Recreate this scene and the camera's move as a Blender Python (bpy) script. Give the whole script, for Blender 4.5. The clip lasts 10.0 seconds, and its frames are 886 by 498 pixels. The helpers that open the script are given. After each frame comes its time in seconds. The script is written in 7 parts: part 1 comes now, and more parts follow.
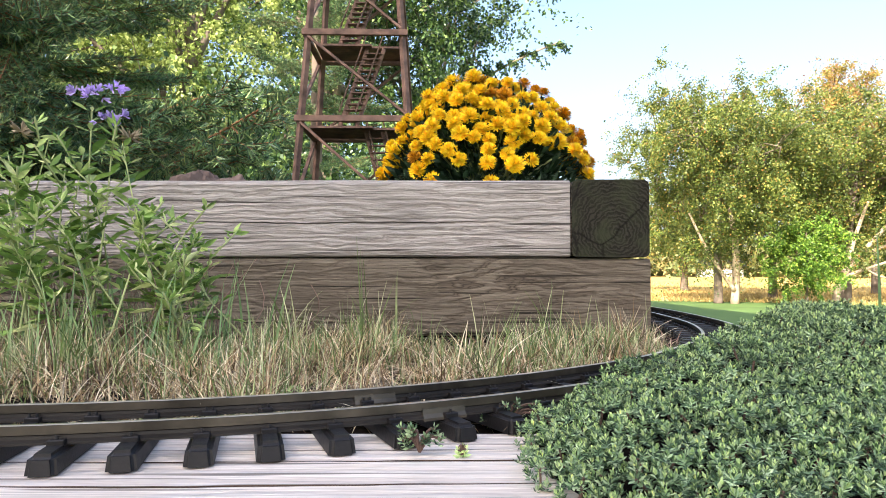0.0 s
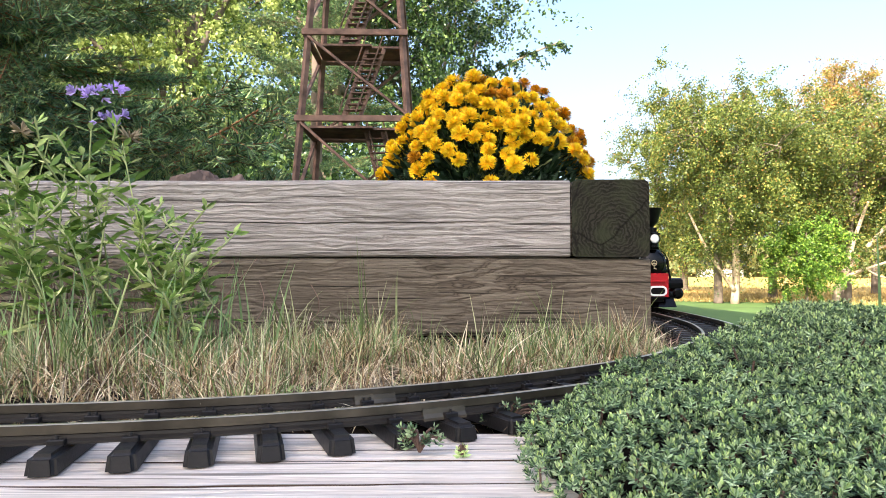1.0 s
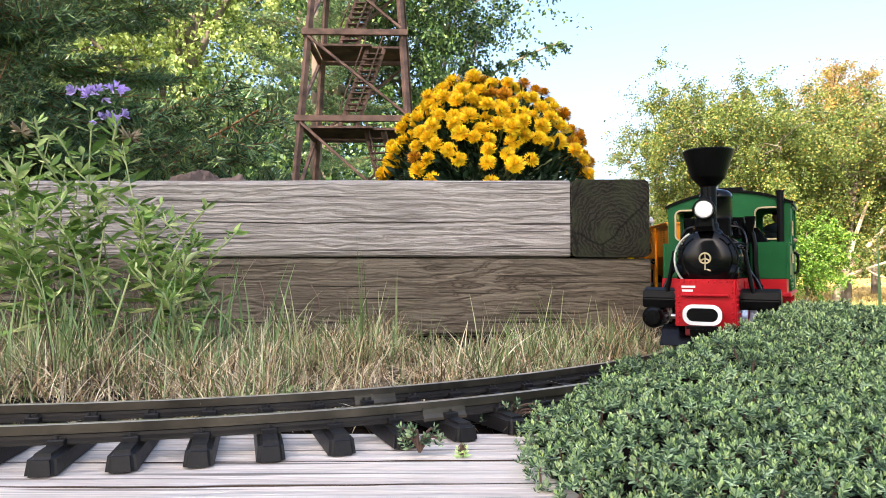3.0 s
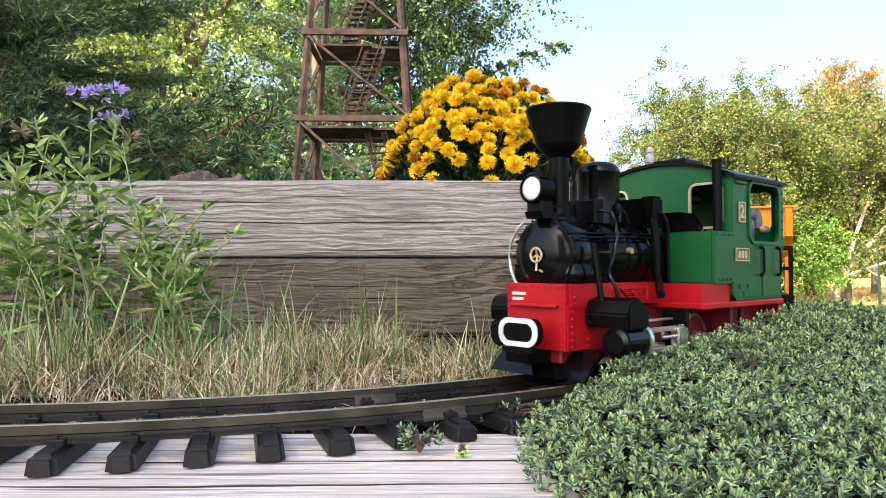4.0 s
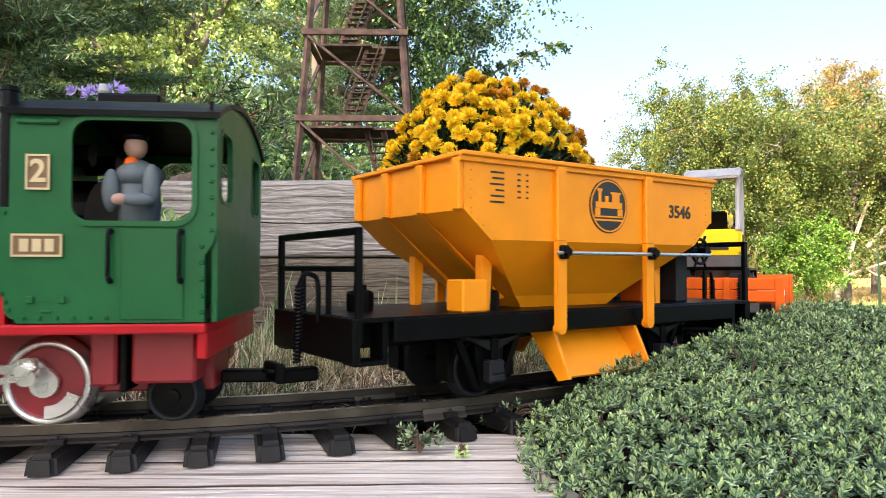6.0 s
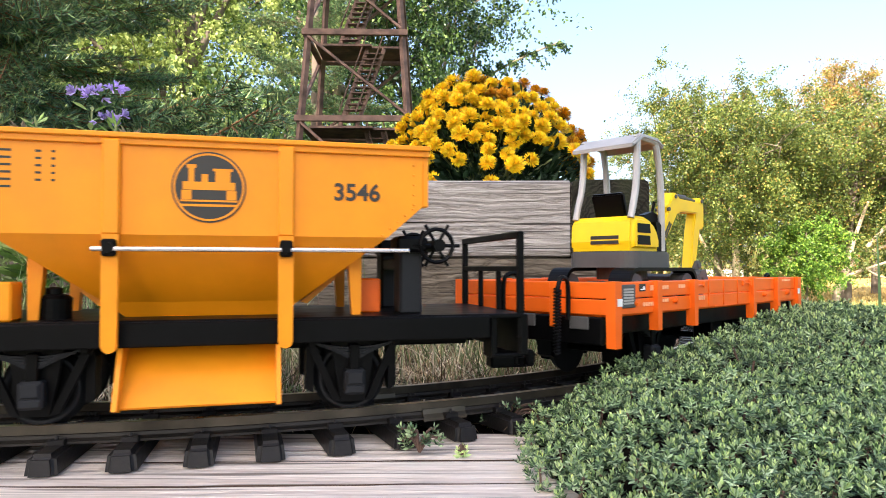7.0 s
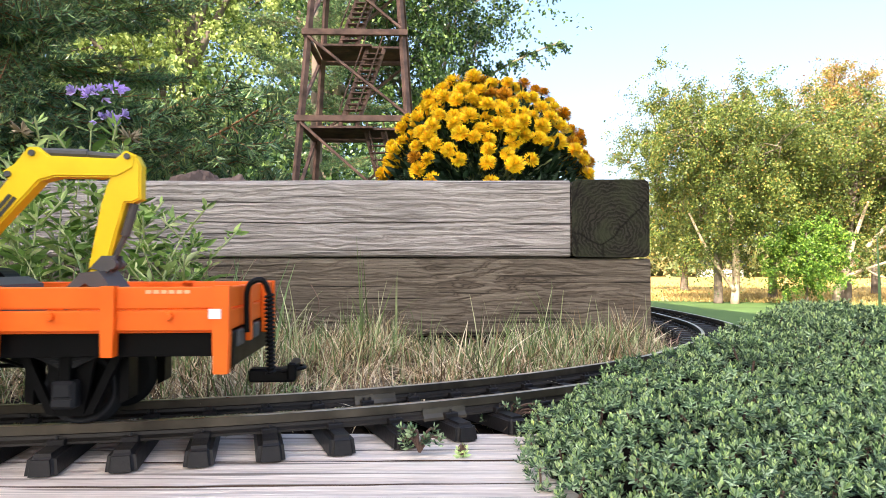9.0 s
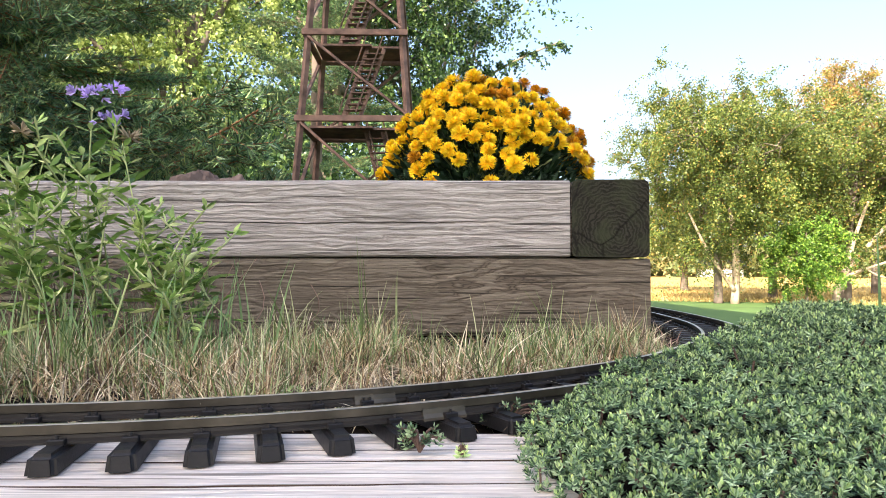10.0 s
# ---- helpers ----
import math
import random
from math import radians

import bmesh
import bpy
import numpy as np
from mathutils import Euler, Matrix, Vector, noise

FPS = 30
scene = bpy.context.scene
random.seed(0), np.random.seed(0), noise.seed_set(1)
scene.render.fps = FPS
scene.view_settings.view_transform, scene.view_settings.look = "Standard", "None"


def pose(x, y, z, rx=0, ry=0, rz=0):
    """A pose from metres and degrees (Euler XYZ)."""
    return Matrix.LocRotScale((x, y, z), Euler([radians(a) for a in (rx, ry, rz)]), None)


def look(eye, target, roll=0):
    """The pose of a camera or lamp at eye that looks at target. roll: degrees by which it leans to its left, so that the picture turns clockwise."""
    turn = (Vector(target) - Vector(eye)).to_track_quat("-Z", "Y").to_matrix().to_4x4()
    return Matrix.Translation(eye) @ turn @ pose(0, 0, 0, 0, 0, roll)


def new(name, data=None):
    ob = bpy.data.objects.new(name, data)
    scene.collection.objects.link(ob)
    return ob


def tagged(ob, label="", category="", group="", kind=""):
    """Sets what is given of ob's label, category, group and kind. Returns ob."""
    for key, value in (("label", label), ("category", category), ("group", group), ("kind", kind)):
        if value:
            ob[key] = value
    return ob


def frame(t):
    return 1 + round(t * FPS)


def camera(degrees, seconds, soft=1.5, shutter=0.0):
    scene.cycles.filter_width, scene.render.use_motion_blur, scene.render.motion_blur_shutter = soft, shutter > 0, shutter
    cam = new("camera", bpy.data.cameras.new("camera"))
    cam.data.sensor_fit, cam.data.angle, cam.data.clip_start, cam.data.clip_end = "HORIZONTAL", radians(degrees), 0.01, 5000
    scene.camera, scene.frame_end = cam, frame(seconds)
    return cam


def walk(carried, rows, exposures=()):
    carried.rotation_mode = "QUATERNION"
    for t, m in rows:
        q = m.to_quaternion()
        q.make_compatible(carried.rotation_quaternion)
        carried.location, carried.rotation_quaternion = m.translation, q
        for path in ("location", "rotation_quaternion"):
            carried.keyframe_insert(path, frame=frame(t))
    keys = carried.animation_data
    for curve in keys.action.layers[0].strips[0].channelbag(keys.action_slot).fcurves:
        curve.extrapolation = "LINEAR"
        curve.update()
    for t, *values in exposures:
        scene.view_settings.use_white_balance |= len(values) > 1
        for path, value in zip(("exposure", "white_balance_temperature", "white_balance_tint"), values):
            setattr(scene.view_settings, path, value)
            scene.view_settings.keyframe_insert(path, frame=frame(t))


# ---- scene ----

# ---------------------------------------------------------------- camera
cam = camera(66.3, 10.0, soft=0.6, shutter=0.15)
EYE = (0.0, 0.0, 0.0844)
VIEW = look(EYE, (0.0, 1.0, 0.0844 + 0.0275))
walk(cam, [(0.0, VIEW), (10.0, VIEW)], [(0.0, 1.76, 6200, 13), (10.0, 1.76, 6200, 13)])

# ---------------------------------------------------------------- daylight
SUN_AZ, SUN_EL = radians(-150), radians(36)      # azimuth clockwise from +Y
world = bpy.data.worlds.new("sky")
scene.world = world
world.use_nodes = True
wn = world.node_tree.nodes
sky = wn.new("ShaderNodeTexSky")
sky.sky_type = "NISHITA"
sky.sun_disc = False
sky.sun_elevation, sky.sun_rotation = SUN_EL, SUN_AZ
sky.air_density, sky.dust_density, sky.ozone_density = 1.0, 5.0, 1.0
wn["Background"].inputs["Strength"].default_value = 0.15
world.node_tree.links.new(sky.outputs[0], wn["Background"].inputs["Color"])
sun = new("sun", bpy.data.lights.new("sun", "SUN"))
sun.data.energy, sun.data.angle, sun.data.color = 4.4, radians(0.5), (1.0, 0.9, 0.74)
SUN_DIR = Vector((math.sin(SUN_AZ) * math.cos(SUN_EL), math.cos(SUN_AZ) * math.cos(SUN_EL), math.sin(SUN_EL)))
sun.matrix_world = look(SUN_DIR * 30, (0, 0, 0))

# ---------------------------------------------------------------- materials
class Nodes:
    """A small node-building helper round one material."""
    def __init__(self, name):
        self.m = bpy.data.materials.new(name)
        self.m.use_nodes = True
        self.t = self.m.node_tree
        self.b = self.t.nodes["Principled BSDF"]

    def n(self, kind, **sets):
        node = self.t.nodes.new("ShaderNode" + kind)
        for k, v in sets.items():
            if k in node.inputs:
                node.inputs[k].default_value = v
            else:
                setattr(node, k, v)
        return node

    def l(self, a, b):
        self.t.links.new(a, b)

    def coords(self, scale=(1, 1, 1), loc=(0, 0, 0), rot=(0, 0, 0)):
        c = self.n("TexCoord")
        mp = self.n("Mapping")
        mp.inputs["Scale"].default_value = scale
        mp.inputs["Location"].default_value = loc
        mp.inputs["Rotation"].default_value = rot
        self.l(c.outputs["Object"], mp.inputs["Vector"])
        return mp.outputs["Vector"]

    def noise(self, vec, scale, detail=4.0, rough=0.55, dist=0.0):
        t = self.n("TexNoise", Scale=scale, Detail=detail, Roughness=rough, Distortion=dist)
        if vec is not None:
            self.l(vec, t.inputs["Vector"])
        return t.outputs["Fac"]

    def ramp(self, fac, *stops):
        r = self.n("ValToRGB")
        e = r.color_ramp.elements
        while len(e) < len(stops):
            e.new(0.5)
        for el, (p, c) in zip(e, stops):
            el.position = p
            el.color = (*c, 1) if len(c) == 3 else c
        self.l(fac, r.inputs["Fac"])
        return r.outputs["Color"]

    def mix(self, fac, a, b, mode="MIX"):
        x = self.n("Mix", data_type="RGBA", blend_type=mode)
        for sock, v in ((x.inputs[0], fac), (x.inputs[6], a), (x.inputs[7], b)):
            if hasattr(v, "is_linked"):
                self.l(v, sock)
            elif isinstance(v, (int, float)):
                sock.default_value = v
            else:
                sock.default_value = (*v, 1)
        return x.outputs[2]

    def bump(self, height, strength=0.3, distance=0.001):
        b = self.n("Bump", Strength=strength, Distance=distance)
        self.l(height, b.inputs["Height"])
        self.l(b.outputs["Normal"], self.b.inputs["Normal"])

    def color(self, c):
        if hasattr(c, "is_linked"):
            self.l(c, self.b.inputs["Base Color"])
        else:
            self.b.inputs["Base Color"].default_value = (*c, 1)

    def set(self, **kw):
        for k, v in kw.items():
            sock = self.b.inputs[k.replace("_", " ")]
            if hasattr(v, "is_linked"):
                self.l(v, sock)
            else:
                sock.default_value = v
        return self


def plain(name, c, rough=0.5, metal=0.0, vary=0.15, grain=400.0, bump=0.08, spec=0.5):
    """Moulded or painted surface with a faint mottling and fine relief."""
    k = Nodes(name)
    v = k.coords()
    a = k.noise(v, grain * 0.12, 5)
    g = k.noise(v, grain, 3)
    dark = tuple(x * (1 - vary) for x in c)
    lite = tuple(min(1, x * (1 + vary)) for x in c)
    k.color(k.ramp(a, (0.3, dark), (0.7, lite)))
    r = k.n("MapRange")
    k.l(a, r.inputs["Value"])
    r.inputs["To Min"].default_value, r.inputs["To Max"].default_value = max(0.05, rough - 0.1), min(1, rough + 0.12)
    k.set(Roughness=r.outputs["Result"], Metallic=metal, Specular_IOR_Level=spec)
    k.bump(g, bump, 0.0004)
    return k.m


def leafy(name, stops, rough=0.5, trans=0.35, hue_scale=30.0, bump=0.2):
    """Leaf tissue: colour varies leaf by leaf and across the leaf; light passes through."""
    k = Nodes(name)
    geo = k.n("NewGeometry")
    col = k.ramp(geo.outputs["Random Per Island"], *stops)
    v = k.coords()
    nz = k.noise(v, hue_scale, 3)
    col = k.mix(0.75, col, k.ramp(nz, (0.3, (0.5, 0.52, 0.5)), (0.68, (1.45, 1.42, 1.3))), "MULTIPLY")
    k.color(col)
    k.set(Roughness=rough, Specular_IOR_Level=0.35)
    if trans:
        tr = k.n("BsdfTranslucent")
        k.l(col, tr.inputs["Color"])
        ms = k.n("MixShader", Fac=trans)
        out = k.t.nodes["Material Output"]
        k.l(k.b.outputs[0], ms.inputs[1])
        k.l(tr.outputs[0], ms.inputs[2])
        k.l(ms.outputs[0], out.inputs["Surface"])
    return k.m


def timber(name, a, b, c, seed=0.0, along=0, across=2, period=0.0065, warp=5.0):
    """Weathered softwood: long wavy growth rings, fine fibres, checks and grey stains."""
    k = Nodes(name)
    st = [1.0, 1.0, 1.0]
    st[along] = 0.2
    v = k.coords(scale=tuple(st), loc=(seed, seed * 1.7, seed * 0.6))
    w = k.n("TexWave", wave_type="BANDS", bands_direction="XYZ"[across], Scale=0.314 / period, Distortion=warp, Detail=4.0)
    w.inputs["Detail Scale"].default_value = 1.3
    w.inputs["Detail Roughness"].default_value = 0.6
    k.l(v, w.inputs["Vector"])
    st2 = [1100.0] * 3
    st2[along] = 16.0
    fib = k.noise(k.coords(scale=tuple(st2), loc=(seed, 0, 0)), 1.0, 4, 0.65)
    st3 = [260.0] * 3
    st3[along] = 5.0
    check = k.noise(k.coords(scale=tuple(st3), loc=(0, seed, 0)), 1.0, 2, 0.5)
    fade = k.noise(k.coords(scale=(5, 22, 22), loc=(seed, 1, seed)), 1.0, 3)
    base = k.ramp(w.outputs["Fac"], (0.0, a), (0.45, a), (0.72, b), (0.9, c), (1.0, b))
    base = k.mix(k.ramp(fade, (0.36, (0, 0, 0)), (0.6, (0.8, 0.8, 0.8))), base, tuple((x + y) / 2 for x, y in zip(a, b)))
    thin = k.n("TexWave", wave_type="BANDS", bands_direction="XYZ"[across], Scale=0.314 / (period * 0.31), Distortion=warp * 1.4, Detail=5.0)
    thin.inputs["Detail Scale"].default_value = 0.7
    k.l(v, thin.inputs["Vector"])
    base = k.mix(k.ramp(thin.outputs["Fac"], (0.78, (0, 0, 0)), (0.97, (0.32, 0.32, 0.32))), base, tuple(x * 0.8 for x in c))
    base = k.mix(0.75, base, k.ramp(fib, (0.3, (0.6, 0.6, 0.6)), (0.7, (1.25, 1.25, 1.25))), "MULTIPLY")
    base = k.mix(k.ramp(check, (0.62, (0, 0, 0)), (0.66, (0.95, 0.95, 0.95))), base, tuple(x * 0.3 for x in c))
    stain = k.noise(k.coords(scale=(9, 9, 14), loc=(seed, 3, 0)), 1.0, 5, 0.6)
    base = k.mix(k.ramp(stain, (0.42, (0, 0, 0)), (0.72, (0.55, 0.55, 0.55))), base, tuple(x * 0.6 for x in b))
    k.color(base)
    k.set(Roughness=0.85, Specular_IOR_Level=0.2)
    hm = k.n("Math", operation="MULTIPLY_ADD")
    k.l(w.outputs["Fac"], hm.inputs[0])
    hm.inputs[1].default_value = -0.8
    k.l(fib, hm.inputs[2])
    k.bump(hm.outputs[0], 0.9, 0.0018)
    return k.m


M_TIMBER_TOP = timber("weathered_timber_grey", (0.46, 0.42, 0.385), (0.36, 0.32, 0.285), (0.21, 0.18, 0.155), 1.0, period=0.0085, warp=13.0)
M_TIMBER_LOW = timber("weathered_timber_brown", (0.2, 0.165, 0.122), (0.135, 0.108, 0.077), (0.06, 0.046, 0.033), 7.3, period=0.016, warp=26.0)
M_TIMBER_SIDE = timber("weathered_timber_side", (0.2, 0.17, 0.13), (0.15, 0.125, 0.09), (0.08, 0.065, 0.045), 4.1, along=1)
M_BOARD = timber("bleached_board", (0.9, 0.815, 0.725), (0.85, 0.735, 0.63), (0.7, 0.565, 0.46), 2.2, across=1, period=0.013, warp=9.0)


# crack walls: dirt, with the shade inside a crack added to the colour
M_CRACK = plain("crack_dirt_and_shade", (0.07, 0.045, 0.03), 0.95, 0, 0.4, 300, 0.5, 0.1)


def end_grain():
    """Sawn end of a timber: rings round the pith, dark and damp, with algae."""
    k = Nodes("timber_end_grain")
    v = k.coords(loc=(-0.2, 0, -0.125))
    w = k.n("TexWave", wave_type="RINGS", rings_direction="Y", Scale=70.0, Distortion=9.0, Detail=5.0)
    w.inputs["Detail Scale"].default_value = 2.0
    k.l(v, w.inputs["Vector"])
    col = k.ramp(w.outputs["Fac"], (0.1, (0.014, 0.013, 0.009)), (0.6, (0.022, 0.02, 0.014)), (0.95, (0.034, 0.03, 0.022)))
    n = k.noise(k.coords(), 45, 5)
    col = k.mix(k.ramp(n, (0.45, (0, 0, 0)), (0.7, (0.8, 0.8, 0.8))), col, (0.035, 0.04, 0.02))
    cr = k.n("TexVoronoi", feature="DISTANCE_TO_EDGE", Scale=11.0)
    wn2 = k.n("TexNoise", Scale=70.0, Detail=4.0)
    cv = k.coords(loc=(0.013, 0.0, 0.004))
    k.l(cv, wn2.inputs["Vector"])
    off = k.n("MixRGB", blend_type="ADD", Fac=0.012)
    k.l(cv, off.inputs[1])
    k.l(wn2.outputs["Color"], off.inputs[2])
    k.l(off.outputs[0], cr.inputs["Vector"])
    col = k.mix(k.ramp(cr.outputs["Distance"], (0.0, (0.9, 0.9, 0.9)), (0.022, (0, 0, 0))), col, (0.006, 0.005, 0.004))
    k.color(col)
    k.set(Roughness=0.9, Specular_IOR_Level=0.15)
    k.bump(w.outputs["Fac"], 0.4, 0.0008)
    return k.m


M_END = end_grain()
M_RAIL = plain("oxidised_brass_rail", (0.075, 0.064, 0.046), 0.38, 0.6, 0.5, 300, 0.25)
# darker copy of the rail colour, for the shade below the head
M_RAILFOOT = plain("shaded_rail_foot", (0.022, 0.018, 0.014), 0.55, 0.3, 0.4, 300, 0.3)
M_RAILTOP = plain("polished_rail_head", (0.62, 0.53, 0.4), 0.3, 0.9, 0.2, 500, 0.1)
M_SLEEPER = plain("black_plastic_sleeper", (0.01, 0.009, 0.009), 0.42, 0, 0.3, 900, 0.35, 0.3)
M_BLACK = plain("black_plastic", (0.0022, 0.0022, 0.0024), 0.4, 0, 0.2, 700, 0.06, 0.1)
M_GLOSSBLACK = plain("glossy_black_paint", (0.0025, 0.0025, 0.003), 0.18, 0, 0.2, 600, 0.03, 0.22)
M_GREEN = plain("green_painted_plastic", (0.007, 0.09, 0.024), 0.4, 0, 0.1, 500, 0.04, 0.25)
M_RED = plain("red_painted_plastic", (0.38, 0.006, 0.011), 0.4, 0, 0.12, 500, 0.04, 0.25)
# the wheels' own red; also frame red with recess shade in the colour
M_DARKRED = plain("dark_red_wheel_shaded_frame", (0.22, 0.01, 0.014), 0.45, 0, 0.15, 500, 0.04)
M_CHROME = plain("plated_metal", (0.72, 0.7, 0.66), 0.28, 0.9, 0.1, 500, 0.04)
M_BRASS = plain("brass_plate", (0.55, 0.45, 0.27), 0.35, 0.6, 0.15, 500, 0.04)
M_PLATEDARK = plain("dark_plate_ground", (0.16, 0.085, 0.035), 0.5)
M_YELLOW = plain("yellow_orange_plastic", (0.85, 0.285, 0.003), 0.42, 0, 0.06, 400, 0.03, 0.3)
M_ORANGE = plain("orange_plastic", (0.82, 0.13, 0.006), 0.42, 0, 0.07, 400, 0.04, 0.3)
M_LEMON = plain("lemon_yellow_plastic", (0.82, 0.56, 0.004), 0.38, 0, 0.05, 500, 0.03, 0.3)
M_GREY = plain("grey_plastic", (0.075, 0.073, 0.07), 0.5, 0, 0.1, 500, 0.04, 0.3)
M_SILVER = plain("light_grey_paint", (0.4, 0.38, 0.36), 0.4, 0.1, 0.08, 500, 0.04)
M_WHITE = plain("white_print", (0.75, 0.75, 0.72), 0.5)
M_PALEPRINT = plain("pale_orange_print", (0.85, 0.4, 0.2), 0.5)
M_DARKPRINT = plain("dark_print", (0.02, 0.018, 0.014), 0.5)
M_LENS = plain("lamp_lens", (0.8, 0.8, 0.78), 0.15, 0, 0.05, 500, 0.02)
M_CLOTH = plain("figure_grey_jacket", (0.1, 0.12, 0.13), 0.7)
M_SKIN = plain("figure_tan_paint", (0.4, 0.24, 0.18), 0.6)
M_TOWER = plain("brown_stained_wood", (0.14, 0.082, 0.06), 0.65, 0, 0.6, 260, 0.8, 0.3)
M_SOIL = plain("dark_soil", (0.01, 0.0075, 0.0055), 0.95, 0, 0.5, 250, 0.9, 0.05)
M_ROCK = plain("rough_pink_grey_rock", (0.13, 0.095, 0.08), 0.9, 0, 0.5, 90, 1.0, 0.2)
M_LAWN = plain("mown_lawn", (0.1, 0.16, 0.05), 0.9, 0, 0.3, 6, 0.5, 0.1)
M_FIELD = plain("dry_yellow_field", (0.5, 0.34, 0.1), 0.95, 0, 0.2, 2, 0.5, 0.1)
M_BARK = plain("grey_brown_bark", (0.16, 0.125, 0.095), 0.9, 0, 0.4, 40, 0.9, 0.1)
M_SPRUCEWOOD = plain("reddish_twig_bark", (0.2, 0.1, 0.05), 0.9, 0, 0.4, 200, 0.8, 0.1)
M_PALEWALL = plain("pale_wall_siding", (0.5, 0.48, 0.45), 0.8, 0, 0.05, 20, 0.2)
M_SEDUM = leafy("sedum_leaf", [(0.0, (0.025, 0.05, 0.02)), (0.3, (0.09, 0.16, 0.07)), (0.7, (0.27, 0.385, 0.2)), (1.0, (0.55, 0.67, 0.41))], 0.36, 0.05, 45)
M_SEDUMTIP = leafy("young_sedum_leaf", [(0.0, (0.26, 0.4, 0.16)), (0.6, (0.5, 0.64, 0.28)), (0.95, (0.68, 0.78, 0.36)), (1.0, (0.75, 0.78, 0.25))], 0.36, 0.1, 45)
M_SEDUMSTEM = plain("sedum_stem", (0.12, 0.07, 0.05), 0.8)
M_DRYGRASS = leafy("dry_grass_blade", [(0.0, (0.05, 0.03, 0.015)), (0.35, (0.24, 0.155, 0.08)), (0.65, (0.55, 0.41, 0.24)), (1.0, (0.95, 0.85, 0.66))], 0.5, 0.1, 80)
M_MEADOW = leafy("golden_meadow_blade", [(0.0, (0.36, 0.22, 0.06)), (0.6, (0.55, 0.38, 0.13)), (1.0, (0.7, 0.55, 0.24))], 0.6, 0.2, 1)
M_GREENGRASS = leafy("green_grass_blade", [(0.0, (0.05, 0.08, 0.02)), (0.5, (0.17, 0.24, 0.07)), (1.0, (0.6, 0.62, 0.36))], 0.4, 0.2, 80)
M_BLUEGRASS = leafy("wide_green_blade", [(0.0, (0.1, 0.19, 0.07)), (1.0, (0.28, 0.4, 0.18))], 0.4, 0.2, 80)
M_HERB = leafy("herb_leaf", [(0.0, (0.07, 0.14, 0.03)), (0.4, (0.24, 0.39, 0.09)), (0.8, (0.46, 0.58, 0.2)), (1.0, (0.7, 0.72, 0.38))], 0.42, 0.35, 90)
M_HERBSTEM = plain("herb_stem", (0.36, 0.4, 0.17), 0.7)
M_PURPLE = leafy("purple_petal", [(0.0, (0.42, 0.28, 0.75)), (1.0, (0.72, 0.6, 0.92))], 0.6, 0.4, 60)
M_SEEDHEAD = plain("tan_seed_head", (0.42, 0.33, 0.22), 0.9)
M_PETAL_OCHRE = leafy("ochre_petal", [(0.0, (0.34, 0.13, 0.004)), (0.5, (0.62, 0.3, 0.006)), (1.0, (0.85, 0.5, 0.02))], 0.6, 0.15, 60)
M_PETAL = leafy("golden_petal", [(0.0, (0.82, 0.46, 0.003)), (0.4, (0.93, 0.66, 0.008)), (1.0, (0.97, 0.8, 0.03))], 0.55, 0.2, 60)
M_MUMLEAF = leafy("mum_leaf", [(0.0, (0.008, 0.022, 0.01)), (1.0, (0.028, 0.06, 0.025))], 0.5, 0.2, 60)
M_NEEDLE = leafy("spruce_needle", [(0.0, (0.012, 0.035, 0.02)), (0.5, (0.085, 0.17, 0.075)), (0.85, (0.23, 0.34, 0.13)), (1.0, (0.4, 0.45, 0.17))], 0.35, 0.05, 20)
M_LEAF_LIME = leafy("lime_leaf", [(0.0, (0.09, 0.14, 0.03)), (0.5, (0.36, 0.44, 0.12)), (1.0, (0.62, 0.66, 0.25))], 0.5, 0.4, 1.6)
M_LEAF_DARK = leafy("dark_leaf", [(0.0, (0.01, 0.03, 0.012)), (0.5, (0.05, 0.1, 0.032)), (1.0, (0.2, 0.28, 0.08))], 0.35, 0.2, 1.3)
M_LEAF_BIRCH = leafy("yellowing_leaf", [(0.0, (0.045, 0.075, 0.018)), (0.5, (0.11, 0.15, 0.03)), (0.88, (0.2, 0.22, 0.045)), (0.97, (0.34, 0.26, 0.06)), (1.0, (0.34, 0.15, 0.05))], 0.45, 0.25, 1.4)
# distance haze is mixed into this leaf colour
M_LEAF_WOODS = leafy("haze_muted_leaf", [(0.0, (0.16, 0.2, 0.08)), (0.6, (0.27, 0.28, 0.12)), (1.0, (0.38, 0.31, 0.14))], 0.6, 0.3, 1)
M_TWIG = plain("dead_reddish_twig", (0.2, 0.12, 0.09), 0.8)
M_LEAF_FRESH = leafy("fresh_green_leaf", [(0.0, (0.05, 0.11, 0.015)), (0.6, (0.13, 0.25, 0.03)), (1.0, (0.28, 0.37, 0.05))], 0.45, 0.25, 1)
M_SLATE = plain("slate_black_plastic", (0.014, 0.015, 0.017), 0.5, 0, 0.15, 500, 0.05, 0.2)
M_PALEBARK = plain("pale_tan_bark", (0.42, 0.32, 0.22), 0.9, 0, 0.3, 30, 0.8, 0.1)
M_LEAF_RUST = leafy("rust_leaf", [(0.0, (0.2, 0.2, 0.05)), (0.5, (0.33, 0.27, 0.07)), (1.0, (0.4, 0.17, 0.07))], 0.5, 0.4, 1)


# ---------------------------------------------------------------- mesh tools
def link(name, bm, material, parent=None, smooth=False):
    me = bpy.data.meshes.new(name)
    bm.to_mesh(me)
    bm.free()
    for m in (material if isinstance(material, (list, tuple)) else [material]):
        me.materials.append(m)
    if smooth:
        me.polygons.foreach_set("use_smooth", [True] * len(me.polygons))
    ob = new(name, me)
    ob.parent = parent
    return ob


def part(name, bm, material, parent, label="", smooth=False):
    ob = link(name, bm, material, parent, smooth)
    return tagged(ob, label) if label else ob


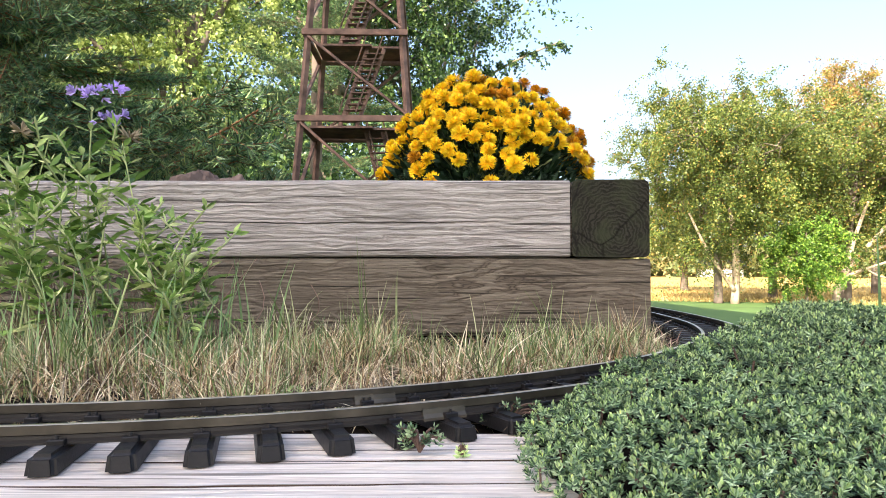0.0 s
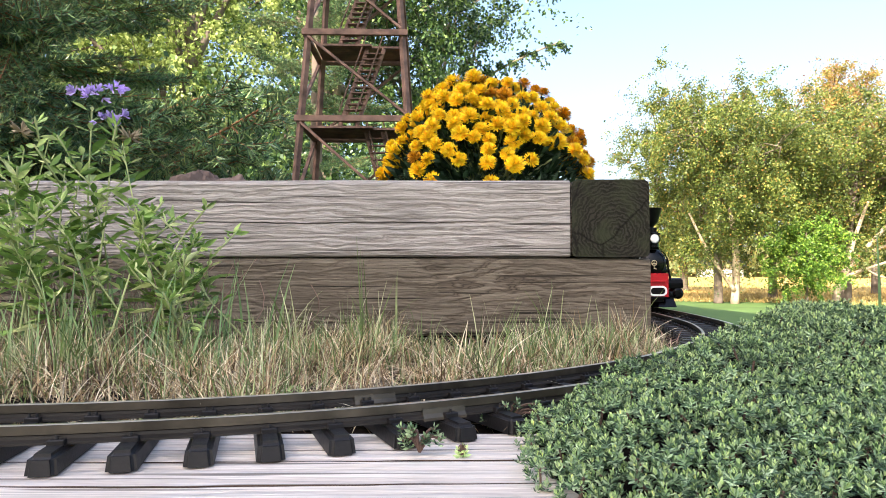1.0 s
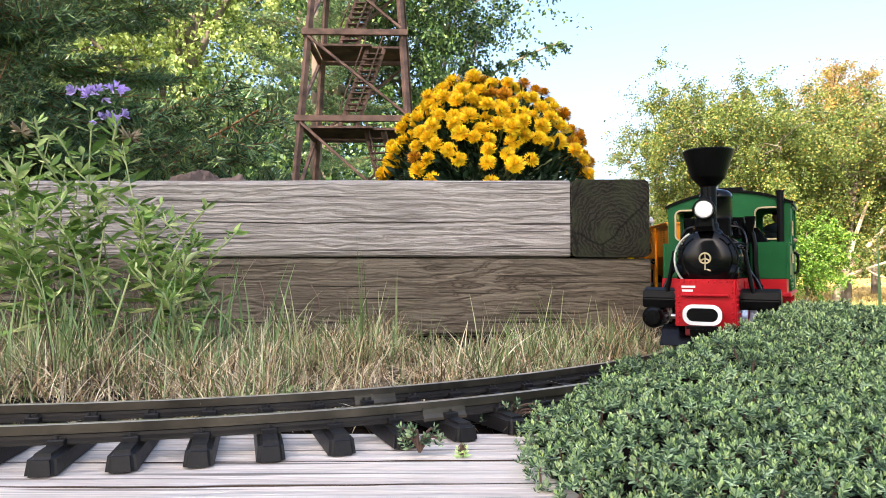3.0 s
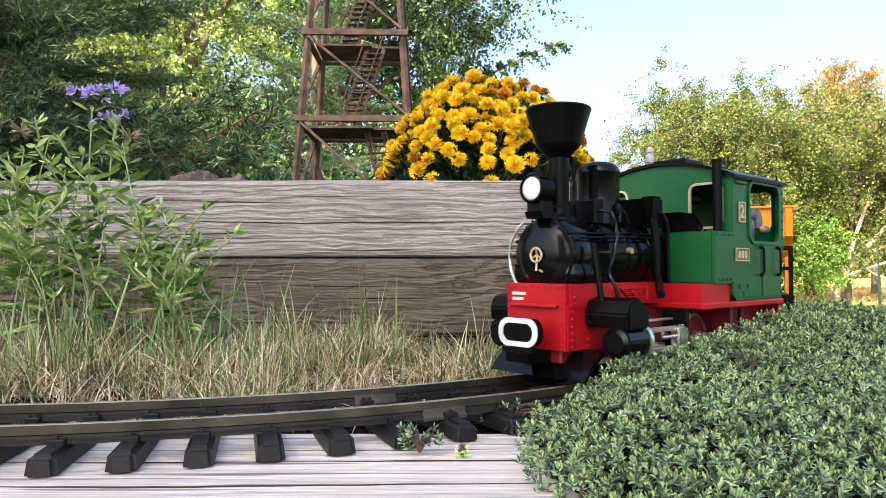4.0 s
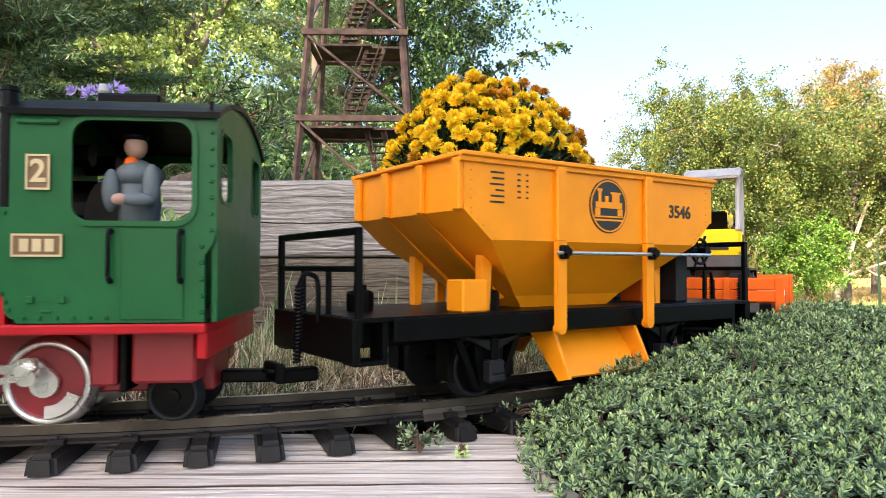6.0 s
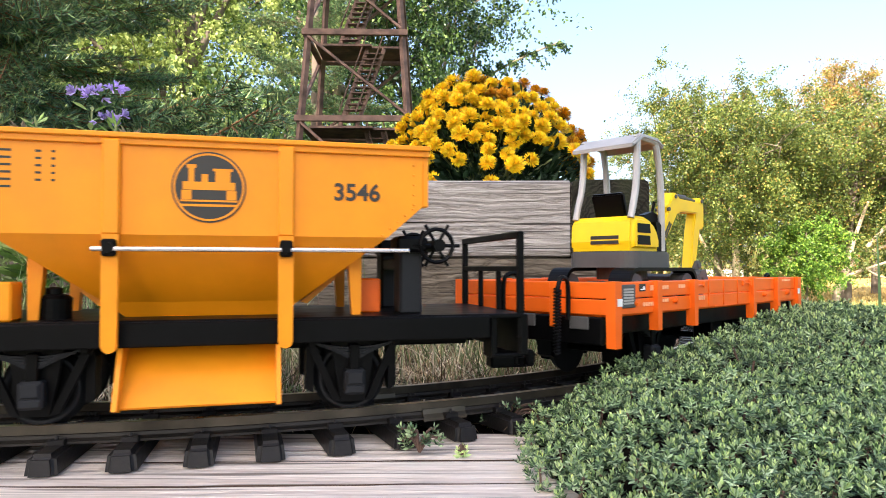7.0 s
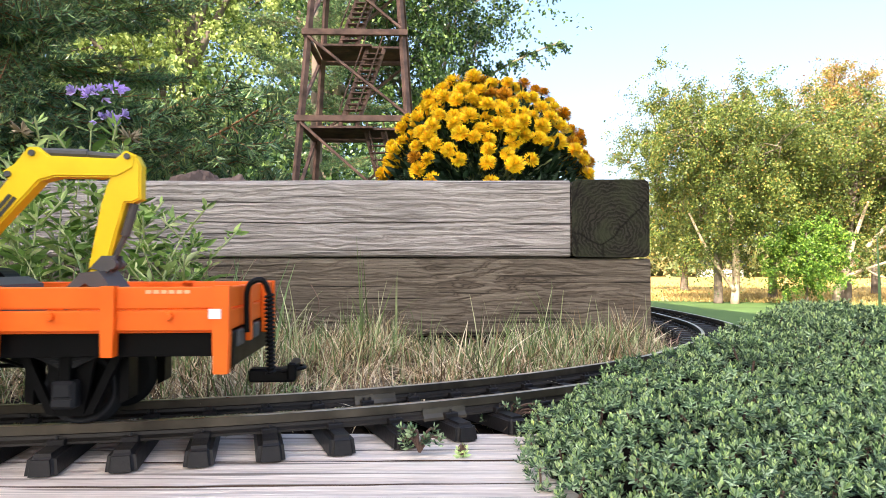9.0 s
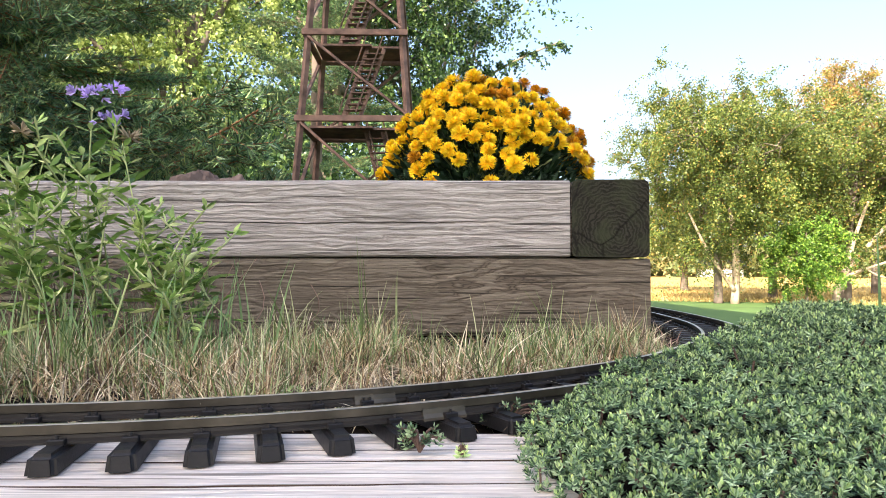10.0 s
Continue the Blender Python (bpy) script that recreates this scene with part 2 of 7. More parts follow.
def parts_apart(name, bm, material, parent, label=""):
    """Links every loose piece of a bmesh as a part of its own."""
    left = set(bm.verts)
    while left:
        todo, piece = [left.pop()], []
        while todo:
            v = todo.pop()
            piece.append(v)
            for e in v.link_edges:
                o = e.other_vert(v)
                if o in left:
                    left.remove(o)
                    todo.append(o)
        one = bmesh.new()
        at = {v: one.verts.new(v.co) for v in piece}
        for f in {f for v in piece for f in v.link_faces}:
            one.faces.new([at[v] for v in f.verts])
        bmesh.ops.recalc_face_normals(one, faces=one.faces[:])
        part(name, one, material, parent, label)
    bm.free()


def empty(name, label, category, group="", m=None):
    e = new(name)
    e.empty_display_size = 0.01
    if m is not None:
        e.matrix_world = m
    return tagged(e, label, category, group)


def box(bm, x0, x1, y0, y1, z0, z1, bevel=0.0, m=None, seg=1):
    """Adds a bevelled box; returns its vertices."""
    r = bmesh.ops.create_cube(bm, size=1)["verts"]
    bmesh.ops.transform(bm, matrix=Matrix.Translation(((x0 + x1) / 2, (y0 + y1) / 2, (z0 + z1) / 2)) @ Matrix.Diagonal((x1 - x0, y1 - y0, z1 - z0, 1)), verts=r)
    if m is not None:
        bmesh.ops.transform(bm, matrix=m, verts=r)
    if bevel:
        es = list({e for v in r for e in v.link_edges})
        r = bmesh.ops.bevel(bm, geom=es, offset=bevel, segments=seg, affect="EDGES", clamp_overlap=True)["verts"]
    return r


def cyl(bm, a, b, r0, r1=None, n=16, caps=True):
    """A tapered cylinder from point a to point b."""
    a, b = Vector(a), Vector(b)
    r1 = r0 if r1 is None else r1
    q = (b - a).to_track_quat("Z", "Y").to_matrix().to_4x4()
    m = Matrix.Translation((a + b) / 2) @ q
    return bmesh.ops.create_cone(bm, cap_ends=caps, segments=n, radius1=max(r0, 1e-6), radius2=max(r1, 1e-6), depth=(b - a).length, matrix=m)["verts"]


def lathe(bm, prof, n=24, m=None):
    """Turns (radius, height) pairs round z."""
    rings = []
    for r, z in prof:
        rings.append([bm.verts.new((r * math.cos(2 * math.pi * i / n), r * math.sin(2 * math.pi * i / n), z)) for i in range(n)])
    for p, q in zip(rings, rings[1:]):
        for i in range(n):
            bm.faces.new((p[i], p[(i + 1) % n], q[(i + 1) % n], q[i]))
    bm.faces.new(rings[0][::-1])
    bm.faces.new(rings[-1])
    if m is not None:
        bmesh.ops.transform(bm, matrix=m, verts=[v for r in rings for v in r])


def tube(bm, pts, r, n=8, taper=1.0):
    """A round bar along a polyline."""
    pts = [Vector(p) for p in pts]
    rings = []
    for i, p in enumerate(pts):
        d = (pts[min(i + 1, len(pts) - 1)] - pts[max(i - 1, 0)]).normalized()
        u = d.cross(Vector((0.31, 0.17, 0.93)))
        u = (u if u.length > 1e-3 else d.cross(Vector((1, 0, 0)))).normalized()
        w = d.cross(u)
        rr = r * (1 + (taper - 1) * i / max(1, len(pts) - 1))
        rings.append([bm.verts.new(p + u * rr * math.cos(2 * math.pi * k / n) + w * rr * math.sin(2 * math.pi * k / n)) for k in range(n)])
    for p, q in zip(rings, rings[1:]):
        for k in range(n):
            bm.faces.new((p[k], p[(k + 1) % n], q[(k + 1) % n], q[k]))
    bm.faces.new(rings[0][::-1])
    bm.faces.new(rings[-1])


def slab(bm, outline, y0, y1, axis="y"):
    """Extrudes a closed outline of (u, w) pairs between y0 and y1 along an axis."""
    def at(u, w, t):
        return {"y": (u, t, w), "x": (t, u, w), "z": (u, w, t)}[axis]
    lo = [bm.verts.new(at(u, w, y0)) for u, w in outline]
    hi = [bm.verts.new(at(u, w, y1)) for u, w in outline]
    n = len(outline)
    for i in range(n):
        bm.faces.new((lo[i], lo[(i + 1) % n], hi[(i + 1) % n], hi[i]))
    bm.faces.new(lo[::-1])
    bm.faces.new(hi)
    bmesh.ops.recalc_face_normals(bm, faces=bm.faces[:])


def rounded(x0, x1, z0, z1, r, n=5, corners=(1, 1, 1, 1)):
    """Outline of a rectangle with rounded corners, counter-clockwise from the lower left."""
    out = []
    for (cx, cz, a0), on in zip(((x0 + r, z0 + r, 180), (x1 - r, z0 + r, 270), (x1 - r, z1 - r, 0), (x0 + r, z1 - r, 90)), corners):
        if on:
            for i in range(n + 1):
                a = radians(a0 + 90 * i / n)
                out.append((cx + r * math.cos(a), cz + r * math.sin(a)))
        else:
            out.append((x0 if a0 in (180, 90) else x1, z0 if a0 in (180, 270) else z1))
    return out


def rivets(bm, pts, r=0.0009, n=6):
    """Low domes at (point, direction) pairs."""
    for p, d in pts:
        p, d = Vector(p), Vector(d)
        cyl(bm, p - d * 0.0003, p + d * r * 0.8, r, r * 0.45, n)


class Sheet:
    """Collects many small faces and turns them into one mesh at once."""
    def __init__(self):
        self.v, self.f = [], []

    def add(self, vs, fs):
        k = len(self.v)
        self.v.extend(vs)
        self.f.extend([tuple(i + k for i in f) for f in fs])

    def make(self, name, material, parent=None, smooth=False):
        me = bpy.data.meshes.new(name)
        me.from_pydata([tuple(p) for p in self.v], [], self.f)
        me.materials.append(material)
        if smooth:
            me.polygons.foreach_set("use_smooth", [True] * len(me.polygons))
        ob = new(name, me)
        ob.parent = parent
        return ob


def rot_to(d, roll=0.0):
    """Turns +z to the direction d."""
    return Vector(d).to_track_quat("Z", "Y").to_matrix() @ Matrix.Rotation(roll, 3, "Z")

# ---------------------------------------------------------------- the line of the track
RAILTOP = 0.0165
PLAN = [(0.26, 2.3), (0.29, 1.9), (0.318, 1.55), (0.336, 1.3), (0.343, 1.12), (0.341, 0.97), (0.325, 0.815), (0.279, 0.665), (0.2, 0.5427),
        (0.15, 0.4873), (0.1, 0.444), (0.05, 0.4075), (0.0, 0.378), (-0.05, 0.355), (-0.1, 0.338), (-0.15, 0.3255), (-0.2, 0.317),
        (-0.26, 0.312), (-0.34, 0.314), (-0.44, 0.328), (-0.56, 0.365), (-0.7, 0.44), (-0.82, 0.55), (-0.9, 0.7), (-0.95, 0.9), (-0.97, 1.2)]


def smooth_line(pts, step=0.002):
    out = []
    for i in range(len(pts) - 1):
        p0, p1, p2, p3 = (Vector(pts[max(0, min(len(pts) - 1, i + k))]) for k in (-1, 0, 1, 2))
        n = max(2, int((p2 - p1).length / step))
        for j in range(n):
            u = j / n
            out.append(0.5 * ((2 * p1) + (p2 - p0) * u + (2 * p0 - 5 * p1 + 4 * p2 - p3) * u * u + (3 * p1 - p0 - 3 * p2 + p3) * u ** 3))
    out.append(Vector(pts[-1]))
    for _ in range(30):
        out = [out[0]] + [(a + b * 2 + c) / 4 for a, b, c in zip(out, out[1:], out[2:])] + [out[-1]]
    return out


LINE = smooth_line(PLAN)
ARC = [0.0]
for a, b in zip(LINE, LINE[1:]):
    ARC.append(ARC[-1] + (b - a).length)
ARC_NP = np.array(ARC)
LX, LY = np.array([p.x for p in LINE]), np.array([p.y for p in LINE])


def on_line(s):
    """Point of the centre line at arc length s, with straight ends."""
    if s <= 0:
        d = (LINE[1] - LINE[0]).normalized()
        return LINE[0] + d * s
    if s >= ARC[-1]:
        d = (LINE[-1] - LINE[-2]).normalized()
        return LINE[-1] + d * (s - ARC[-1])
    return Vector((np.interp(s, ARC_NP, LX), np.interp(s, ARC_NP, LY)))


def heading(s, e=0.004):
    d = on_line(s + e) - on_line(s - e)
    return d.normalized()


def off_line(s, off):
    """Point at a sideways offset; positive on the outer side of the bend."""
    d = heading(s)
    return on_line(s) + Vector((-d.y, d.x)) * off


def dist_line(x, y):
    """Distance from the centre line, signed: positive on the outer side."""
    i = int(np.argmin((LX - x) ** 2 + (LY - y) ** 2))
    d = heading(ARC[i])
    return (x - LX[i]) * -d.y + (y - LY[i]) * d.x


GAUGE = 0.024
RAIL_PROFILE = [(-0.0035, -0.0084), (0.0035, -0.0084), (0.0035, -0.0074), (0.0009, -0.0064), (0.0007, -0.0049), (0.0016, -0.0043), (0.0016, -0.0003),
                (0.0011, 0.0), (-0.0011, 0.0), (-0.0016, -0.0003), (-0.0016, -0.0043), (-0.0007, -0.0049), (-0.0009, -0.0064), (-0.0035, -0.0074)]


def build_rail(track, side):
    bm = bmesh.new()
    rings = []
    s = 0.02
    while s < ARC[-1] - 0.02:
        p, d = off_line(s, side * GAUGE), heading(s)
        n = Vector((-d.y, d.x))
        rings.append([bm.verts.new((p.x + n.x * u, p.y + n.y * u, RAILTOP + w)) for u, w in RAIL_PROFILE])
        s += 0.012
    k = len(RAIL_PROFILE)
    for a, b in zip(rings, rings[1:]):
        for i in range(k):
            f = bm.faces.new((a[i], a[(i + 1) % k], b[(i + 1) % k], b[i]))
            # web and foot get the dark copy: shade under the head as colour
            f.material_index = 1 if i in (6, 7, 8) else (0 if i in (5, 9) else 2)
    bmesh.ops.recalc_face_normals(bm, faces=bm.faces[:])
    part("rail", bm, [M_RAIL, M_RAILTOP, M_RAILFOOT], track)


def sleeper_mesh():
    """One moulded sleeper, lengthwise along local y, with chairs and bolts at both rails."""
    bm = bmesh.new()
    box(bm, -0.0063, 0.0063, -0.0475, 0.0475, 0.0, 0.0084)
    for v in bm.verts:
        if v.co.z > 0.004:
            v.co.x *= 0.84
            v.co.y *= 0.975
    bmesh.ops.bevel(bm, geom=[e for e in bm.edges if max(v.co.z for v in e.verts) > 0.004], offset=0.0021, segments=3, affect="EDGES")
    for sgn in (-1, 1):
        y = sgn * GAUGE
        for o in (-0.0048, 0.0048):
            box(bm, -0.0036, 0.0036, y + o - 0.0021, y + o + 0.0021, 0.0075, 0.0105, 0.0004)
            for bx in ((-0.0017, 0.0017) if o * sgn < 0 else (0.0,)):
                cyl(bm, (bx, y + o, 0.0102), (bx, y + o, 0.0122), 0.0009, 0.0007, 6)
    me = bpy.data.meshes.new("sleeper")
    bm.to_mesh(me)
    bm.free()
    me.materials.append(M_SLEEPER)
    return me


def build_track():
    track = empty("railway_track", "curved brass garden railway track on black plastic sleepers", "railway track")
    for side in (1, -1):
        build_rail(track, side)
    me = sleeper_mesh()
    s, rnd = 0.0395, random.Random(4)
    while s < ARC[-1] - 0.05:
        p, d = on_line(s), heading(s)
        ob = new("sleeper", me)
        ob.parent = track
        ob.matrix_basis = Matrix.Translation((p.x, p.y, 0.0003)) @ Matrix.Rotation(math.atan2(d.y, d.x) + rnd.uniform(-0.012, 0.012), 4, "Z")
        s += SLEEPER_STEP
    for sj, side in ((JOINT_NEAR, 1), (JOINT_FAR, -1)):
        for inner in (-1, 1):
            bm = bmesh.new()
            p, d = off_line(sj, side * GAUGE), heading(sj)
            m = Matrix.Translation((p.x, p.y, RAILTOP)) @ Matrix.Rotation(math.atan2(d.y, d.x), 4, "Z")
            slab(bm, [(inner * 0.0012, -0.0032), (inner * 0.0022, -0.0036), (inner * 0.0026, -0.006), (inner * 0.0044, -0.0078), (inner * 0.0044, -0.0092), (inner * 0.0012, -0.0088)], -0.012, 0.012, "x")
            bmesh.ops.transform(bm, matrix=m, verts=bm.verts[:])
            part("rail_joiner", bm, M_RAIL, track, "dull metal rail joiner")


SLEEPER_STEP = 0.0285
i_mid = int(np.argmin((LX + 0.01) ** 2 + (LY - 0.37) ** 2))
JOINT_NEAR, JOINT_FAR = ARC[i_mid] + 0.0, ARC[i_mid] + 0.02
build_track()


# ---------------------------------------------------------------- timbers of the raised bed
def build_timber(name, x0, x1, y0, y1, z0, z1, mats, label, seed, along=0, crack=(9, 9)):
    """A squared landscape timber with worn arrises, slight bow and drying cracks."""
    bm = bmesh.new()
    n = 170 if along == 0 else 16
    ax = along
    lo, hi = (x0, x1) if ax == 0 else (y0, y1)
    rnd = random.Random(seed)
    ring = [(0.0, 0.06), (0.02, 0.02), (0.06, 0.0), (0.25, 0), (0.5, 0), (0.75, 0), (0.94, 0.0), (0.98, 0.02), (1.0, 0.06), (1, 0.25), (1, 0.5), (1, 0.75), (1.0, 0.94), (0.98, 0.98), (0.94, 1.0),
            (0.75, 1), (0.5, 1), (0.25, 1), (0.06, 1.0), (0.02, 0.98), (0.0, 0.94), (0, 0.75), (0, 0.455), (0, 0.445), (0, 0.435), (0, 0.25)]
    rings = []
    for i in range(n + 1):
        t = lo + (hi - lo) * i / n
        row = []
        for u, w in ring:
            w0 = w
            j = noise.noise((t * 6 + seed, u * 3, w * 3)) * 0.0006
            if along == 0 and u == 0 and 0.43 < w < 0.46:
                w += 0.03 * noise.noise((t * 9, seed, 0)) + 0.012 * noise.noise((t * 60, seed, 3))
                if w0 == 0.445:
                    u = 0.09 * max(0.0, min(1.0, (t - crack[0]) * 12)) * max(0.0, min(1.0, (crack[1] - t) * 12)) * (0.6 + noise.noise((t * 14, 1, seed)))
                    u = max(0.0, u)
            o = (y0 + (y1 - y0) * u, z0 + (z1 - z0) * w) if ax == 0 else (x0 + (x1 - x0) * u, z0 + (z1 - z0) * w)
            row.append(bm.verts.new((t, o[0] + j, o[1] + j) if ax == 0 else (o[0] + j, t, o[1] + j)))
        rings.append(row)
    k = len(ring)
    for a, b in zip(rings, rings[1:]):
        for i in range(k):
            bm.faces.new((a[i], a[(i + 1) % k], b[(i + 1) % k], b[i]))
    for cap in (rings[0], rings[-1]):
        f = bm.faces.new(cap)
        f.material_index = 1
    bmesh.ops.recalc_face_normals(bm, faces=bm.faces[:])
    ob = link(name, bm, mats)
    return tagged(ob, label, "timber", "timbers of the raised bed")


WALL_Y, TS = 0.78, 0.089
ZB = 0.006
build_timber("landscape_timber", -1.3, 0.1465, WALL_Y, WALL_Y + TS, ZB + TS + 0.0015, ZB + 2 * TS + 0.0015, [M_TIMBER_TOP, M_END], "weathered grey wooden landscape timber with long drying crack", 1, crack=(-0.3, 0.09))
build_timber("landscape_timber", 0.1485, 0.2375, WALL_Y - 0.0015, 1.9, ZB + TS + 0.0015, ZB + 2 * TS + 0.002, [M_TIMBER_SIDE, M_END], "dark wooden timber showing cracked end grain", 2, along=1)
build_timber("landscape_timber", -1.3, 0.2385, WALL_Y, WALL_Y + TS, ZB, ZB + TS, [M_TIMBER_LOW, M_END], "brown weathered bottom timber behind dry grass", 3)
build_timber("landscape_timber", 0.15, 0.2375, WALL_Y + TS + 0.001, 1.9, ZB, ZB + TS, [M_TIMBER_SIDE, M_END], "brown weathered bottom timber at the bed's side", 4, along=1)


def build_board():
    """The bleached deck plank in front: rounded arrises and drying cracks cut along its grain."""
    x0, x1, y0, y1, zt, zb = -0.9, 0.2, 0.12, 0.352, -0.0005, -0.038
    cracks = [(0.158, -0.9, 0.2, 0.001), (0.19, -0.3, 0.2, 0.0012), (0.236, -0.06, 0.2, 0.0012), (0.252, -0.42, -0.02, 0.0006), (0.268, -0.22, 0.2, 0.0013), (0.2985, -0.34, 0.2, 0.001), (0.3185, -0.1, 0.2, 0.0006)]
    bm = bmesh.new()
    rings = []
    n = 190
    for i in range(n + 1):
        x = x0 + (x1 - x0) * i / n
        row = [(y0, zb), (y0, zt - 0.003), (y0 + 0.001, zt - 0.001), (y0 + 0.003, zt)]
        for j, (yc, a, b, w) in enumerate(cracks):
            yy = yc + 0.006 * noise.noise((x * 4, j * 3.1, 0)) + 0.0008 * noise.noise((x * 45, j, 2))
            k = max(0.0, min(1.0, (x - a) * 9)) * max(0.0, min(1.0, (b - x) * 9 + 0.2)) * max(0.05, 0.6 + 0.9 * noise.noise((x * 11, j * 1.7, 5)))
            wave = 0.0004 * noise.noise((x * 8, yc * 90, 7))
            w *= 1.7
            row += [(yy - w * k - 0.00025, zt + wave), (yy, zt + wave - 0.0055 * k - 0.0001), (yy + w * k * 0.6 + 0.00025, zt + wave)]
        row += [(y1 - 0.003, zt), (y1 - 0.001, zt - 0.001), (y1, zt - 0.003), (y1, zb)]
        rings.append([bm.verts.new((x, y, z)) for y, z in row])
    k = len(rings[0])
    for a, b in zip(rings, rings[1:]):
        for i in range(k):
            f = bm.faces.new((a[i], b[i], b[(i + 1) % k], a[(i + 1) % k]))
            f.material_index = 1 if 4 <= i < k - 4 and (i - 4) % 3 < 2 else 0
    bm.faces.new(rings[0])
    bm.faces.new(rings[-1][::-1])
    bmesh.ops.recalc_face_normals(bm, faces=bm.faces[:])
    tagged(link("deck_board", bm, [M_BOARD, M_CRACK]), "sun-bleached pale wooden board with drying cracks under the track", "board")


build_board()

# ---------------------------------------------------------------- ground
LAWN_Z = -0.85


def smooth01(a, b, x):
    t = max(0.0, min(1.0, (x - a) / (b - a)))
    return t * t * (3 - 2 * t)


def ground_z(x, y):
    """The garden terrace at about z = 0, falling to the lawn all round."""
    right = smooth01(0.75, 1.6, x + 0.12 * y)
    back = smooth01(3.2, 6.0, y)
    left = smooth01(5.0, 9.0, -x)
    drop = max(right, back, left)
    z = -0.004 + LAWN_Z * drop
    if y < 0.37:
        z -= 0.04 * smooth01(0.36, 0.33, y) * (1 if drop < 0.2 else 0)
    elif y < 0.79 and drop < 0.2:
        z += 0.004 * noise.noise((x * 14, y * 14, 0)) - 0.002
    return z


def build_ground():
    def axis(fine0, fine1, step):
        out, v = [], fine0
        while v <= fine1:
            out.append(v)
            v += step
        lo, hi, s = fine0, fine1, step
        while hi < 900:
            s *= 1.35
            hi += s
            lo -= s
            out.append(hi)
            out.insert(0, lo)
        return out
    xs, ys = axis(-0.9, 0.9, 0.03), axis(0.0, 1.2, 0.03)
    bm = bmesh.new()
    grid = [[bm.verts.new((x, y, ground_z(x, y))) for x in xs] for y in ys]
    for j in range(len(ys) - 1):
        for i in range(len(xs) - 1):
            f = bm.faces.new((grid[j][i], grid[j][i + 1], grid[j + 1][i + 1], grid[j + 1][i]))
            cx, cy = (xs[i] + xs[i + 1]) / 2, (ys[j] + ys[j + 1]) / 2
            f.material_index = 0 if (-2.4 < cx < 0.42 and -0.2 < cy < 2.8 and f.calc_center_median().z > -0.3) else (2 if cy > 20 else 1)
            f.smooth = True
    ob = link("ground", bm, [M_SOIL, M_LAWN, M_FIELD])
    tagged(ob, "dark garden soil, mown lawn and dry yellow field", "ground", kind="structure")
    bm = bmesh.new()
    box(bm, -1.25, 0.149, WALL_Y + TS + 0.002, 2.6, -0.02, 0.165)
    bmesh.ops.subdivide_edges(bm, edges=bm.edges[:], cuts=10, use_grid_fill=True)
    for v in bm.verts:
        if v.co.z > 0.16:
            v.co.z += 0.01 * noise.noise(v.co * 9)
    tagged(link("bed_soil", bm, M_SOIL), "dark soil filling the raised bed", "soil", kind="structure")
    # added wall out of view, sized to hold direct sun off the track
    bm = bmesh.new()
    box(bm, -5.0, -1.2, -4.3, -4.0, LAWN_Z, 5.4)
    tagged(link("sun_block_wall", bm, M_PALEWALL), "plain pale unseen wall added to keep the sun off the garden", "wall", kind="structure")


build_ground()

# ---------------------------------------------------------------- the train (local x forward, +y its left side, z = 0 at the rail head)
def text_mesh(words, size, m, name, material, parent, depth=0.0002):
    """Lettering in the built-in font, turned into a thin mesh."""
    cu = bpy.data.curves.new(name, "FONT")
    cu.body, cu.size, cu.extrude, cu.offset = words, size, depth, size * 0.022
    cu.align_x, cu.align_y = "CENTER", "CENTER"
    tmp = bpy.data.objects.new(name, cu)
    scene.collection.objects.link(tmp)
    me = bpy.data.meshes.new_from_object(tmp.evaluated_get(bpy.context.evaluated_depsgraph_get()))
    bpy.data.objects.remove(tmp)
    me.transform(m)
    me.materials.clear()
    me.materials.append(material)
    ob = new(name, me)
    ob.parent = parent
    return ob


def side_text(x, y, z, side=1):
    """Matrix that stands lettering upright on a wagon side."""
    return Matrix.Translation((x, y, z)) @ Matrix.Rotation(radians(180 if side > 0 else 0), 4, "Z") @ Matrix.Rotation(radians(90), 4, "X")


def xcyl(bm, x0, x1, y, z, r, r1=None, n=24):
    return cyl(bm, (x0, y, z), (x1, y, z), r, r1, n)


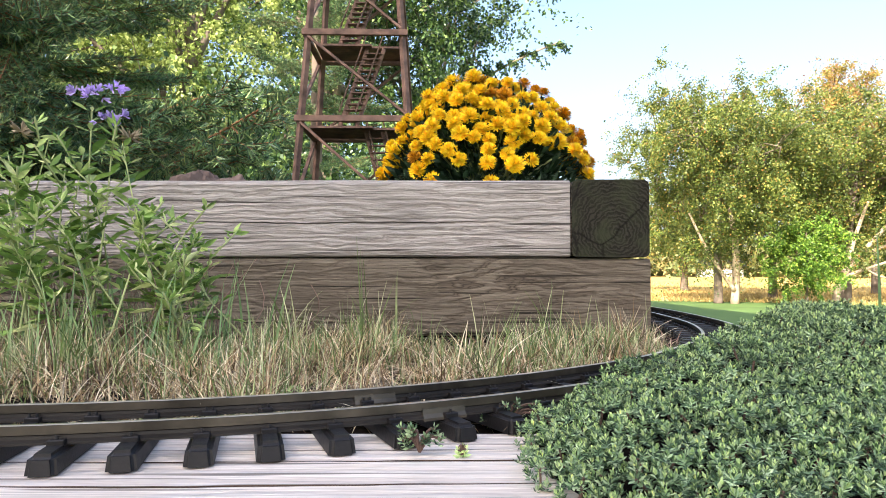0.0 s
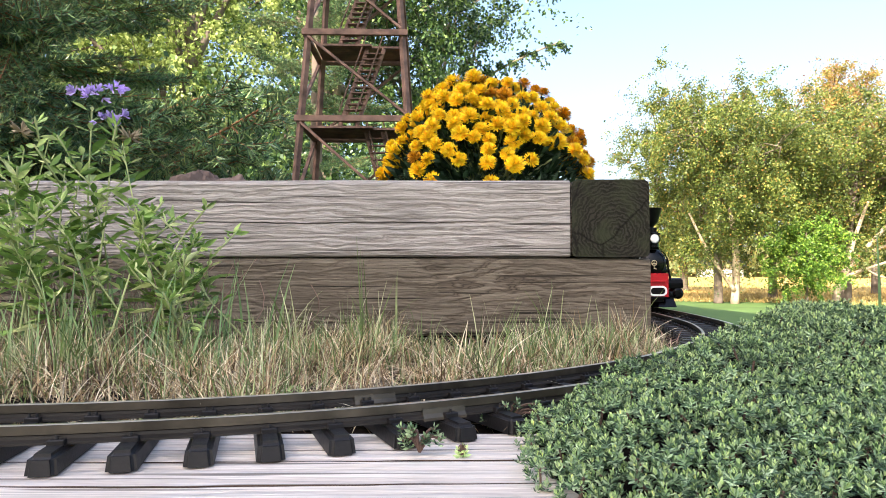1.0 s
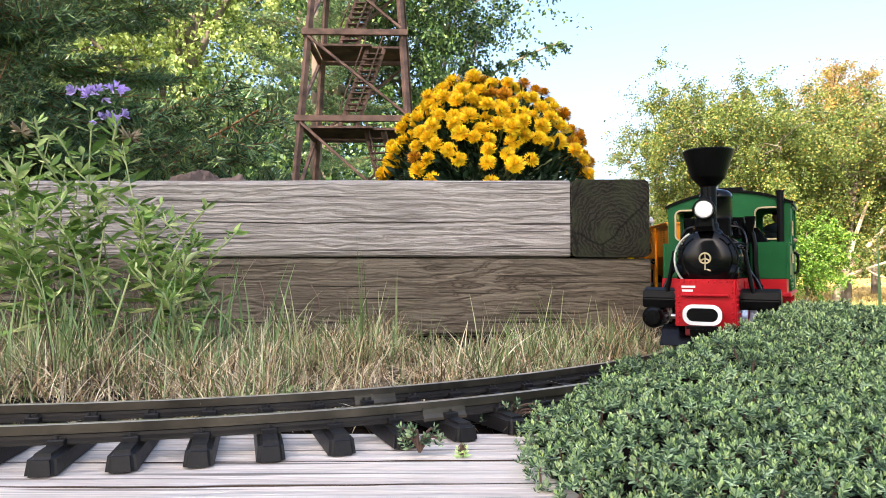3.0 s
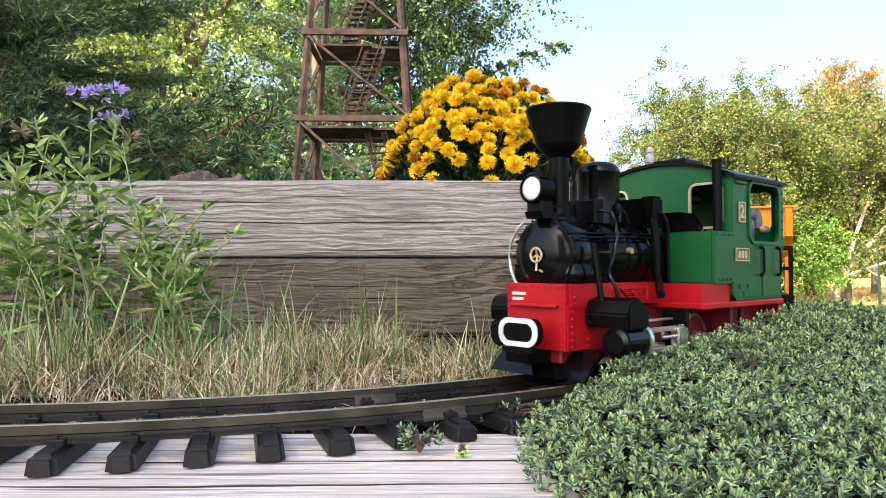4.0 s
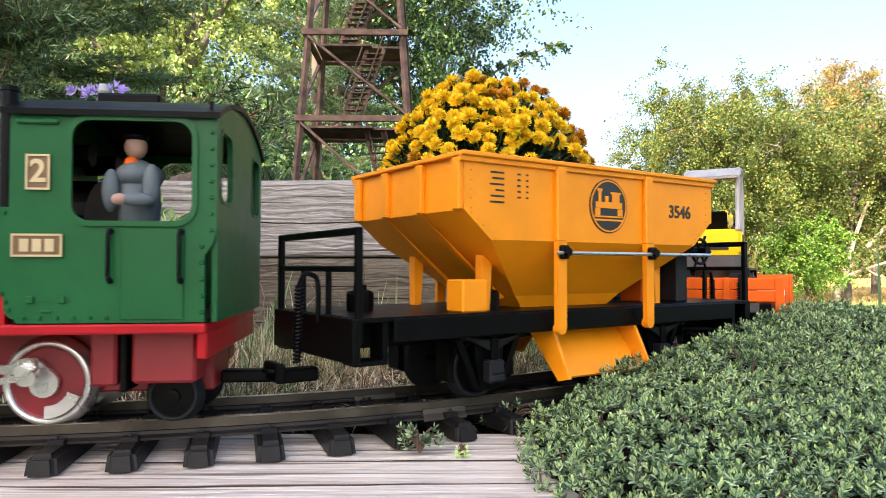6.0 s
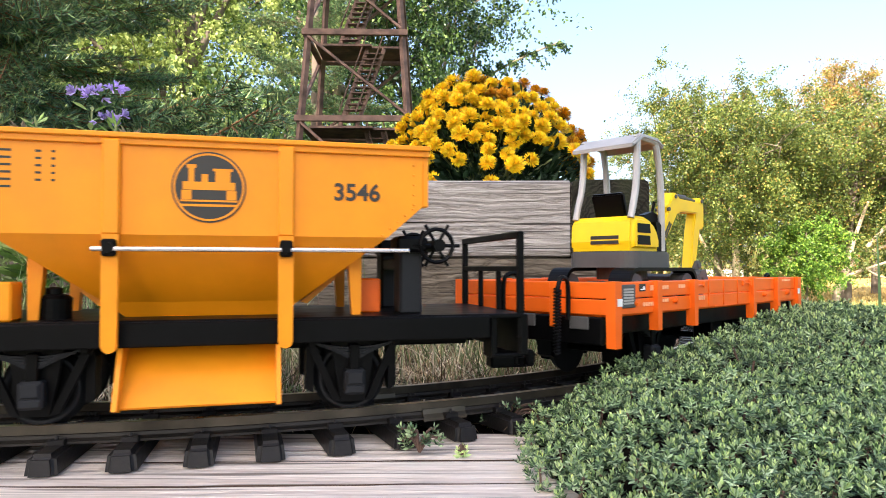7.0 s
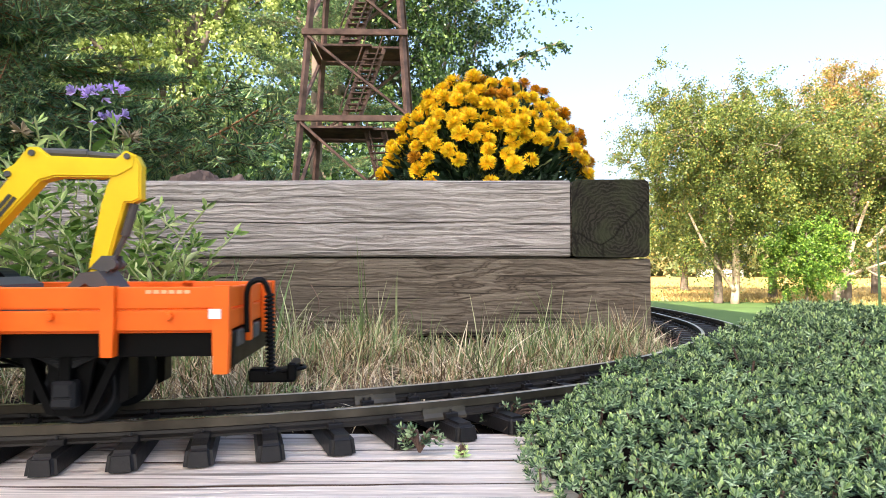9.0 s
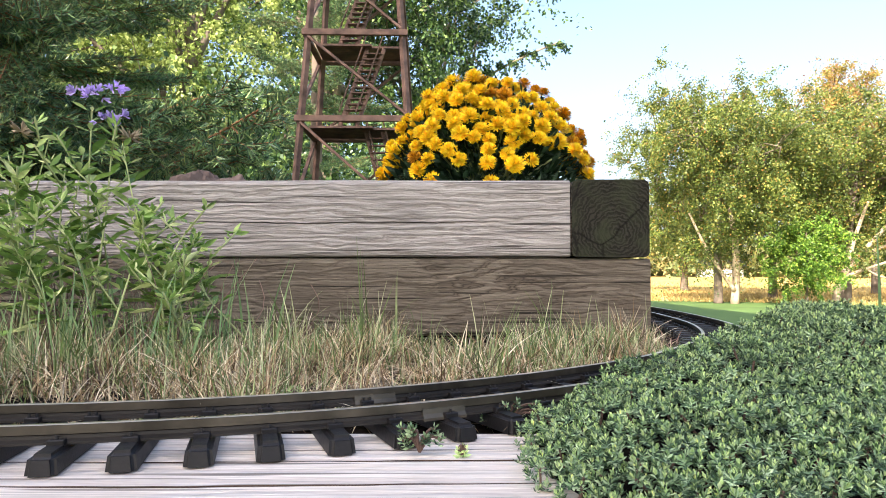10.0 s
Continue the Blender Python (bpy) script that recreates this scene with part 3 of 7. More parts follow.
def wheel(parent, x, y, r, name="wheel", face=None, spokes=False, crank=0.0, side=1):
    """Flanged wheel with its centre at the object's origin, axle along y."""
    face = face or M_BLACK
    ob = new(name)
    bm = bmesh.new()
    my = Matrix.Rotation(radians(-90 * side), 4, "X")
    lathe(bm, [(r * 0.25, -0.002), (r * 0.8, -0.0015), (r * 0.86, -0.0018), (r * 0.86, 0.0012), (r * 0.8, 0.0008), (r * 0.3, 0.0012), (r * 0.28, 0.0028), (0.0015, 0.003)], 36, my)
    if spokes:
        for k in range(8):
            a = k * math.pi / 4
            box(bm, r * 0.25, r * 0.84, 0.0006 * side, 0.0016 * side, -0.0011, 0.0011, 0, Matrix.Rotation(a, 4, "Y"))
    me = bpy.data.meshes.new(name)
    bm.to_mesh(me)
    bm.free()
    me.materials.append(face)
    me.polygons.foreach_set("use_smooth", [False] * len(me.polygons))
    bpy.data.objects.remove(ob)
    ob = new(name, me)
    ob.parent = parent
    ob.location = (x, y, r)
    bm = bmesh.new()
    lathe(bm, [(r * 0.85, -0.0042), (r + 0.0018, -0.0042), (r + 0.0021, -0.0034), (r + 0.0006, -0.0024), (r, 0.0015), (r * 0.97, 0.0021), (r * 0.86, 0.0021), (r * 0.85, 0.0)], 44, my)
    part("tyre", bm, M_CHROME if face is M_DARKRED else M_SLATE, ob, "bright plated tyre" if face is M_DARKRED else "", True)
    if crank:
        bm = bmesh.new()
        slab(bm, [(crank + 0.004 * math.cos(a), 0.004 * math.sin(a)) for a in np.linspace(-1.57, 1.57, 7)] + [(0.006 * math.cos(a), 0.006 * math.sin(a)) for a in np.linspace(1.57, 4.71, 9)], 0.0022 * side, 0.0052 * side)
        cyl(bm, (crank, 0.003 * side, 0), (crank, 0.017 * side, 0), 0.0022, n=12)
        slab(bm, [(-r * 0.84 * math.cos(a), r * 0.84 * math.sin(a)) for a in np.linspace(-0.6, 0.6, 10)] + [(-r * 0.55 * math.cos(a), r * 0.55 * math.sin(a)) for a in np.linspace(0.6, -0.6, 8)], 0.0016 * side, 0.0034 * side)
        part("crank", bm, M_CHROME, ob, "plated crank with counterweight")
    return ob


WHEELS = []        # (wheel, owner, radius)
RODS = []          # (rod, kind, side)
CRANK, WB, WF, DR = 0.0085, 0.040, 0.034, 0.0182


def hose(bm, pts, r, coil=0.0, turns=14):
    tube(bm, pts, r, 8)
    if coil:
        a, b = Vector(pts[-1]), Vector(pts[-2])
        ps = []
        for i in range(turns * 8):
            t = i / (turns * 8 - 1)
            c = a.lerp(b, t)
            ps.append(c + Vector((math.cos(i * math.pi / 4), math.sin(i * math.pi / 4), 0)) * coil)
        tube(bm, ps, r * 0.45, 5)


def spline(pts, n=6):
    pts = [Vector(p) for p in pts]
    out = []
    for i in range(len(pts) - 1):
        p0, p1, p2, p3 = (pts[max(0, min(len(pts) - 1, i + k))] for k in (-1, 0, 1, 2))
        for j in range(n):
            u = j / n
            out.append(0.5 * ((2 * p1) + (p2 - p0) * u + (2 * p0 - 5 * p1 + 4 * p2 - p3) * u * u + (3 * p1 - p0 - 3 * p2 + p3) * u ** 3))
    return out + [pts[-1]]


def holed_plate(bm, outer, holes, t0, t1, axis="y"):
    """Plate with round-cornered openings: outline and holes as (u, w) lists."""
    def at(u, w, t):
        return (u, t, w) if axis == "y" else (t, u, w)
    edges = []
    loops = []
    for loop in [outer] + holes:
        vs = [bm.verts.new(at(u, w, t0)) for u, w in loop]
        loops.append(vs)
        edges += [bm.edges.new((vs[i], vs[(i + 1) % len(vs)])) for i in range(len(vs))]
    fs = [f for f in bmesh.ops.triangle_fill(bm, edges=edges, use_beauty=True)["geom"] if isinstance(f, bmesh.types.BMFace)]
    ex = bmesh.ops.extrude_face_region(bm, geom=fs)["geom"]
    d = (0, t1 - t0, 0) if axis == "y" else (t1 - t0, 0, 0)
    bmesh.ops.translate(bm, vec=d, verts=[g for g in ex if isinstance(g, bmesh.types.BMVert)])
    bmesh.ops.recalc_face_normals(bm, faces=bm.faces[:])


def build_loco():
    L = empty("steam_locomotive", "green, red and black toy steam locomotive running on the track", "toy locomotive")
    # red frame
    bm = bmesh.new()
    # chassis coloured darker than the frame to stand for recess shade
    box(bm, -0.108, 0.094, -0.0165, 0.0165, 0.012, 0.044, 0.001)
    for sg in (-1, 1):
        box(bm, -0.096, -0.066, sg * 0.0155, sg * 0.025, 0.02, 0.0412, 0.0008)
    part("chassis", bm, M_DARKRED, L, "red inner chassis, darkened for the shade of its recess")
    bm = bmesh.new()
    slab(bm, [(-0.002, 0.045), (0.094, 0.045), (0.094, 0.0585), (-0.002, 0.0585)], -0.0242, 0.0242)
    slab(bm, [(-0.036, 0.045), (0.002, 0.045), (0.002, 0.0575), (-0.036, 0.0575)], -0.054, 0.054)
    for sg in (-1, 1):
        slab(bm, [(0.06, 0.02), (0.096, 0.02), (0.096, 0.046), (0.06, 0.046)], sg * 0.0165, sg * 0.0235)
    part("frame", bm, M_RED, L, "red moulded frame with rivets")
    bm = bmesh.new()
    box(bm, -0.1135, 0.004, -0.0575, 0.0575, 0.0415, 0.0455, 0.0008)
    box(bm, -0.1135, -0.1095, -0.055, 0.055, 0.031, 0.042, 0.0006)
    part("footplate", bm, M_RED, L)
    bm = bmesh.new()
    pts = [((0.0945 + 0.0025, y, z), (1, 0, 0)) for y in (-0.0205, 0.0205) for z in np.arange(0.023, 0.058, 0.0042)]
    pts += [((0.097, y, 0.0565), (1, 0, 0)) for y in np.arange(-0.0165, 0.017, 0.0047)]
    pts += [((x, sg * 0.0236, z), (0, sg, 0)) for sg in (-1, 1) for x in (0.078, 0.0925) for z in np.arange(0.022, 0.05, 0.004)]
    pts += [((x, sg * 0.0242, z), (0, sg, 0)) for sg in (-1, 1) for x in (0.048, 0.091) for z in (0.0475, 0.0505, 0.0535, 0.0565)]
    rivets(bm, pts, 0.0012)
    part("frame_rivets", bm, M_RED, L)
    for sg in (-1, 1):
        bm = bmesh.new()
        y0, y1 = sorted((sg * 0.0242, sg * 0.0262))
        for k in range(6):
            z, w = 0.0552 - 0.00125 * k, 0.0138 - 0.0019 * k
            slab(bm, [(0.034 - w, z), (0.034 + w, z), (0.034 + w - 0.0012, z - 0.0008), (0.034 - w + 0.0012, z - 0.0008)], y0, y1)
        cyl(bm, (0.034, sg * 0.0242, 0.0522), (0.034, sg * 0.0278, 0.0522), 0.0024, 0.0018, 14)
        for e in (-1, 1):
            box(bm, 0.034 + e * 0.0165 - 0.0011, 0.034 + e * 0.0165 + 0.0011, y0, y1, 0.0468, 0.0563, 0.0004)
        part("winged_ornament", bm, M_RED, L, "raised winged wheel ornament")
    bm = bmesh.new()
    slab(bm, [(-0.0225, 0.02), (0.0225, 0.02), (0.0225, 0.0585), (-0.0225, 0.0585)], 0.094, 0.0972, "x")
    box(bm, 0.097, 0.1005, -0.018, 0.018, 0.0445, 0.0465, 0.0006)
    xcyl(bm, 0.097, 0.107, 0, 0.031, 0.006, 0.005, 16)
    part("front_beam", bm, M_RED, L)
    bm = bmesh.new()
    for k, w in enumerate((0.009, 0.007)):
        box(bm, 0.0972, 0.0976, -0.0165 - w * 0.2, -0.0165 + w, 0.0515 - k * 0.0032, 0.0532 - k * 0.0032)
    part("front_lettering", bm, M_WHITE, L, "small white illegible lettering")
    # buffer
    bm = bmesh.new()
    slab(bm, rounded(-0.0145, 0.0145, 0.0225, 0.0385, 0.0072, 8), 0.107, 0.1125, "x")
    part("buffer", bm, M_BLACK, L, "black oval buffer")
    bm = bmesh.new()
    holed_plate(bm, rounded(-0.0147, 0.0147, 0.0223, 0.0387, 0.0074, 8), [rounded(-0.0118, 0.0118, 0.0252, 0.0358, 0.0052, 8)], 0.1122, 0.1135, "x")
    part("buffer_rim", bm, M_WHITE, L, "white painted buffer edge")
    bm = bmesh.new()
    slab(bm, [(0.09, 0.012), (0.113, 0.013), (0.114, 0.019), (0.09, 0.019)], -0.009, 0.009)
    slab(bm, [(0.107, 0.019), (0.1135, 0.019), (0.1135, 0.0215), (0.107, 0.0215)], -0.012, 0.012)
    part("coupler", bm, M_BLACK, L)
    bm = bmesh.new()
    prof = [(0.088, 0.0175), (0.094, 0.0135), (0.100, 0.0085), (0.106, 0.0035), (0.1075, 0.004), (0.1015, 0.0105), (0.096, 0.0158), (0.09, 0.02)]
    slab(bm, prof, -0.036, 0.036)
    for v in bm.verts:
        v.co.x -= abs(v.co.y) * 0.25
    part("rail_guard", bm, M_GLOSSBLACK, L, "curved black rail guard")
    # boiler
    bm = bmesh.new()
    lathe(bm, [(0.0205, 0), (0.0215, 0.001), (0.0215, 0.095), (0.0205, 0.0955)], 40, Matrix.Translation((-0.039, 0, 0.0755)) @ Matrix.Rotation(radians(90), 4, "Y"))
    part("boiler", bm, M_GLOSSBLACK, L, "glossy black boiler", True)
    for x in (0.004, 0.03):
        bm = bmesh.new()
        lathe(bm, [(0.0212, 0), (0.0222, 0.0003), (0.0222, 0.0027), (0.0212, 0.003)], 40, Matrix.Translation((x, 0, 0.0755)) @ Matrix.Rotation(radians(90), 4, "Y"))
        part("boiler_band", bm, M_GLOSSBLACK, L)
    bm = bmesh.new()
    lathe(bm, [(0.0215, 0), (0.0232, 0.0006), (0.0232, 0.033), (0.022, 0.0355), (0.0205, 0.036), (0.0195, 0.0375), (0.012, 0.0395), (0.003, 0.0405)], 44, Matrix.Translation((0.0545, 0, 0.0755)) @ Matrix.Rotation(radians(90), 4, "Y"))
    slab(bm, [(0.057, 0.058), (0.0905, 0.058), (0.0905, 0.07), (0.057, 0.07)], -0.0228, 0.0228)
    part("smokebox", bm, M_GLOSSBLACK, L, "", True)
    bm = bmesh.new()
    pts = []
    for x in (0.0585, 0.0885):
        for a in np.arange(-80, 261, 15):
            c, s = math.cos(radians(a)), math.sin(radians(a))
            pts.append(((x, 0.0232 * c, 0.0755 + 0.0232 * s), (0, c, s)))
    pts += [((x, sg * 0.0228, z), (0, sg, 0)) for sg in (-1, 1) for x in (0.06, 0.072, 0.088) for z in (0.06, 0.0635, 0.067)]
    rivets(bm, pts, 0.0008)
    part("smokebox_rivets", bm, M_GLOSSBLACK, L)
    bm = bmesh.new()
    ps = [(0.0965, 0.0042 * math.cos(a), 0.0755 + 0.0042 * math.sin(a)) for a in np.linspace(0, 2 * math.pi, 20)]
    tube(bm, ps, 0.0007, 6)
    for a in (90, 210, 330):
        tube(bm, [(0.0955, 0, 0.0755), (0.0965, 0.0042 * math.cos(radians(a)), 0.0755 + 0.0042 * math.sin(radians(a)))], 0.0006, 5)
    tube(bm, [(0.0955, 0, 0.0752), (0.0965, 0, 0.066)], 0.0006, 5)
    tube(bm, [(0.0945, 0.001, 0.0665), (0.0955, 0.004, 0.0655)], 0.0007, 5)
    part("smokebox_handwheel", bm, M_BRASS, L, "bright smokebox door handwheel")
    for sg in (-1, 1):
        bm = bmesh.new()
        arc = [(0.0935, sg * 0.0245 * math.cos(radians(a)), 0.0745 + 0.0245 * math.sin(radians(a))) for a in range(-60, 66, 12)]
        tube(bm, arc, 0.0009, 6)
        tube(bm, [(0.0925, sg * 0.019, 0.088), (0.03, sg * 0.0205, 0.0895), (-0.01, sg * 0.0205, 0.0895)], 0.0009, 6)
        part("handrail", bm, M_BLACK if sg > 0 else M_CHROME, L)
        bm = bmesh.new()
        tube(bm, [(0.05, sg * 0.0225, 0.074), (0.048, sg * 0.0225, 0.0765), (0.04, sg * 0.0225, 0.077), (0.0, sg * 0.0222, 0.077)], 0.0008, 6)
        tube(bm, [(0.088, sg * 0.0238, 0.084), (0.084, sg * 0.0238, 0.0855), (0.05, sg * 0.023, 0.0865), (0.0, sg * 0.022, 0.0875)], 0.0008, 6)
        part("boiler_pipe", bm, M_BLACK, L)
        bm = bmesh.new()
        cyl(bm, (0.0315, sg * 0.0208, 0.0785), (0.0315, sg * 0.0238, 0.0785), 0.0024, 0.002, 14)
        part("washout_plug", bm, M_BRASS, L, "small brass washout plug")
        bm = bmesh.new()
        hose(bm, spline([(0.0535, sg * 0.012, 0.104), (0.0515, sg * 0.022, 0.1015), (0.0525, sg * 0.0268, 0.09), (0.0555, sg * 0.0268, 0.078), (0.0655, sg * 0.030, 0.066), (0.0675, sg * 0.036, 0.056), (0.068, sg * 0.04, 0.046)]), 0.0012)
        part("steam_pipe", bm, M_GLOSSBLACK, L)
        bm = bmesh.new()
        cyl(bm, (0.0775, sg * 0.0275, 0.082), (0.0775, sg * 0.034, 0.045), 0.0018, n=10)
        part("drain_pipe", bm, M_BLACK, L)
        bm = bmesh.new()
        hose(bm, spline([(0.013, sg * 0.027, 0.1), (0.013, sg * 0.0295, 0.085), (0.0135, sg * 0.030, 0.066), (0.0125, sg * 0.0315, 0.054), (0.0155, sg * 0.034, 0.05)]), 0.0026)
        lathe(bm, [(0.0022, 0.096), (0.006, 0.1125), (0.0062, 0.114), (0.005, 0.114)], 4, Matrix.Translation((0.013, sg * 0.026, 0)) @ Matrix.Rotation(radians(45), 4, "Z"))
        part("sand_pipe", bm, M_BLACK, L)
        bm = bmesh.new()
        hose(bm, spline([(-0.001, sg * 0.022, 0.105), (-0.003, sg * 0.0275, 0.099), (-0.0035, sg * 0.028, 0.08), (-0.002, sg * 0.0295, 0.06), (-0.0025, sg * 0.0315, 0.05)]), 0.0014)
        box(bm, -0.0105, -0.001, sg * 0.034, sg * 0.043, 0.0455, 0.0505, 0.0008)
        part("brake_pipe", bm, M_BLACK, L)
    # chimney
    bm = bmesh.new()
    lathe(bm, [(0.0118, 0.0955), (0.0105, 0.0985), (0.0082, 0.1005), (0.0078, 0.1045), (0.0066, 0.106), (0.0064, 0.1355), (0.0075, 0.137), (0.0125, 0.142), (0.0136, 0.1435), (0.0198, 0.1635), (0.0204, 0.1655), (0.0196, 0.1665), (0.0186, 0.1655), (0.012, 0.147), (0.004, 0.143)], 40, Matrix.Translation((0.075, 0, 0)))
    tube(bm, [(0.066, 0.004, 0.137), (0.0645, 0.004, 0.12), (0.0655, 0.004, 0.107), (0.0625, 0.004, 0.0985)], 0.001, 6)
    part("chimney", bm, M_BLACK, L, "black funnel chimney with wide flared top", False)
    # headlamp
    bm = bmesh.new()
    lathe(bm, [(0.0065, 0), (0.0078, 0.001), (0.0078, 0.011), (0.0088, 0.012), (0.0088, 0.0145), (0.0079, 0.015), (0.0077, 0.0135)], 28, Matrix.Translation((0.0865, 0, 0.115)) @ Matrix.Rotation(radians(90), 4, "Y"))
    box(bm, 0.087, 0.0985, -0.006, 0.006, 0.1, 0.1085, 0.001)
    slab(bm, [(0.067, 0.097), (0.0975, 0.0975), (0.0995, 0.1015), (0.092, 0.1025), (0.082, 0.0995)], -0.0065, 0.0065)
    lathe(bm, [(0.005, 0.122), (0.005, 0.1245), (0.0042, 0.1255), (0.0013, 0.126), (0.001, 0.133)], 12, Matrix.Translation((0.0935, 0, 0)))
    lamp = part("headlamp", bm, M_BLACK, L, "black round headlamp")
    bm = bmesh.new()
    lathe(bm, [(0.0078, 0.0), (0.006, 0.0009), (0.003, 0.0014), (0.0005, 0.0016)], 28, Matrix.Translation((0.1, 0, 0.115)) @ Matrix.Rotation(radians(90), 4, "Y"))
    part("lens", bm, M_LENS, lamp, "pale clear lamp lens", True)
    # dome, boxes, valves
    bm = bmesh.new()
    lathe(bm, [(0.0145, 0.094), (0.014, 0.0975), (0.0136, 0.0985), (0.0136, 0.129), (0.0139, 0.1295), (0.0139, 0.131), (0.0132, 0.1335), (0.0105, 0.136), (0.005, 0.1374), (0.0005, 0.1378)], 40, Matrix.Translation((0.034, 0, 0)))
    part("steam_dome", bm, M_GLOSSBLACK, L, "tall glossy black steam dome", True)
    bm = bmesh.new()
    lathe(bm, [(0.0028, 0), (0.0028, 0.006), (0.0016, 0.007)], 12, Matrix.Translation((0.034, 0.0165, 0.102)) @ Matrix.Rotation(radians(20), 4, "X"))
    tube(bm, [(0.034, 0.0155, 0.1075), (0.0365, 0.0185, 0.1025), (0.0385, 0.0195, 0.0965)], 0.0012, 6)
    tube(bm, [(0.034, 0.0155, 0.1075), (0.0315, 0.0185, 0.1025), (0.0295, 0.0195, 0.0965)], 0.0012, 6)
    part("dome_valve", bm, M_BLACK, L)
    bm = bmesh.new()
    box(bm, 0.0475, 0.0575, -0.0145, 0.0145, 0.095, 0.111, 0.0012)
    part("feed_box", bm, M_BLACK, L)
    bm = bmesh.new()
    slab(bm, [(-0.0095, 0.095), (0.007, 0.095), (0.0085, 0.114), (-0.011, 0.114)], -0.02, 0.02)
    cyl(bm, (-0.0015, 0.0195, 0.106), (-0.0015, 0.0235, 0.106), 0.0035, n=12)
    tube(bm, [(0.0125, -0.004, 0.096), (0.012, -0.004, 0.134)], 0.0012, 6)
    tube(bm, [(0.03, -0.004, 0.1345), (0.008, -0.004, 0.135)], 0.0012, 6)
    part("sand_box", bm, M_BLACK, L)
    bm = bmesh.new()
    cyl(bm, (0.0215, 0.0, 0.096), (0.0215, 0.0, 0.103), 0.0026, 0.002, 12)
    part("safety_valve", bm, M_BRASS, L)
    for sg in (-1, 1):
        bm = bmesh.new()
        slab(bm, [(sg * 0.016, 0.0922), (sg * 0.038, 0.0922), (sg * 0.029, 0.1055), (sg * 0.016, 0.1055)], -0.0372, -0.0165, "x")
        part("coal_chute", bm, M_GLOSSBLACK, L, "glossy black slanted box on the tank before the cab")
    bm = bmesh.new()
    lathe(bm, [(0.0032, 0.0918), (0.0032, 0.139), (0.0037, 0.1392), (0.0037, 0.141), (0.0026, 0.141), (0.0026, 0.138)], 16, Matrix.Translation((-0.0335, 0.0475, 0)))
    part("exhaust_pipe", bm, M_BLACK, L)
    # tanks and cab
    for sg in (-1, 1):
        bm = bmesh.new()
        y0, y1 = sorted((sg * 0.0225, sg * 0.0537))
        box(bm, -0.0376, -0.0135, y0, y1, 0.0575, 0.0917, 0.0008, seg=2)
        part("side_tank", bm, M_GREEN, L)
        bm = bmesh.new()
        outer = [(-0.1125, 0.046), (-0.0415, 0.046)] + [(-0.0415 + 0.005 * math.sin(a), 0.0525 - 0.005 * math.cos(a) + 0.0) for a in np.linspace(0.2, 1.5, 5)] + [(-0.0362, 0.0575), (-0.0135, 0.0575), (-0.0135, 0.0917), (-0.038, 0.0917), (-0.038, 0.131), (-0.117, 0.131), (-0.117, 0.083), (-0.1158, 0.078), (-0.1125, 0.073)]
        hole = rounded(-0.1085, -0.0605, 0.0855, 0.1275, 0.0075, 6)
        holed_plate(bm, outer, [hole], sg * 0.0538, sg * 0.056)
        cabside = part("cab_side", bm, M_GREEN, L)
        bm = bmesh.new()
        holed_plate(bm, rounded(-0.1097, -0.0593, 0.0843, 0.1287, 0.0085, 6), [rounded(-0.1075, -0.0615, 0.0865, 0.1265, 0.0068, 6)], sg * 0.0558, sg * 0.0572)
        part("window_surround", bm, M_GREEN, cabside)
        bm = bmesh.new()
        box(bm, -0.1045, -0.0803, sg * 0.056, sg * 0.0567, 0.0472, 0.0838, 0.0003)
        part("cab_door", bm, M_GREEN, cabside)
        for x in (-0.0765, -0.1035):
            bm = bmesh.new()
            tube(bm, spline([(x, sg * 0.0565, 0.0628), (x, sg * 0.0592, 0.064), (x, sg * 0.0595, 0.072), (x, sg * 0.0592, 0.081), (x, sg * 0.0565, 0.0822)], 4), 0.0009, 6)
            for z in (0.0628, 0.0822):
                bmesh.ops.create_uvsphere(bm, u_segments=8, v_segments=6, radius=0.0014, matrix=Matrix.Translation((x, sg * 0.0575, z)))
            part("grab_rail", bm, M_BLACK, cabside, "black cab grab rail")
        bm = bmesh.new()
        pts = [((x, sg * 0.056, 0.0895), (0, sg, 0)) for x in np.arange(-0.0365, -0.0145, 0.0053)]
        pts += [((x, sg * 0.056, 0.0602), (0, sg, 0)) for x in np.arange(-0.0335, -0.0145, 0.0053)]
        pts += [((x, sg * 0.056, 0.0482), (0, sg, 0)) for x in np.arange(-0.075, -0.038, 0.0062)]
        pts += [((-0.1115 - (0.0035 if z > 0.08 else 0), sg * 0.056, z), (0, sg, 0)) for z in np.arange(0.05, 0.13, 0.0066)]
        pts += [((-0.0385 + 0.0012 * i, sg * 0.056, 0.0515 + 0.0032 * i), (0, sg, 0)) for i in range(3)]
        rivets(bm, pts, 0.0012)
        part("cab_rivets", bm, M_GREEN, cabside)
        bm = bmesh.new()
        box(bm, -0.061, -0.044, sg * 0.056, sg * 0.0564, 0.0545, 0.0551)
        for x in (-0.0585, -0.0465):
            box(bm, x - 0.0013, x + 0.0013, sg * 0.056, sg * 0.0572, 0.0538, 0.0568, 0.0003)
        box(bm, -0.0545, -0.0505, sg * 0.056, sg * 0.057, 0.0502, 0.0512, 0.0003)
        box(bm, -0.0565, -0.0405, sg * 0.056, sg * 0.0575, 0.1245, 0.1268, 0.0006)
        parts_apart("cab_fitting", bm, M_GREEN, cabside)
        bm = bmesh.new()
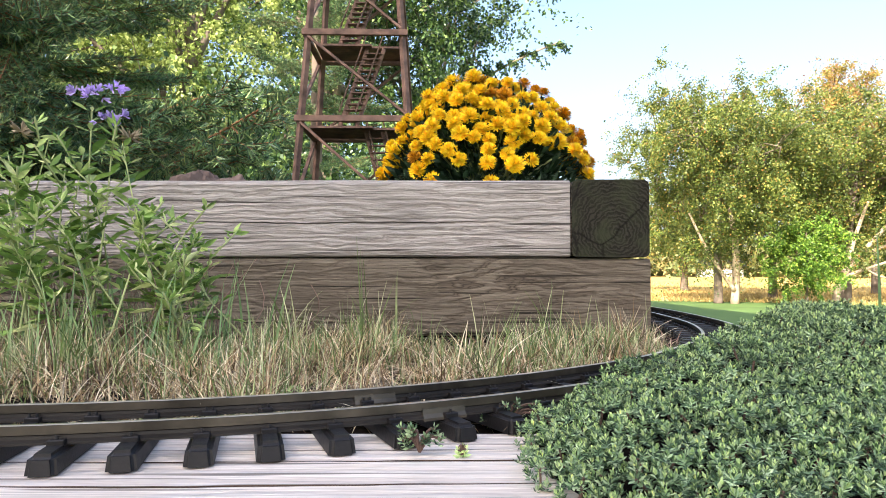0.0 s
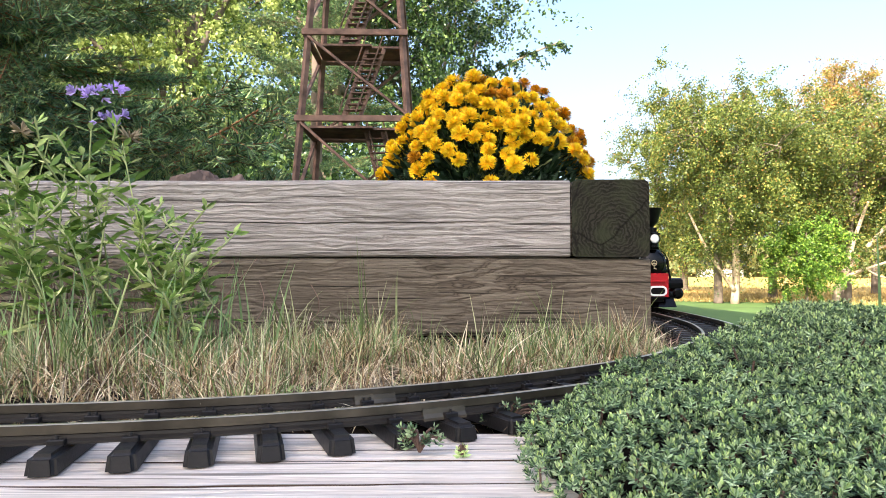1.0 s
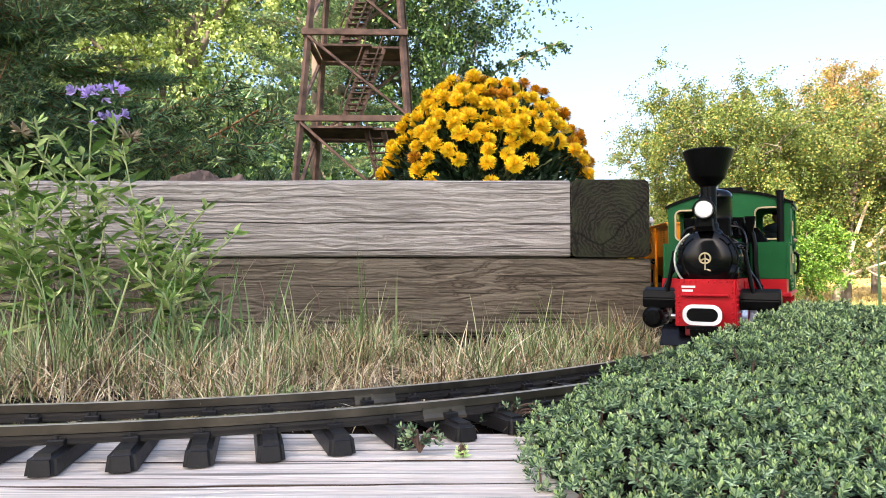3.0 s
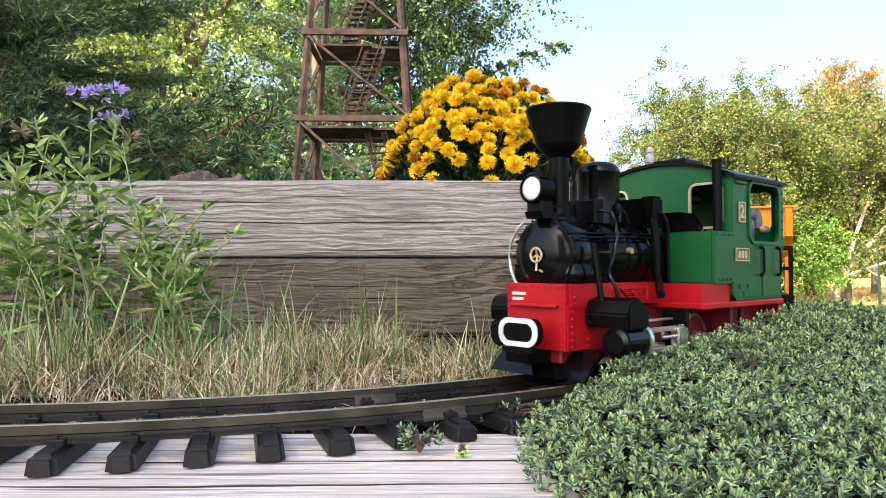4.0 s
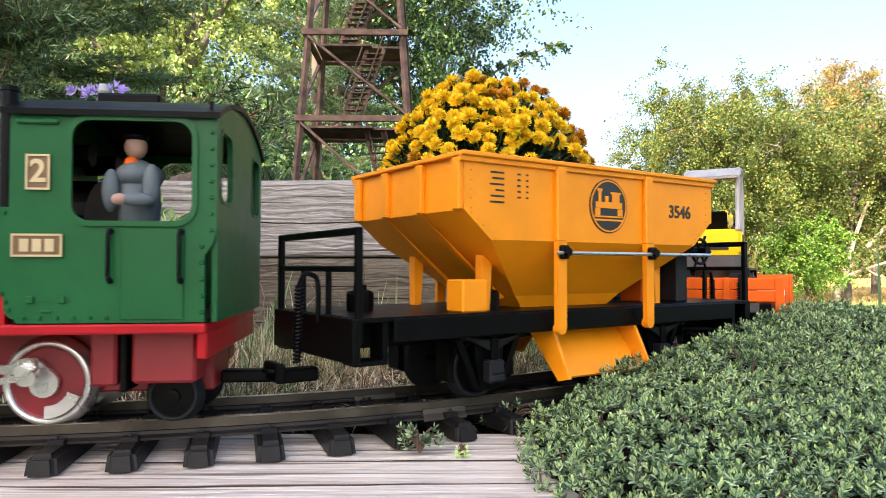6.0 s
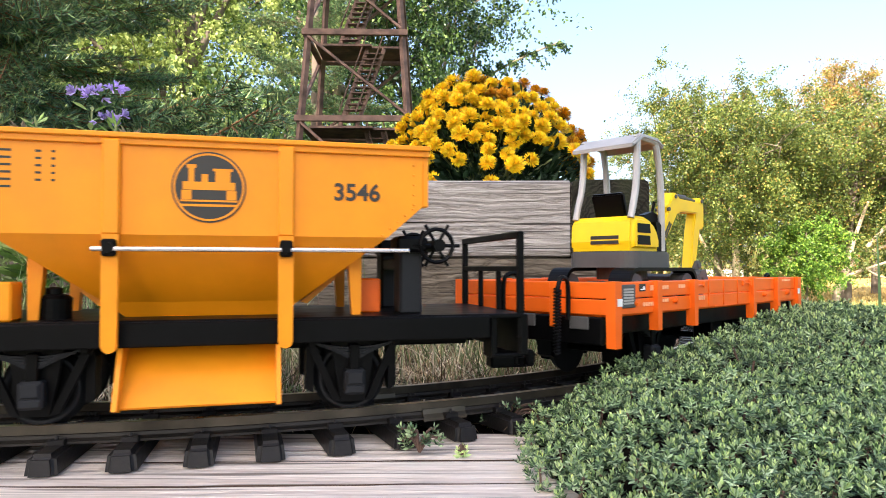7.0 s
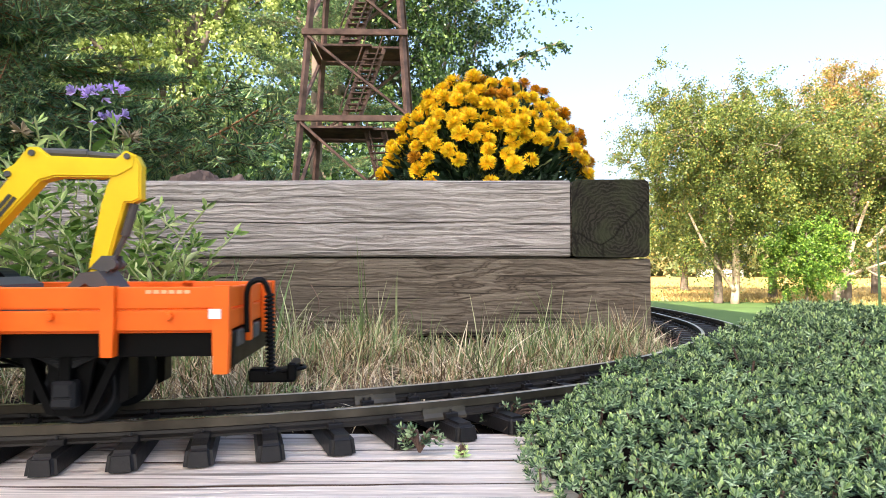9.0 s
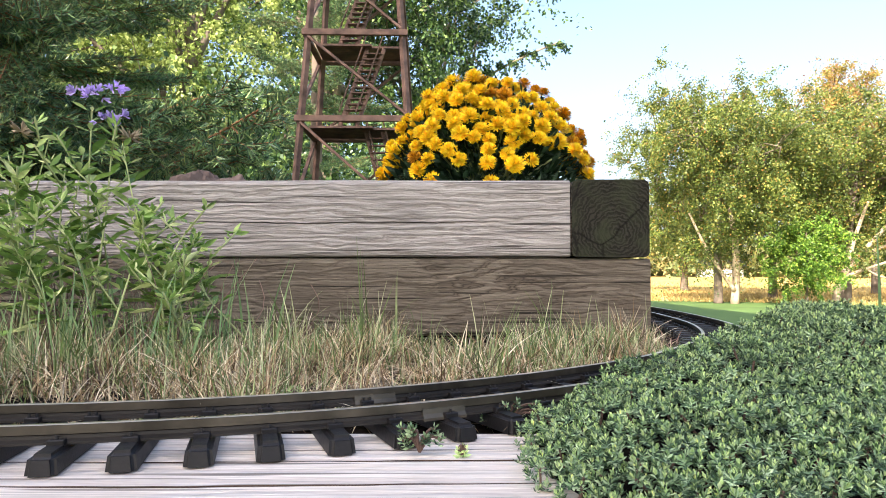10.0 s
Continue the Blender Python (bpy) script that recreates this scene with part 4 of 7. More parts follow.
        holed_plate(bm, [(-0.0535, 0.0985), (-0.0445, 0.0985), (-0.0445, 0.1125), (-0.0535, 0.1125)], [[(-0.0527, 0.0993), (-0.0453, 0.0993), (-0.0453, 0.1117), (-0.0527, 0.1117)]], sg * 0.0566, sg * 0.0574)
        plate = part("number_plate", bm, M_BRASS, cabside, "small brass framed plate reading 2")
        bm = bmesh.new()
        box(bm, -0.0533, -0.0447, sg * 0.056, sg * 0.0569, 0.0987, 0.1123)
        part("plate_ground", bm, M_PLATEDARK, plate)
        text_mesh("2", 0.0125, side_text(-0.049, sg * 0.0571, 0.1055, sg), "digit", M_BRASS, plate)
        bm = bmesh.new()
        holed_plate(bm, [(-0.0585, 0.0722), (-0.0395, 0.0722), (-0.0395, 0.0812), (-0.0585, 0.0812)], [[(-0.0577, 0.073), (-0.0403, 0.073), (-0.0403, 0.0804), (-0.0577, 0.0804)]], sg * 0.0566, sg * 0.0574)
        plate = part("maker_plate", bm, M_BRASS, cabside, "small brass framed maker's plate")
        bm = bmesh.new()
        box(bm, -0.0583, -0.0397, sg * 0.056, sg * 0.0569, 0.0724, 0.081)
        part("plate_ground", bm, M_PLATEDARK, plate)
        bm = bmesh.new()
        for x in (-0.0537, -0.049, -0.0443):
            box(bm, x - 0.0017, x + 0.0017, sg * 0.0568, sg * 0.0573, 0.0742, 0.0792)
        part("plate_mark", bm, M_BRASS, plate)
    for xa, xb, nm in ((-0.0401, -0.0379, "cab_front"), (-0.117, -0.1148, "cab_rear")):
        bm = bmesh.new()
        top = [(y, 0.1425 - 0.0115 * (y / 0.0538) ** 2) for y in np.linspace(0.0538, -0.0538, 13)]
        low = 0.0918 if nm == "cab_front" else 0.046
        holed_plate(bm, [(-0.0538, low), (0.0538, low)] + top, [rounded(0.0255, 0.0485, 0.0955, 0.1255, 0.005, 5), rounded(-0.0485, -0.0255, 0.0955, 0.1255, 0.005, 5)], xa, xb, "x")
        cw = part(nm, bm, M_GREEN, L)
        for s2 in (-1, 1):
            bm = bmesh.new()
            y0, y1 = sorted((s2 * 0.0245, s2 * 0.0495))
            holed_plate(bm, rounded(y0, y1, 0.0945, 0.1265, 0.006, 5), [rounded(y0 + 0.0016, y1 - 0.0016, 0.0961, 0.1249, 0.0045, 5)], xb - (0.0004 if nm == "cab_front" else 0.0026), xb + (0.0012 if nm == "cab_front" else -0.0018), "x")
            part("window_frame", bm, M_BRASS if nm == "cab_front" else M_GREEN, cw, "thin bright window frames")
    bm = bmesh.new()
    prof = [(y, 0.144 - 0.0115 * (y / 0.0538) ** 2) for y in np.linspace(0.0585, -0.0585, 17)]
    prof += [(y, z - 0.0024) for y, z in prof[::-1]]
    slab(bm, prof, -0.1185, -0.0355, "x")
    box(bm, -0.0815, -0.0535, -0.013, 0.013, 0.142, 0.1485, 0.001)
    cyl(bm, (-0.114, 0.053, 0.1325), (-0.114, 0.053, 0.136), 0.0008, n=6)
    part("roof", bm, M_BLACK, L, "black curved cab roof with vent")
    bm = bmesh.new()
    lathe(bm, [(0.0022, 0.143), (0.0022, 0.146), (0.0032, 0.147), (0.0032, 0.152), (0.002, 0.1535), (0.0028, 0.155), (0.0022, 0.158), (0.0006, 0.159)], 14, Matrix.Translation((-0.0475, -0.012, 0)))
    part("whistle", bm, M_SILVER, L, "small metal whistle on the roof")
    bm = bmesh.new()
    box(bm, -0.1135, -0.0385, -0.0535, 0.0535, 0.0455, 0.0475)
    xcyl(bm, -0.053, -0.0402, 0, 0.085, 0.024, None, 24)
    box(bm, -0.06, -0.0402, -0.012, 0.012, 0.05, 0.075, 0.002)
    xcyl(bm, -0.055, -0.0402, 0.02, 0.118, 0.005, None, 12)
    xcyl(bm, -0.055, -0.0402, -0.012, 0.118, 0.005, None, 12)
    part("backhead", bm, M_BLACK, L)
    # running gear
    for sg in (-1, 1):
        for x in (WF, -WB):
            w = wheel(L, x, sg * 0.0245, DR, "driving_wheel", M_DARKRED, False, CRANK, sg)
            WHEELS.append((w, "loco", DR))
        bm = bmesh.new()
        xcyl(bm, 0.0605, 0.0805, sg * 0.045, 0.0255, 0.0094, None, 28)
        xcyl(bm, 0.0805, 0.0825, sg * 0.045, 0.0255, 0.0082, 0.006, 28)
        cy = part("cylinder", bm, M_GLOSSBLACK, L, "", False)
        bm = bmesh.new()
        xcyl(bm, 0.0575, 0.0605, sg * 0.045, 0.0255, 0.0102, None, 28)
        xcyl(bm, 0.048, 0.0575, sg * 0.045, 0.0235, 0.0042, None, 16)
        part("cylinder_cover", bm, M_CHROME, cy, "plated cylinder cover")
        bm = bmesh.new()
        slab(bm, [(0.0605, 0.0335), (0.0805, 0.0335), (0.0815, 0.0415), (0.0785, 0.0485), (0.07, 0.051), (0.0665, 0.048), (0.0605, 0.0435)], sg * 0.0235, sg * 0.054)
        bmesh.ops.bevel(bm, geom=bm.edges[:], offset=0.001, segments=2, affect="EDGES")
        part("steam_chest", bm, M_BLACK, L)
        for z in (0.0185, 0.0305):
            bm = bmesh.new()
            box(bm, 0.0095, 0.0585, sg * 0.0435, sg * 0.0465, z - 0.0014, z + 0.0014, 0.0004)
            part("slide_bar", bm, M_CHROME, L, "plated slide bar")
        bm = bmesh.new()
        box(bm, 0.0085, 0.0115, sg * 0.0435, sg * 0.0465, 0.0165, 0.0325, 0.0004)
        part("bar_end", bm, M_CHROME, L)
        bm = bmesh.new()
        box(bm, 0.0085, 0.0615, sg * 0.0365, sg * 0.0385, 0.0347, 0.0363, 0.0004)
        part("valve_rod", bm, M_CHROME, L, "plated valve rod")
        bm = bmesh.new()
        box(bm, 0.004, 0.0085, sg * 0.03, sg * 0.0475, 0.0145, 0.041, 0.0008)
        part("slide_bracket", bm, M_BLACK, L)
        # rods that move; each is built round its own pivot
        bm = bmesh.new()
        slab(bm, [(-WB, -0.0014), (WF, -0.0014), (WF, 0.0014), (-WB, 0.0014)], sg * 0.0, sg * 0.0018)
        for x in (-WB, WF):
            cyl(bm, (x, -0.0004 * sg, 0), (x, 0.0024 * sg, 0), 0.0036, n=16)
        rod = part("coupling_rod", bm, M_CHROME, L, "plated coupling rod")
        RODS.append((rod, "coupling", sg))
        bm = bmesh.new()
        ln = CON_LEN
        slab(bm, [(0, -0.0019), (ln, -0.0013), (ln, 0.0013), (0, 0.0019)], sg * 0.0, sg * 0.0018)
        cyl(bm, (0, -0.0004 * sg, 0), (0, 0.0026 * sg, 0), 0.0046, n=18)
        cyl(bm, (0, 0.0026 * sg, 0), (0, 0.0036 * sg, 0), 0.0026, n=8)
        cyl(bm, (ln, -0.0004 * sg, 0), (ln, 0.0024 * sg, 0), 0.0026, n=14)
        rod = part("connecting_rod", bm, M_CHROME, L, "plated connecting rod")
        RODS.append((rod, "connecting", sg))
        bm = bmesh.new()
        box(bm, -0.006, 0.006, sg * -0.0025, sg * 0.0035, -0.0062, 0.0062, 0.0008)
        xcyl(bm, 0.0, 0.02, 0, 0.001, 0.0011, None, 8)
        rod = part("crosshead", bm, M_CHROME, L, "plated crosshead")
        RODS.append((rod, "crosshead", sg))
        bm = bmesh.new()
        slab(bm, [(-0.0016, -0.030), (0.0016, -0.030), (0.0014, 0.0), (-0.0014, 0.0)], 0.0, sg * 0.0018)
        for z, r in ((-0.030, 0.0026), (0.0, 0.0024), (-0.0115, 0.003)):
            cyl(bm, (0, -0.0004 * sg, z), (0, 0.0026 * sg, z), r, n=14)
        rod = part("valve_lever", bm, M_CHROME, L, "plated valve gear lever")
        RODS.append((rod, "lever", sg))
        bm = bmesh.new()
        slab(bm, [(0, -0.0014), (ECC_LEN, -0.0010), (ECC_LEN, 0.0010), (0, 0.0014)], 0.0, sg * 0.0014)
        cyl(bm, (0, 0, 0), (0, 0.002 * sg, 0), 0.0038, n=16)
        rod = part("eccentric_rod", bm, M_CHROME, L, "plated eccentric rod")
        RODS.append((rod, "eccentric", sg))
    for sg in (-1, 1):
        w = wheel(L, -0.092, sg * 0.0225, 0.0108, "trailing_wheel", M_BLACK, False, 0.0, sg)
        WHEELS.append((w, "trailer", 0.0108))
        # boxes below the cab: shade is carried by the darker red
        bm = bmesh.new()
        y0, y1 = sorted((sg * 0.026, sg * 0.042))
        box(bm, -0.074, -0.0635, y0, y1, 0.0185, 0.0414, 0.0012)
        part("ash_pan", bm, M_DARKRED, L, "red ash pan under the cab, its shade put into the colour")
        bm = bmesh.new()
        box(bm, -0.106, -0.08, y0, y1, 0.0195, 0.0414, 0.0012)
        part("firebox_side", bm, M_DARKRED, L)
        bm = bmesh.new()
        box(bm, -0.078, -0.0755, y0, y1, 0.016, 0.0414, 0.0005)
        part("frame_stay", bm, M_BLACK, L)
    bm = bmesh.new()
    box(bm, -0.003, 0.006, 0.019, 0.0275, -0.0005, 0.008, 0.001)
    part("track_pickup", bm, M_GREY, L)
    bm = bmesh.new()
    box(bm, -0.135, -0.108, -0.004, 0.004, 0.013, 0.019, 0.001)
    part("rear_coupler", bm, M_BLACK, L)
    return L


CON_LEN, ECC_LEN = 0.062, 0.040
loco = build_loco()


def build_driver():
    """Painted toy figure leaning in the cab window: one plain mesh."""
    bm = bmesh.new()
    def blob(c, r, mat):
        n0 = len(bm.faces)
        bmesh.ops.create_uvsphere(bm, u_segments=14, v_segments=10, radius=1, matrix=Matrix.Translation(c) @ Matrix.Diagonal((*r, 1)))
        bm.faces.ensure_lookup_table()
        for f in bm.faces[n0:]:
            f.material_index, f.smooth = mat, True
    blob((-0.0735, 0.04, 0.092), (0.0068, 0.009, 0.018), 0)
    blob((-0.0735, 0.04, 0.103), (0.0075, 0.0105, 0.006), 0)
    blob((-0.0725, 0.0415, 0.1145), (0.0036, 0.0038, 0.005), 1)
    blob((-0.0725, 0.0415, 0.1185), (0.0042, 0.0044, 0.0022), 2)
    blob((-0.0795, 0.048, 0.0985), (0.0028, 0.003, 0.0085), 0)
    blob((-0.0765, 0.0535, 0.0925), (0.0055, 0.0026, 0.0026), 0)
    blob((-0.0715, 0.0545, 0.0925), (0.0024, 0.0022, 0.0022), 1)
    blob((-0.0665, 0.047, 0.0965), (0.0028, 0.0028, 0.0085), 0)
    blob((-0.072, 0.0445, 0.1075), (0.0022, 0.0026, 0.0028), 3)
    cyl(bm, (-0.0735, 0.04, 0.0478), (-0.0735, 0.04, 0.08), 0.0065, n=14)
    bmesh.ops.transform(bm, matrix=Matrix.Translation((-0.082, 0.04, 0.0478)) @ Matrix.Diagonal((1.25, 1.15, 1.06, 1)) @ Matrix.Translation((0.0735, -0.04, -0.0478)), verts=bm.verts[:])
    me_ob = link("toy_driver", bm, [M_CLOTH, M_SKIN, M_BLACK, M_ORANGE])
    return tagged(me_ob, "small painted toy driver figure in grey jacket standing in the cab", "toy figure")


driver = build_driver()


def axle_unit(parent, x, r=0.0155, owner="hopper"):
    """One axle: wheels behind a W-shaped guard, leaf spring with hangers, and an axle box with a lid."""
    bm = bmesh.new()
    cyl(bm, (x, -0.037, r), (x, 0.037, r), 0.0022, n=12)
    unit = part("axle", bm, M_BLACK, parent)
    for sg in (-1, 1):
        w = wheel(parent, x, sg * 0.0245, r, "wheel", M_BLACK, False, 0.0, sg)
        WHEELS.append((w, owner, r))
        bm = bmesh.new()
        slab(bm, [(x - 0.0055, 0.0055), (x + 0.0055, 0.0055), (x + 0.0085, 0.021), (x + 0.0105, 0.0345), (x - 0.0105, 0.0345), (x - 0.0085, 0.021)], sg * 0.0335, sg * 0.0365)
        for e in (-1, 1):
            slab(bm, [(x + e * 0.0055, 0.0055), (x + e * 0.0075, 0.0095), (x + e * 0.0185, 0.0345), (x + e * 0.0225, 0.0345), (x + e * 0.0095, 0.0065)], sg * 0.0335, sg * 0.0365)
        part("axle_guard", bm, M_BLACK, unit)
        for e in (-1, 1):
            bm = bmesh.new()
            slab(bm, [(x + e * 0.0178, 0.009), (x + e * 0.0215, 0.011), (x + e * 0.0215, 0.029), (x + e * 0.0195, 0.0345), (x + e * 0.0172, 0.0345), (x + e * 0.0178, 0.024)], sg * 0.019, sg * 0.03)
            part("brake_shoe", bm, M_BLACK, unit)
        bm = bmesh.new()
        for k in range(5):
            w2 = 0.0195 - 0.0032 * k
            top = [(x + u * w2, 0.0312 - 0.0012 * k + 0.0028 * u * u) for u in np.linspace(-1, 1, 9)]
            slab(bm, top + [(a, b - 0.0009) for a, b in top[::-1]], sg * 0.0372, sg * 0.0405)
        part("leaf_spring", bm, M_SLATE, unit, "dark laminated leaf spring")
        bm = bmesh.new()
        for e in (-1, 1):
            box(bm, x + e * 0.0195 - 0.0016, x + e * 0.0195 + 0.0016, min(sg * 0.0366, sg * 0.041), max(sg * 0.0366, sg * 0.041), 0.0315, 0.0368, 0.0004)
        box(bm, x - 0.0023, x + 0.0023, min(sg * 0.0366, sg * 0.042), max(sg * 0.0366, sg * 0.042), 0.0205, 0.0325, 0.0004)
        part("spring_buckle", bm, M_BLACK, unit)
        bm = bmesh.new()
        y0, y1 = sorted((sg * 0.0366, sg * 0.0435))
        box(bm, x - 0.0048, x + 0.0048, y0, y1, 0.0095, 0.0212, 0.001)
        ab = part("axle_box", bm, M_SLATE, unit)
        bm = bmesh.new()
        y0, y1 = sorted((sg * 0.0435, sg * 0.0446))
        box(bm, x - 0.0036, x + 0.0036, y0, y1, 0.0145, 0.0203, 0.0005)
        box(bm, x - 0.0042, x + 0.0042, y0, y1, 0.0105, 0.0138, 0.0005)
        part("lid", bm, M_SLATE, ab)


def railing(parent, x, sg_x, lat=0.046, z0=0.046, z1=0.0855):
    bm = bmesh.new()
    for y in (-lat, lat):
        box(bm, x - 0.0016, x + 0.0016, y - 0.0016, y + 0.0016, z0 - 0.012, z1, 0.0004)
    for y in (-lat * 0.33, lat * 0.33):
        box(bm, x - 0.0012, x + 0.0012, y - 0.0012, y + 0.0012, z0 - 0.002, z1 - 0.0172, 0.0003)
    box(bm, x - 0.0016, x + 0.0016, -lat - 0.0016, lat + 0.0016, z1 - 0.0032, z1 + 0.0002, 0.0005)
    box(bm, x - 0.0013, x + 0.0013, -lat, lat, z1 - 0.0195, z1 - 0.0168, 0.0004)
    part("end_railing", bm, M_BLACK, parent, "black end railing")


def coil_hose(parent, x, y, sg_x, z=0.046):
    bm = bmesh.new()
    hose(bm, spline([(x, y, z - 0.004), (x, y, z + 0.014), (x + sg_x * 0.003, y, z + 0.0185), (x + sg_x * 0.007, y, z + 0.0185), (x + sg_x * 0.0095, y, z + 0.013)], 5) + [Vector((x + sg_x * 0.0105, y, z - 0.022))], 0.0013, 0.0018, 20)
    part("brake_hose", bm, M_BLACK, parent, "black coiled brake hose")


def coupler(parent, x, sg_x):
    bm = bmesh.new()
    box(bm, min(x, x + sg_x * 0.022), max(x, x + sg_x * 0.022), -0.0045, 0.0045, 0.013, 0.0195, 0.001)
    box(bm, min(x + sg_x * 0.019, x + sg_x * 0.0235), max(x + sg_x * 0.019, x + sg_x * 0.0235), -0.0095, 0.0095, 0.014, 0.023, 0.001)
    tube(bm, spline([(x + sg_x * 0.016, -0.005, 0.0185), (x + sg_x * 0.024, -0.005, 0.0195), (x + sg_x * 0.0265, 0, 0.0195), (x + sg_x * 0.024, 0.005, 0.0195), (x + sg_x * 0.016, 0.005, 0.0185)], 4), 0.001, 6)
    part("coupler", bm, M_BLACK, parent)


def build_hopper():
    H = empty("hopper_wagon", "yellow-orange toy hopper wagon with black underframe on the track", "toy wagon")
    bm = bmesh.new()
    box(bm, -0.148, 0.148, -0.048, 0.048, 0.0435, 0.0458, 0.0005)
    for sg in (-1, 1):
        box(bm, -0.13, 0.13, sg * 0.0455, sg * 0.0495, 0.0345, 0.045, 0.0006)
        for x in (-0.14, 0.14):
            box(bm, x - 0.008, x + 0.008, sg * 0.0335, sg * 0.047, 0.0245, 0.0265, 0.0005)
            for dx in (-0.007, 0.007):
                box(bm, x + dx - 0.0015, x + dx + 0.0015, sg * 0.034, sg * 0.0465, 0.0245, 0.044, 0.0003)
    for x in (-0.148, 0.148):
        box(bm, x - 0.002, x + 0.002, -0.048, 0.048, 0.0255, 0.0455, 0.0006)
    box(bm, -0.13, 0.13, -0.012, 0.012, 0.028, 0.044, 0.001)
    part("underframe", bm, M_BLACK, H, "black moulded underframe and deck")
    # body: outer and inner shell
    bm = bmesh.new()
    W, T = 0.0545, 0.002
    rim = 0.1215
    def ring(x, y, z):
        return [(-x, -y, z), (x, -y, z), (x, y, z), (-x, y, z)]
    levels = [ring(0.0955, W, rim), ring(0.0955, W, 0.0955), ring(0.0795, W, 0.0815), ring(0.042, 0.028, 0.0525), ring(0.034, 0.024, 0.0455)]
    vs = [[bm.verts.new(p) for p in lv] for lv in levels]
    for a, b in zip(vs, vs[1:]):
        for i in range(4):
            bm.faces.new((a[i], a[(i + 1) % 4], b[(i + 1) % 4], b[i]))
    inn = [ring(0.0955 - T, W - T, rim), ring(0.0955 - T, W - T, 0.0965), ring(0.078, W - T, 0.083), ring(0.042, 0.026, 0.055)]
    vi = [[bm.verts.new(p) for p in lv] for lv in inn]
    for a, b in zip(vi, vi[1:]):
        for i in range(4):
            bm.faces.new((b[i], b[(i + 1) % 4], a[(i + 1) % 4], a[i]))
    bm.faces.new(vi[-1])
    bm.faces.new(vs[-1][::-1])
    for i in range(4):
        bm.faces.new((vi[0][i], vi[0][(i + 1) % 4], vs[0][(i + 1) % 4], vs[0][i]))
    bmesh.ops.recalc_face_normals(bm, faces=bm.faces[:])
    body = part("hopper_body", bm, M_YELLOW, H)
    bm = bmesh.new()
    for sg in (-1, 1):
        box(bm, -0.0985, 0.0985, sg * 0.0535, sg * 0.0578, rim - 0.0006, rim + 0.0016, 0.0004)
        box(bm, -0.0985, 0.0985, sg * 0.0543, sg * 0.0562, rim - 0.0032, rim, 0.0003)
        for s2 in (sg,):
            x0, x1 = sorted((s2 * 0.0945, s2 * 0.0985))
            box(bm, x0, x1, -0.0535, 0.0535, rim - 0.0006, rim + 0.0016, 0.0004)
    part("rim", bm, M_YELLOW, body)
    for sg in (-1, 1):
        for x in (-0.0347, 0.0347):
            bm = bmesh.new()
            box(bm, x - 0.0033, x + 0.0033, sg * 0.0543, sg * 0.0575, 0.0815, rim - 0.001, 0.0006)
            slab(bm, [(x - 0.0033, 0.0815), (x + 0.0033, 0.0815), (x + 0.003, 0.036), (x - 0.003, 0.036)], sg * 0.0543, sg * 0.0573)
            cyl(bm, (x, sg * 0.053, 0.0362), (x, sg * 0.0572, 0.0362), 0.0029, n=16)
            part("side_post", bm, M_YELLOW, body)
            bm = bmesh.new()
            box(bm, x - 0.0028, x + 0.0028, sg * 0.057, sg * 0.0605, 0.0725, 0.0795, 0.0008)
            cyl(bm, (x, sg * 0.0595, 0.076), (x, sg * 0.0625, 0.076), 0.0022, n=10)
            part("rod_bracket", bm, M_BLACK, H)
        bm = bmesh.new()
        xcyl(bm, -0.088, 0.041, sg * 0.0598, 0.0755, 0.001, None, 8)
        part("control_rod", bm, M_CHROME, H, "thin bright control rod")
        for s2 in (-1, 1):
            bm = bmesh.new()
            slab(bm, [(sg * 0.066, 0.0455), (sg * 0.070, 0.0455), (sg * 0.0705, 0.077), (sg * 0.064, 0.072)], s2 * 0.030, s2 * 0.036)
            part("end_post", bm, M_YELLOW, body)
        for y in (-0.051, -0.018, 0.018, 0.051):
            bm = bmesh.new()
            box(bm, sg * 0.0955, sg * 0.0985, y - 0.003, y + 0.003, 0.0955, rim - 0.001, 0.0005)
            if abs(y) < 0.03:
                m = [(sg * 0.0975, 0.0955), (sg * 0.0955, 0.0935), (sg * 0.043, 0.0515), (sg * 0.046, 0.0505)]
                slab(bm, m, y - 0.0022, y + 0.0022)
            part("end_rib", bm, M_YELLOW, body)
        bm = bmesh.new()
        pts = [((sg * 0.0915, s2 * 0.0545, z), (0, s2, 0)) for s2 in (-1, 1) for z in np.arange(0.0965, 0.1185, 0.0045)]
        pts += [((sg * (0.091 - 0.0035 * i), s2 * 0.0545, 0.0945 - 0.003 * i), (0, s2, 0)) for s2 in (-1, 1) for i in range(5)]
        rivets(bm, pts, 0.0007)
        part("body_rivets", bm, M_YELLOW, body)
        # discharge chutes
        bm = bmesh.new()
        for xx in (-0.032, 0.032):
            slab(bm, [(sg * 0.028, 0.0345), (sg * 0.048, 0.0345), (sg * 0.06, 0.0105), (sg * 0.052, 0.0085)], xx - 0.001, xx + 0.001, "x")
        slab(bm, [(sg * 0.03, 0.0345), (sg * 0.032, 0.0345), (sg * 0.0535, 0.0105), (sg * 0.0525, 0.0095)], -0.031, 0.031, "x")
        part("discharge_chute", bm, M_YELLOW, body, "yellow discharge chute")
        bm = bmesh.new()
        lathe(bm, [(0.007, 0), (0.0072, 0.009), (0.006, 0.0105), (0.0035, 0.011), (0.0035, 0.0135), (0.002, 0.014)], 18, Matrix.Translation((0.122, 0.0, 0.0455)) if sg > 0 else Matrix.Translation((0.062, 0.028, 0.0455)))
        part("air_cylinder", bm, M_BLACK, H)
        railing(H, sg * 0.1465, sg)
        coil_hose(H, sg * 0.1505, 0.012, sg)
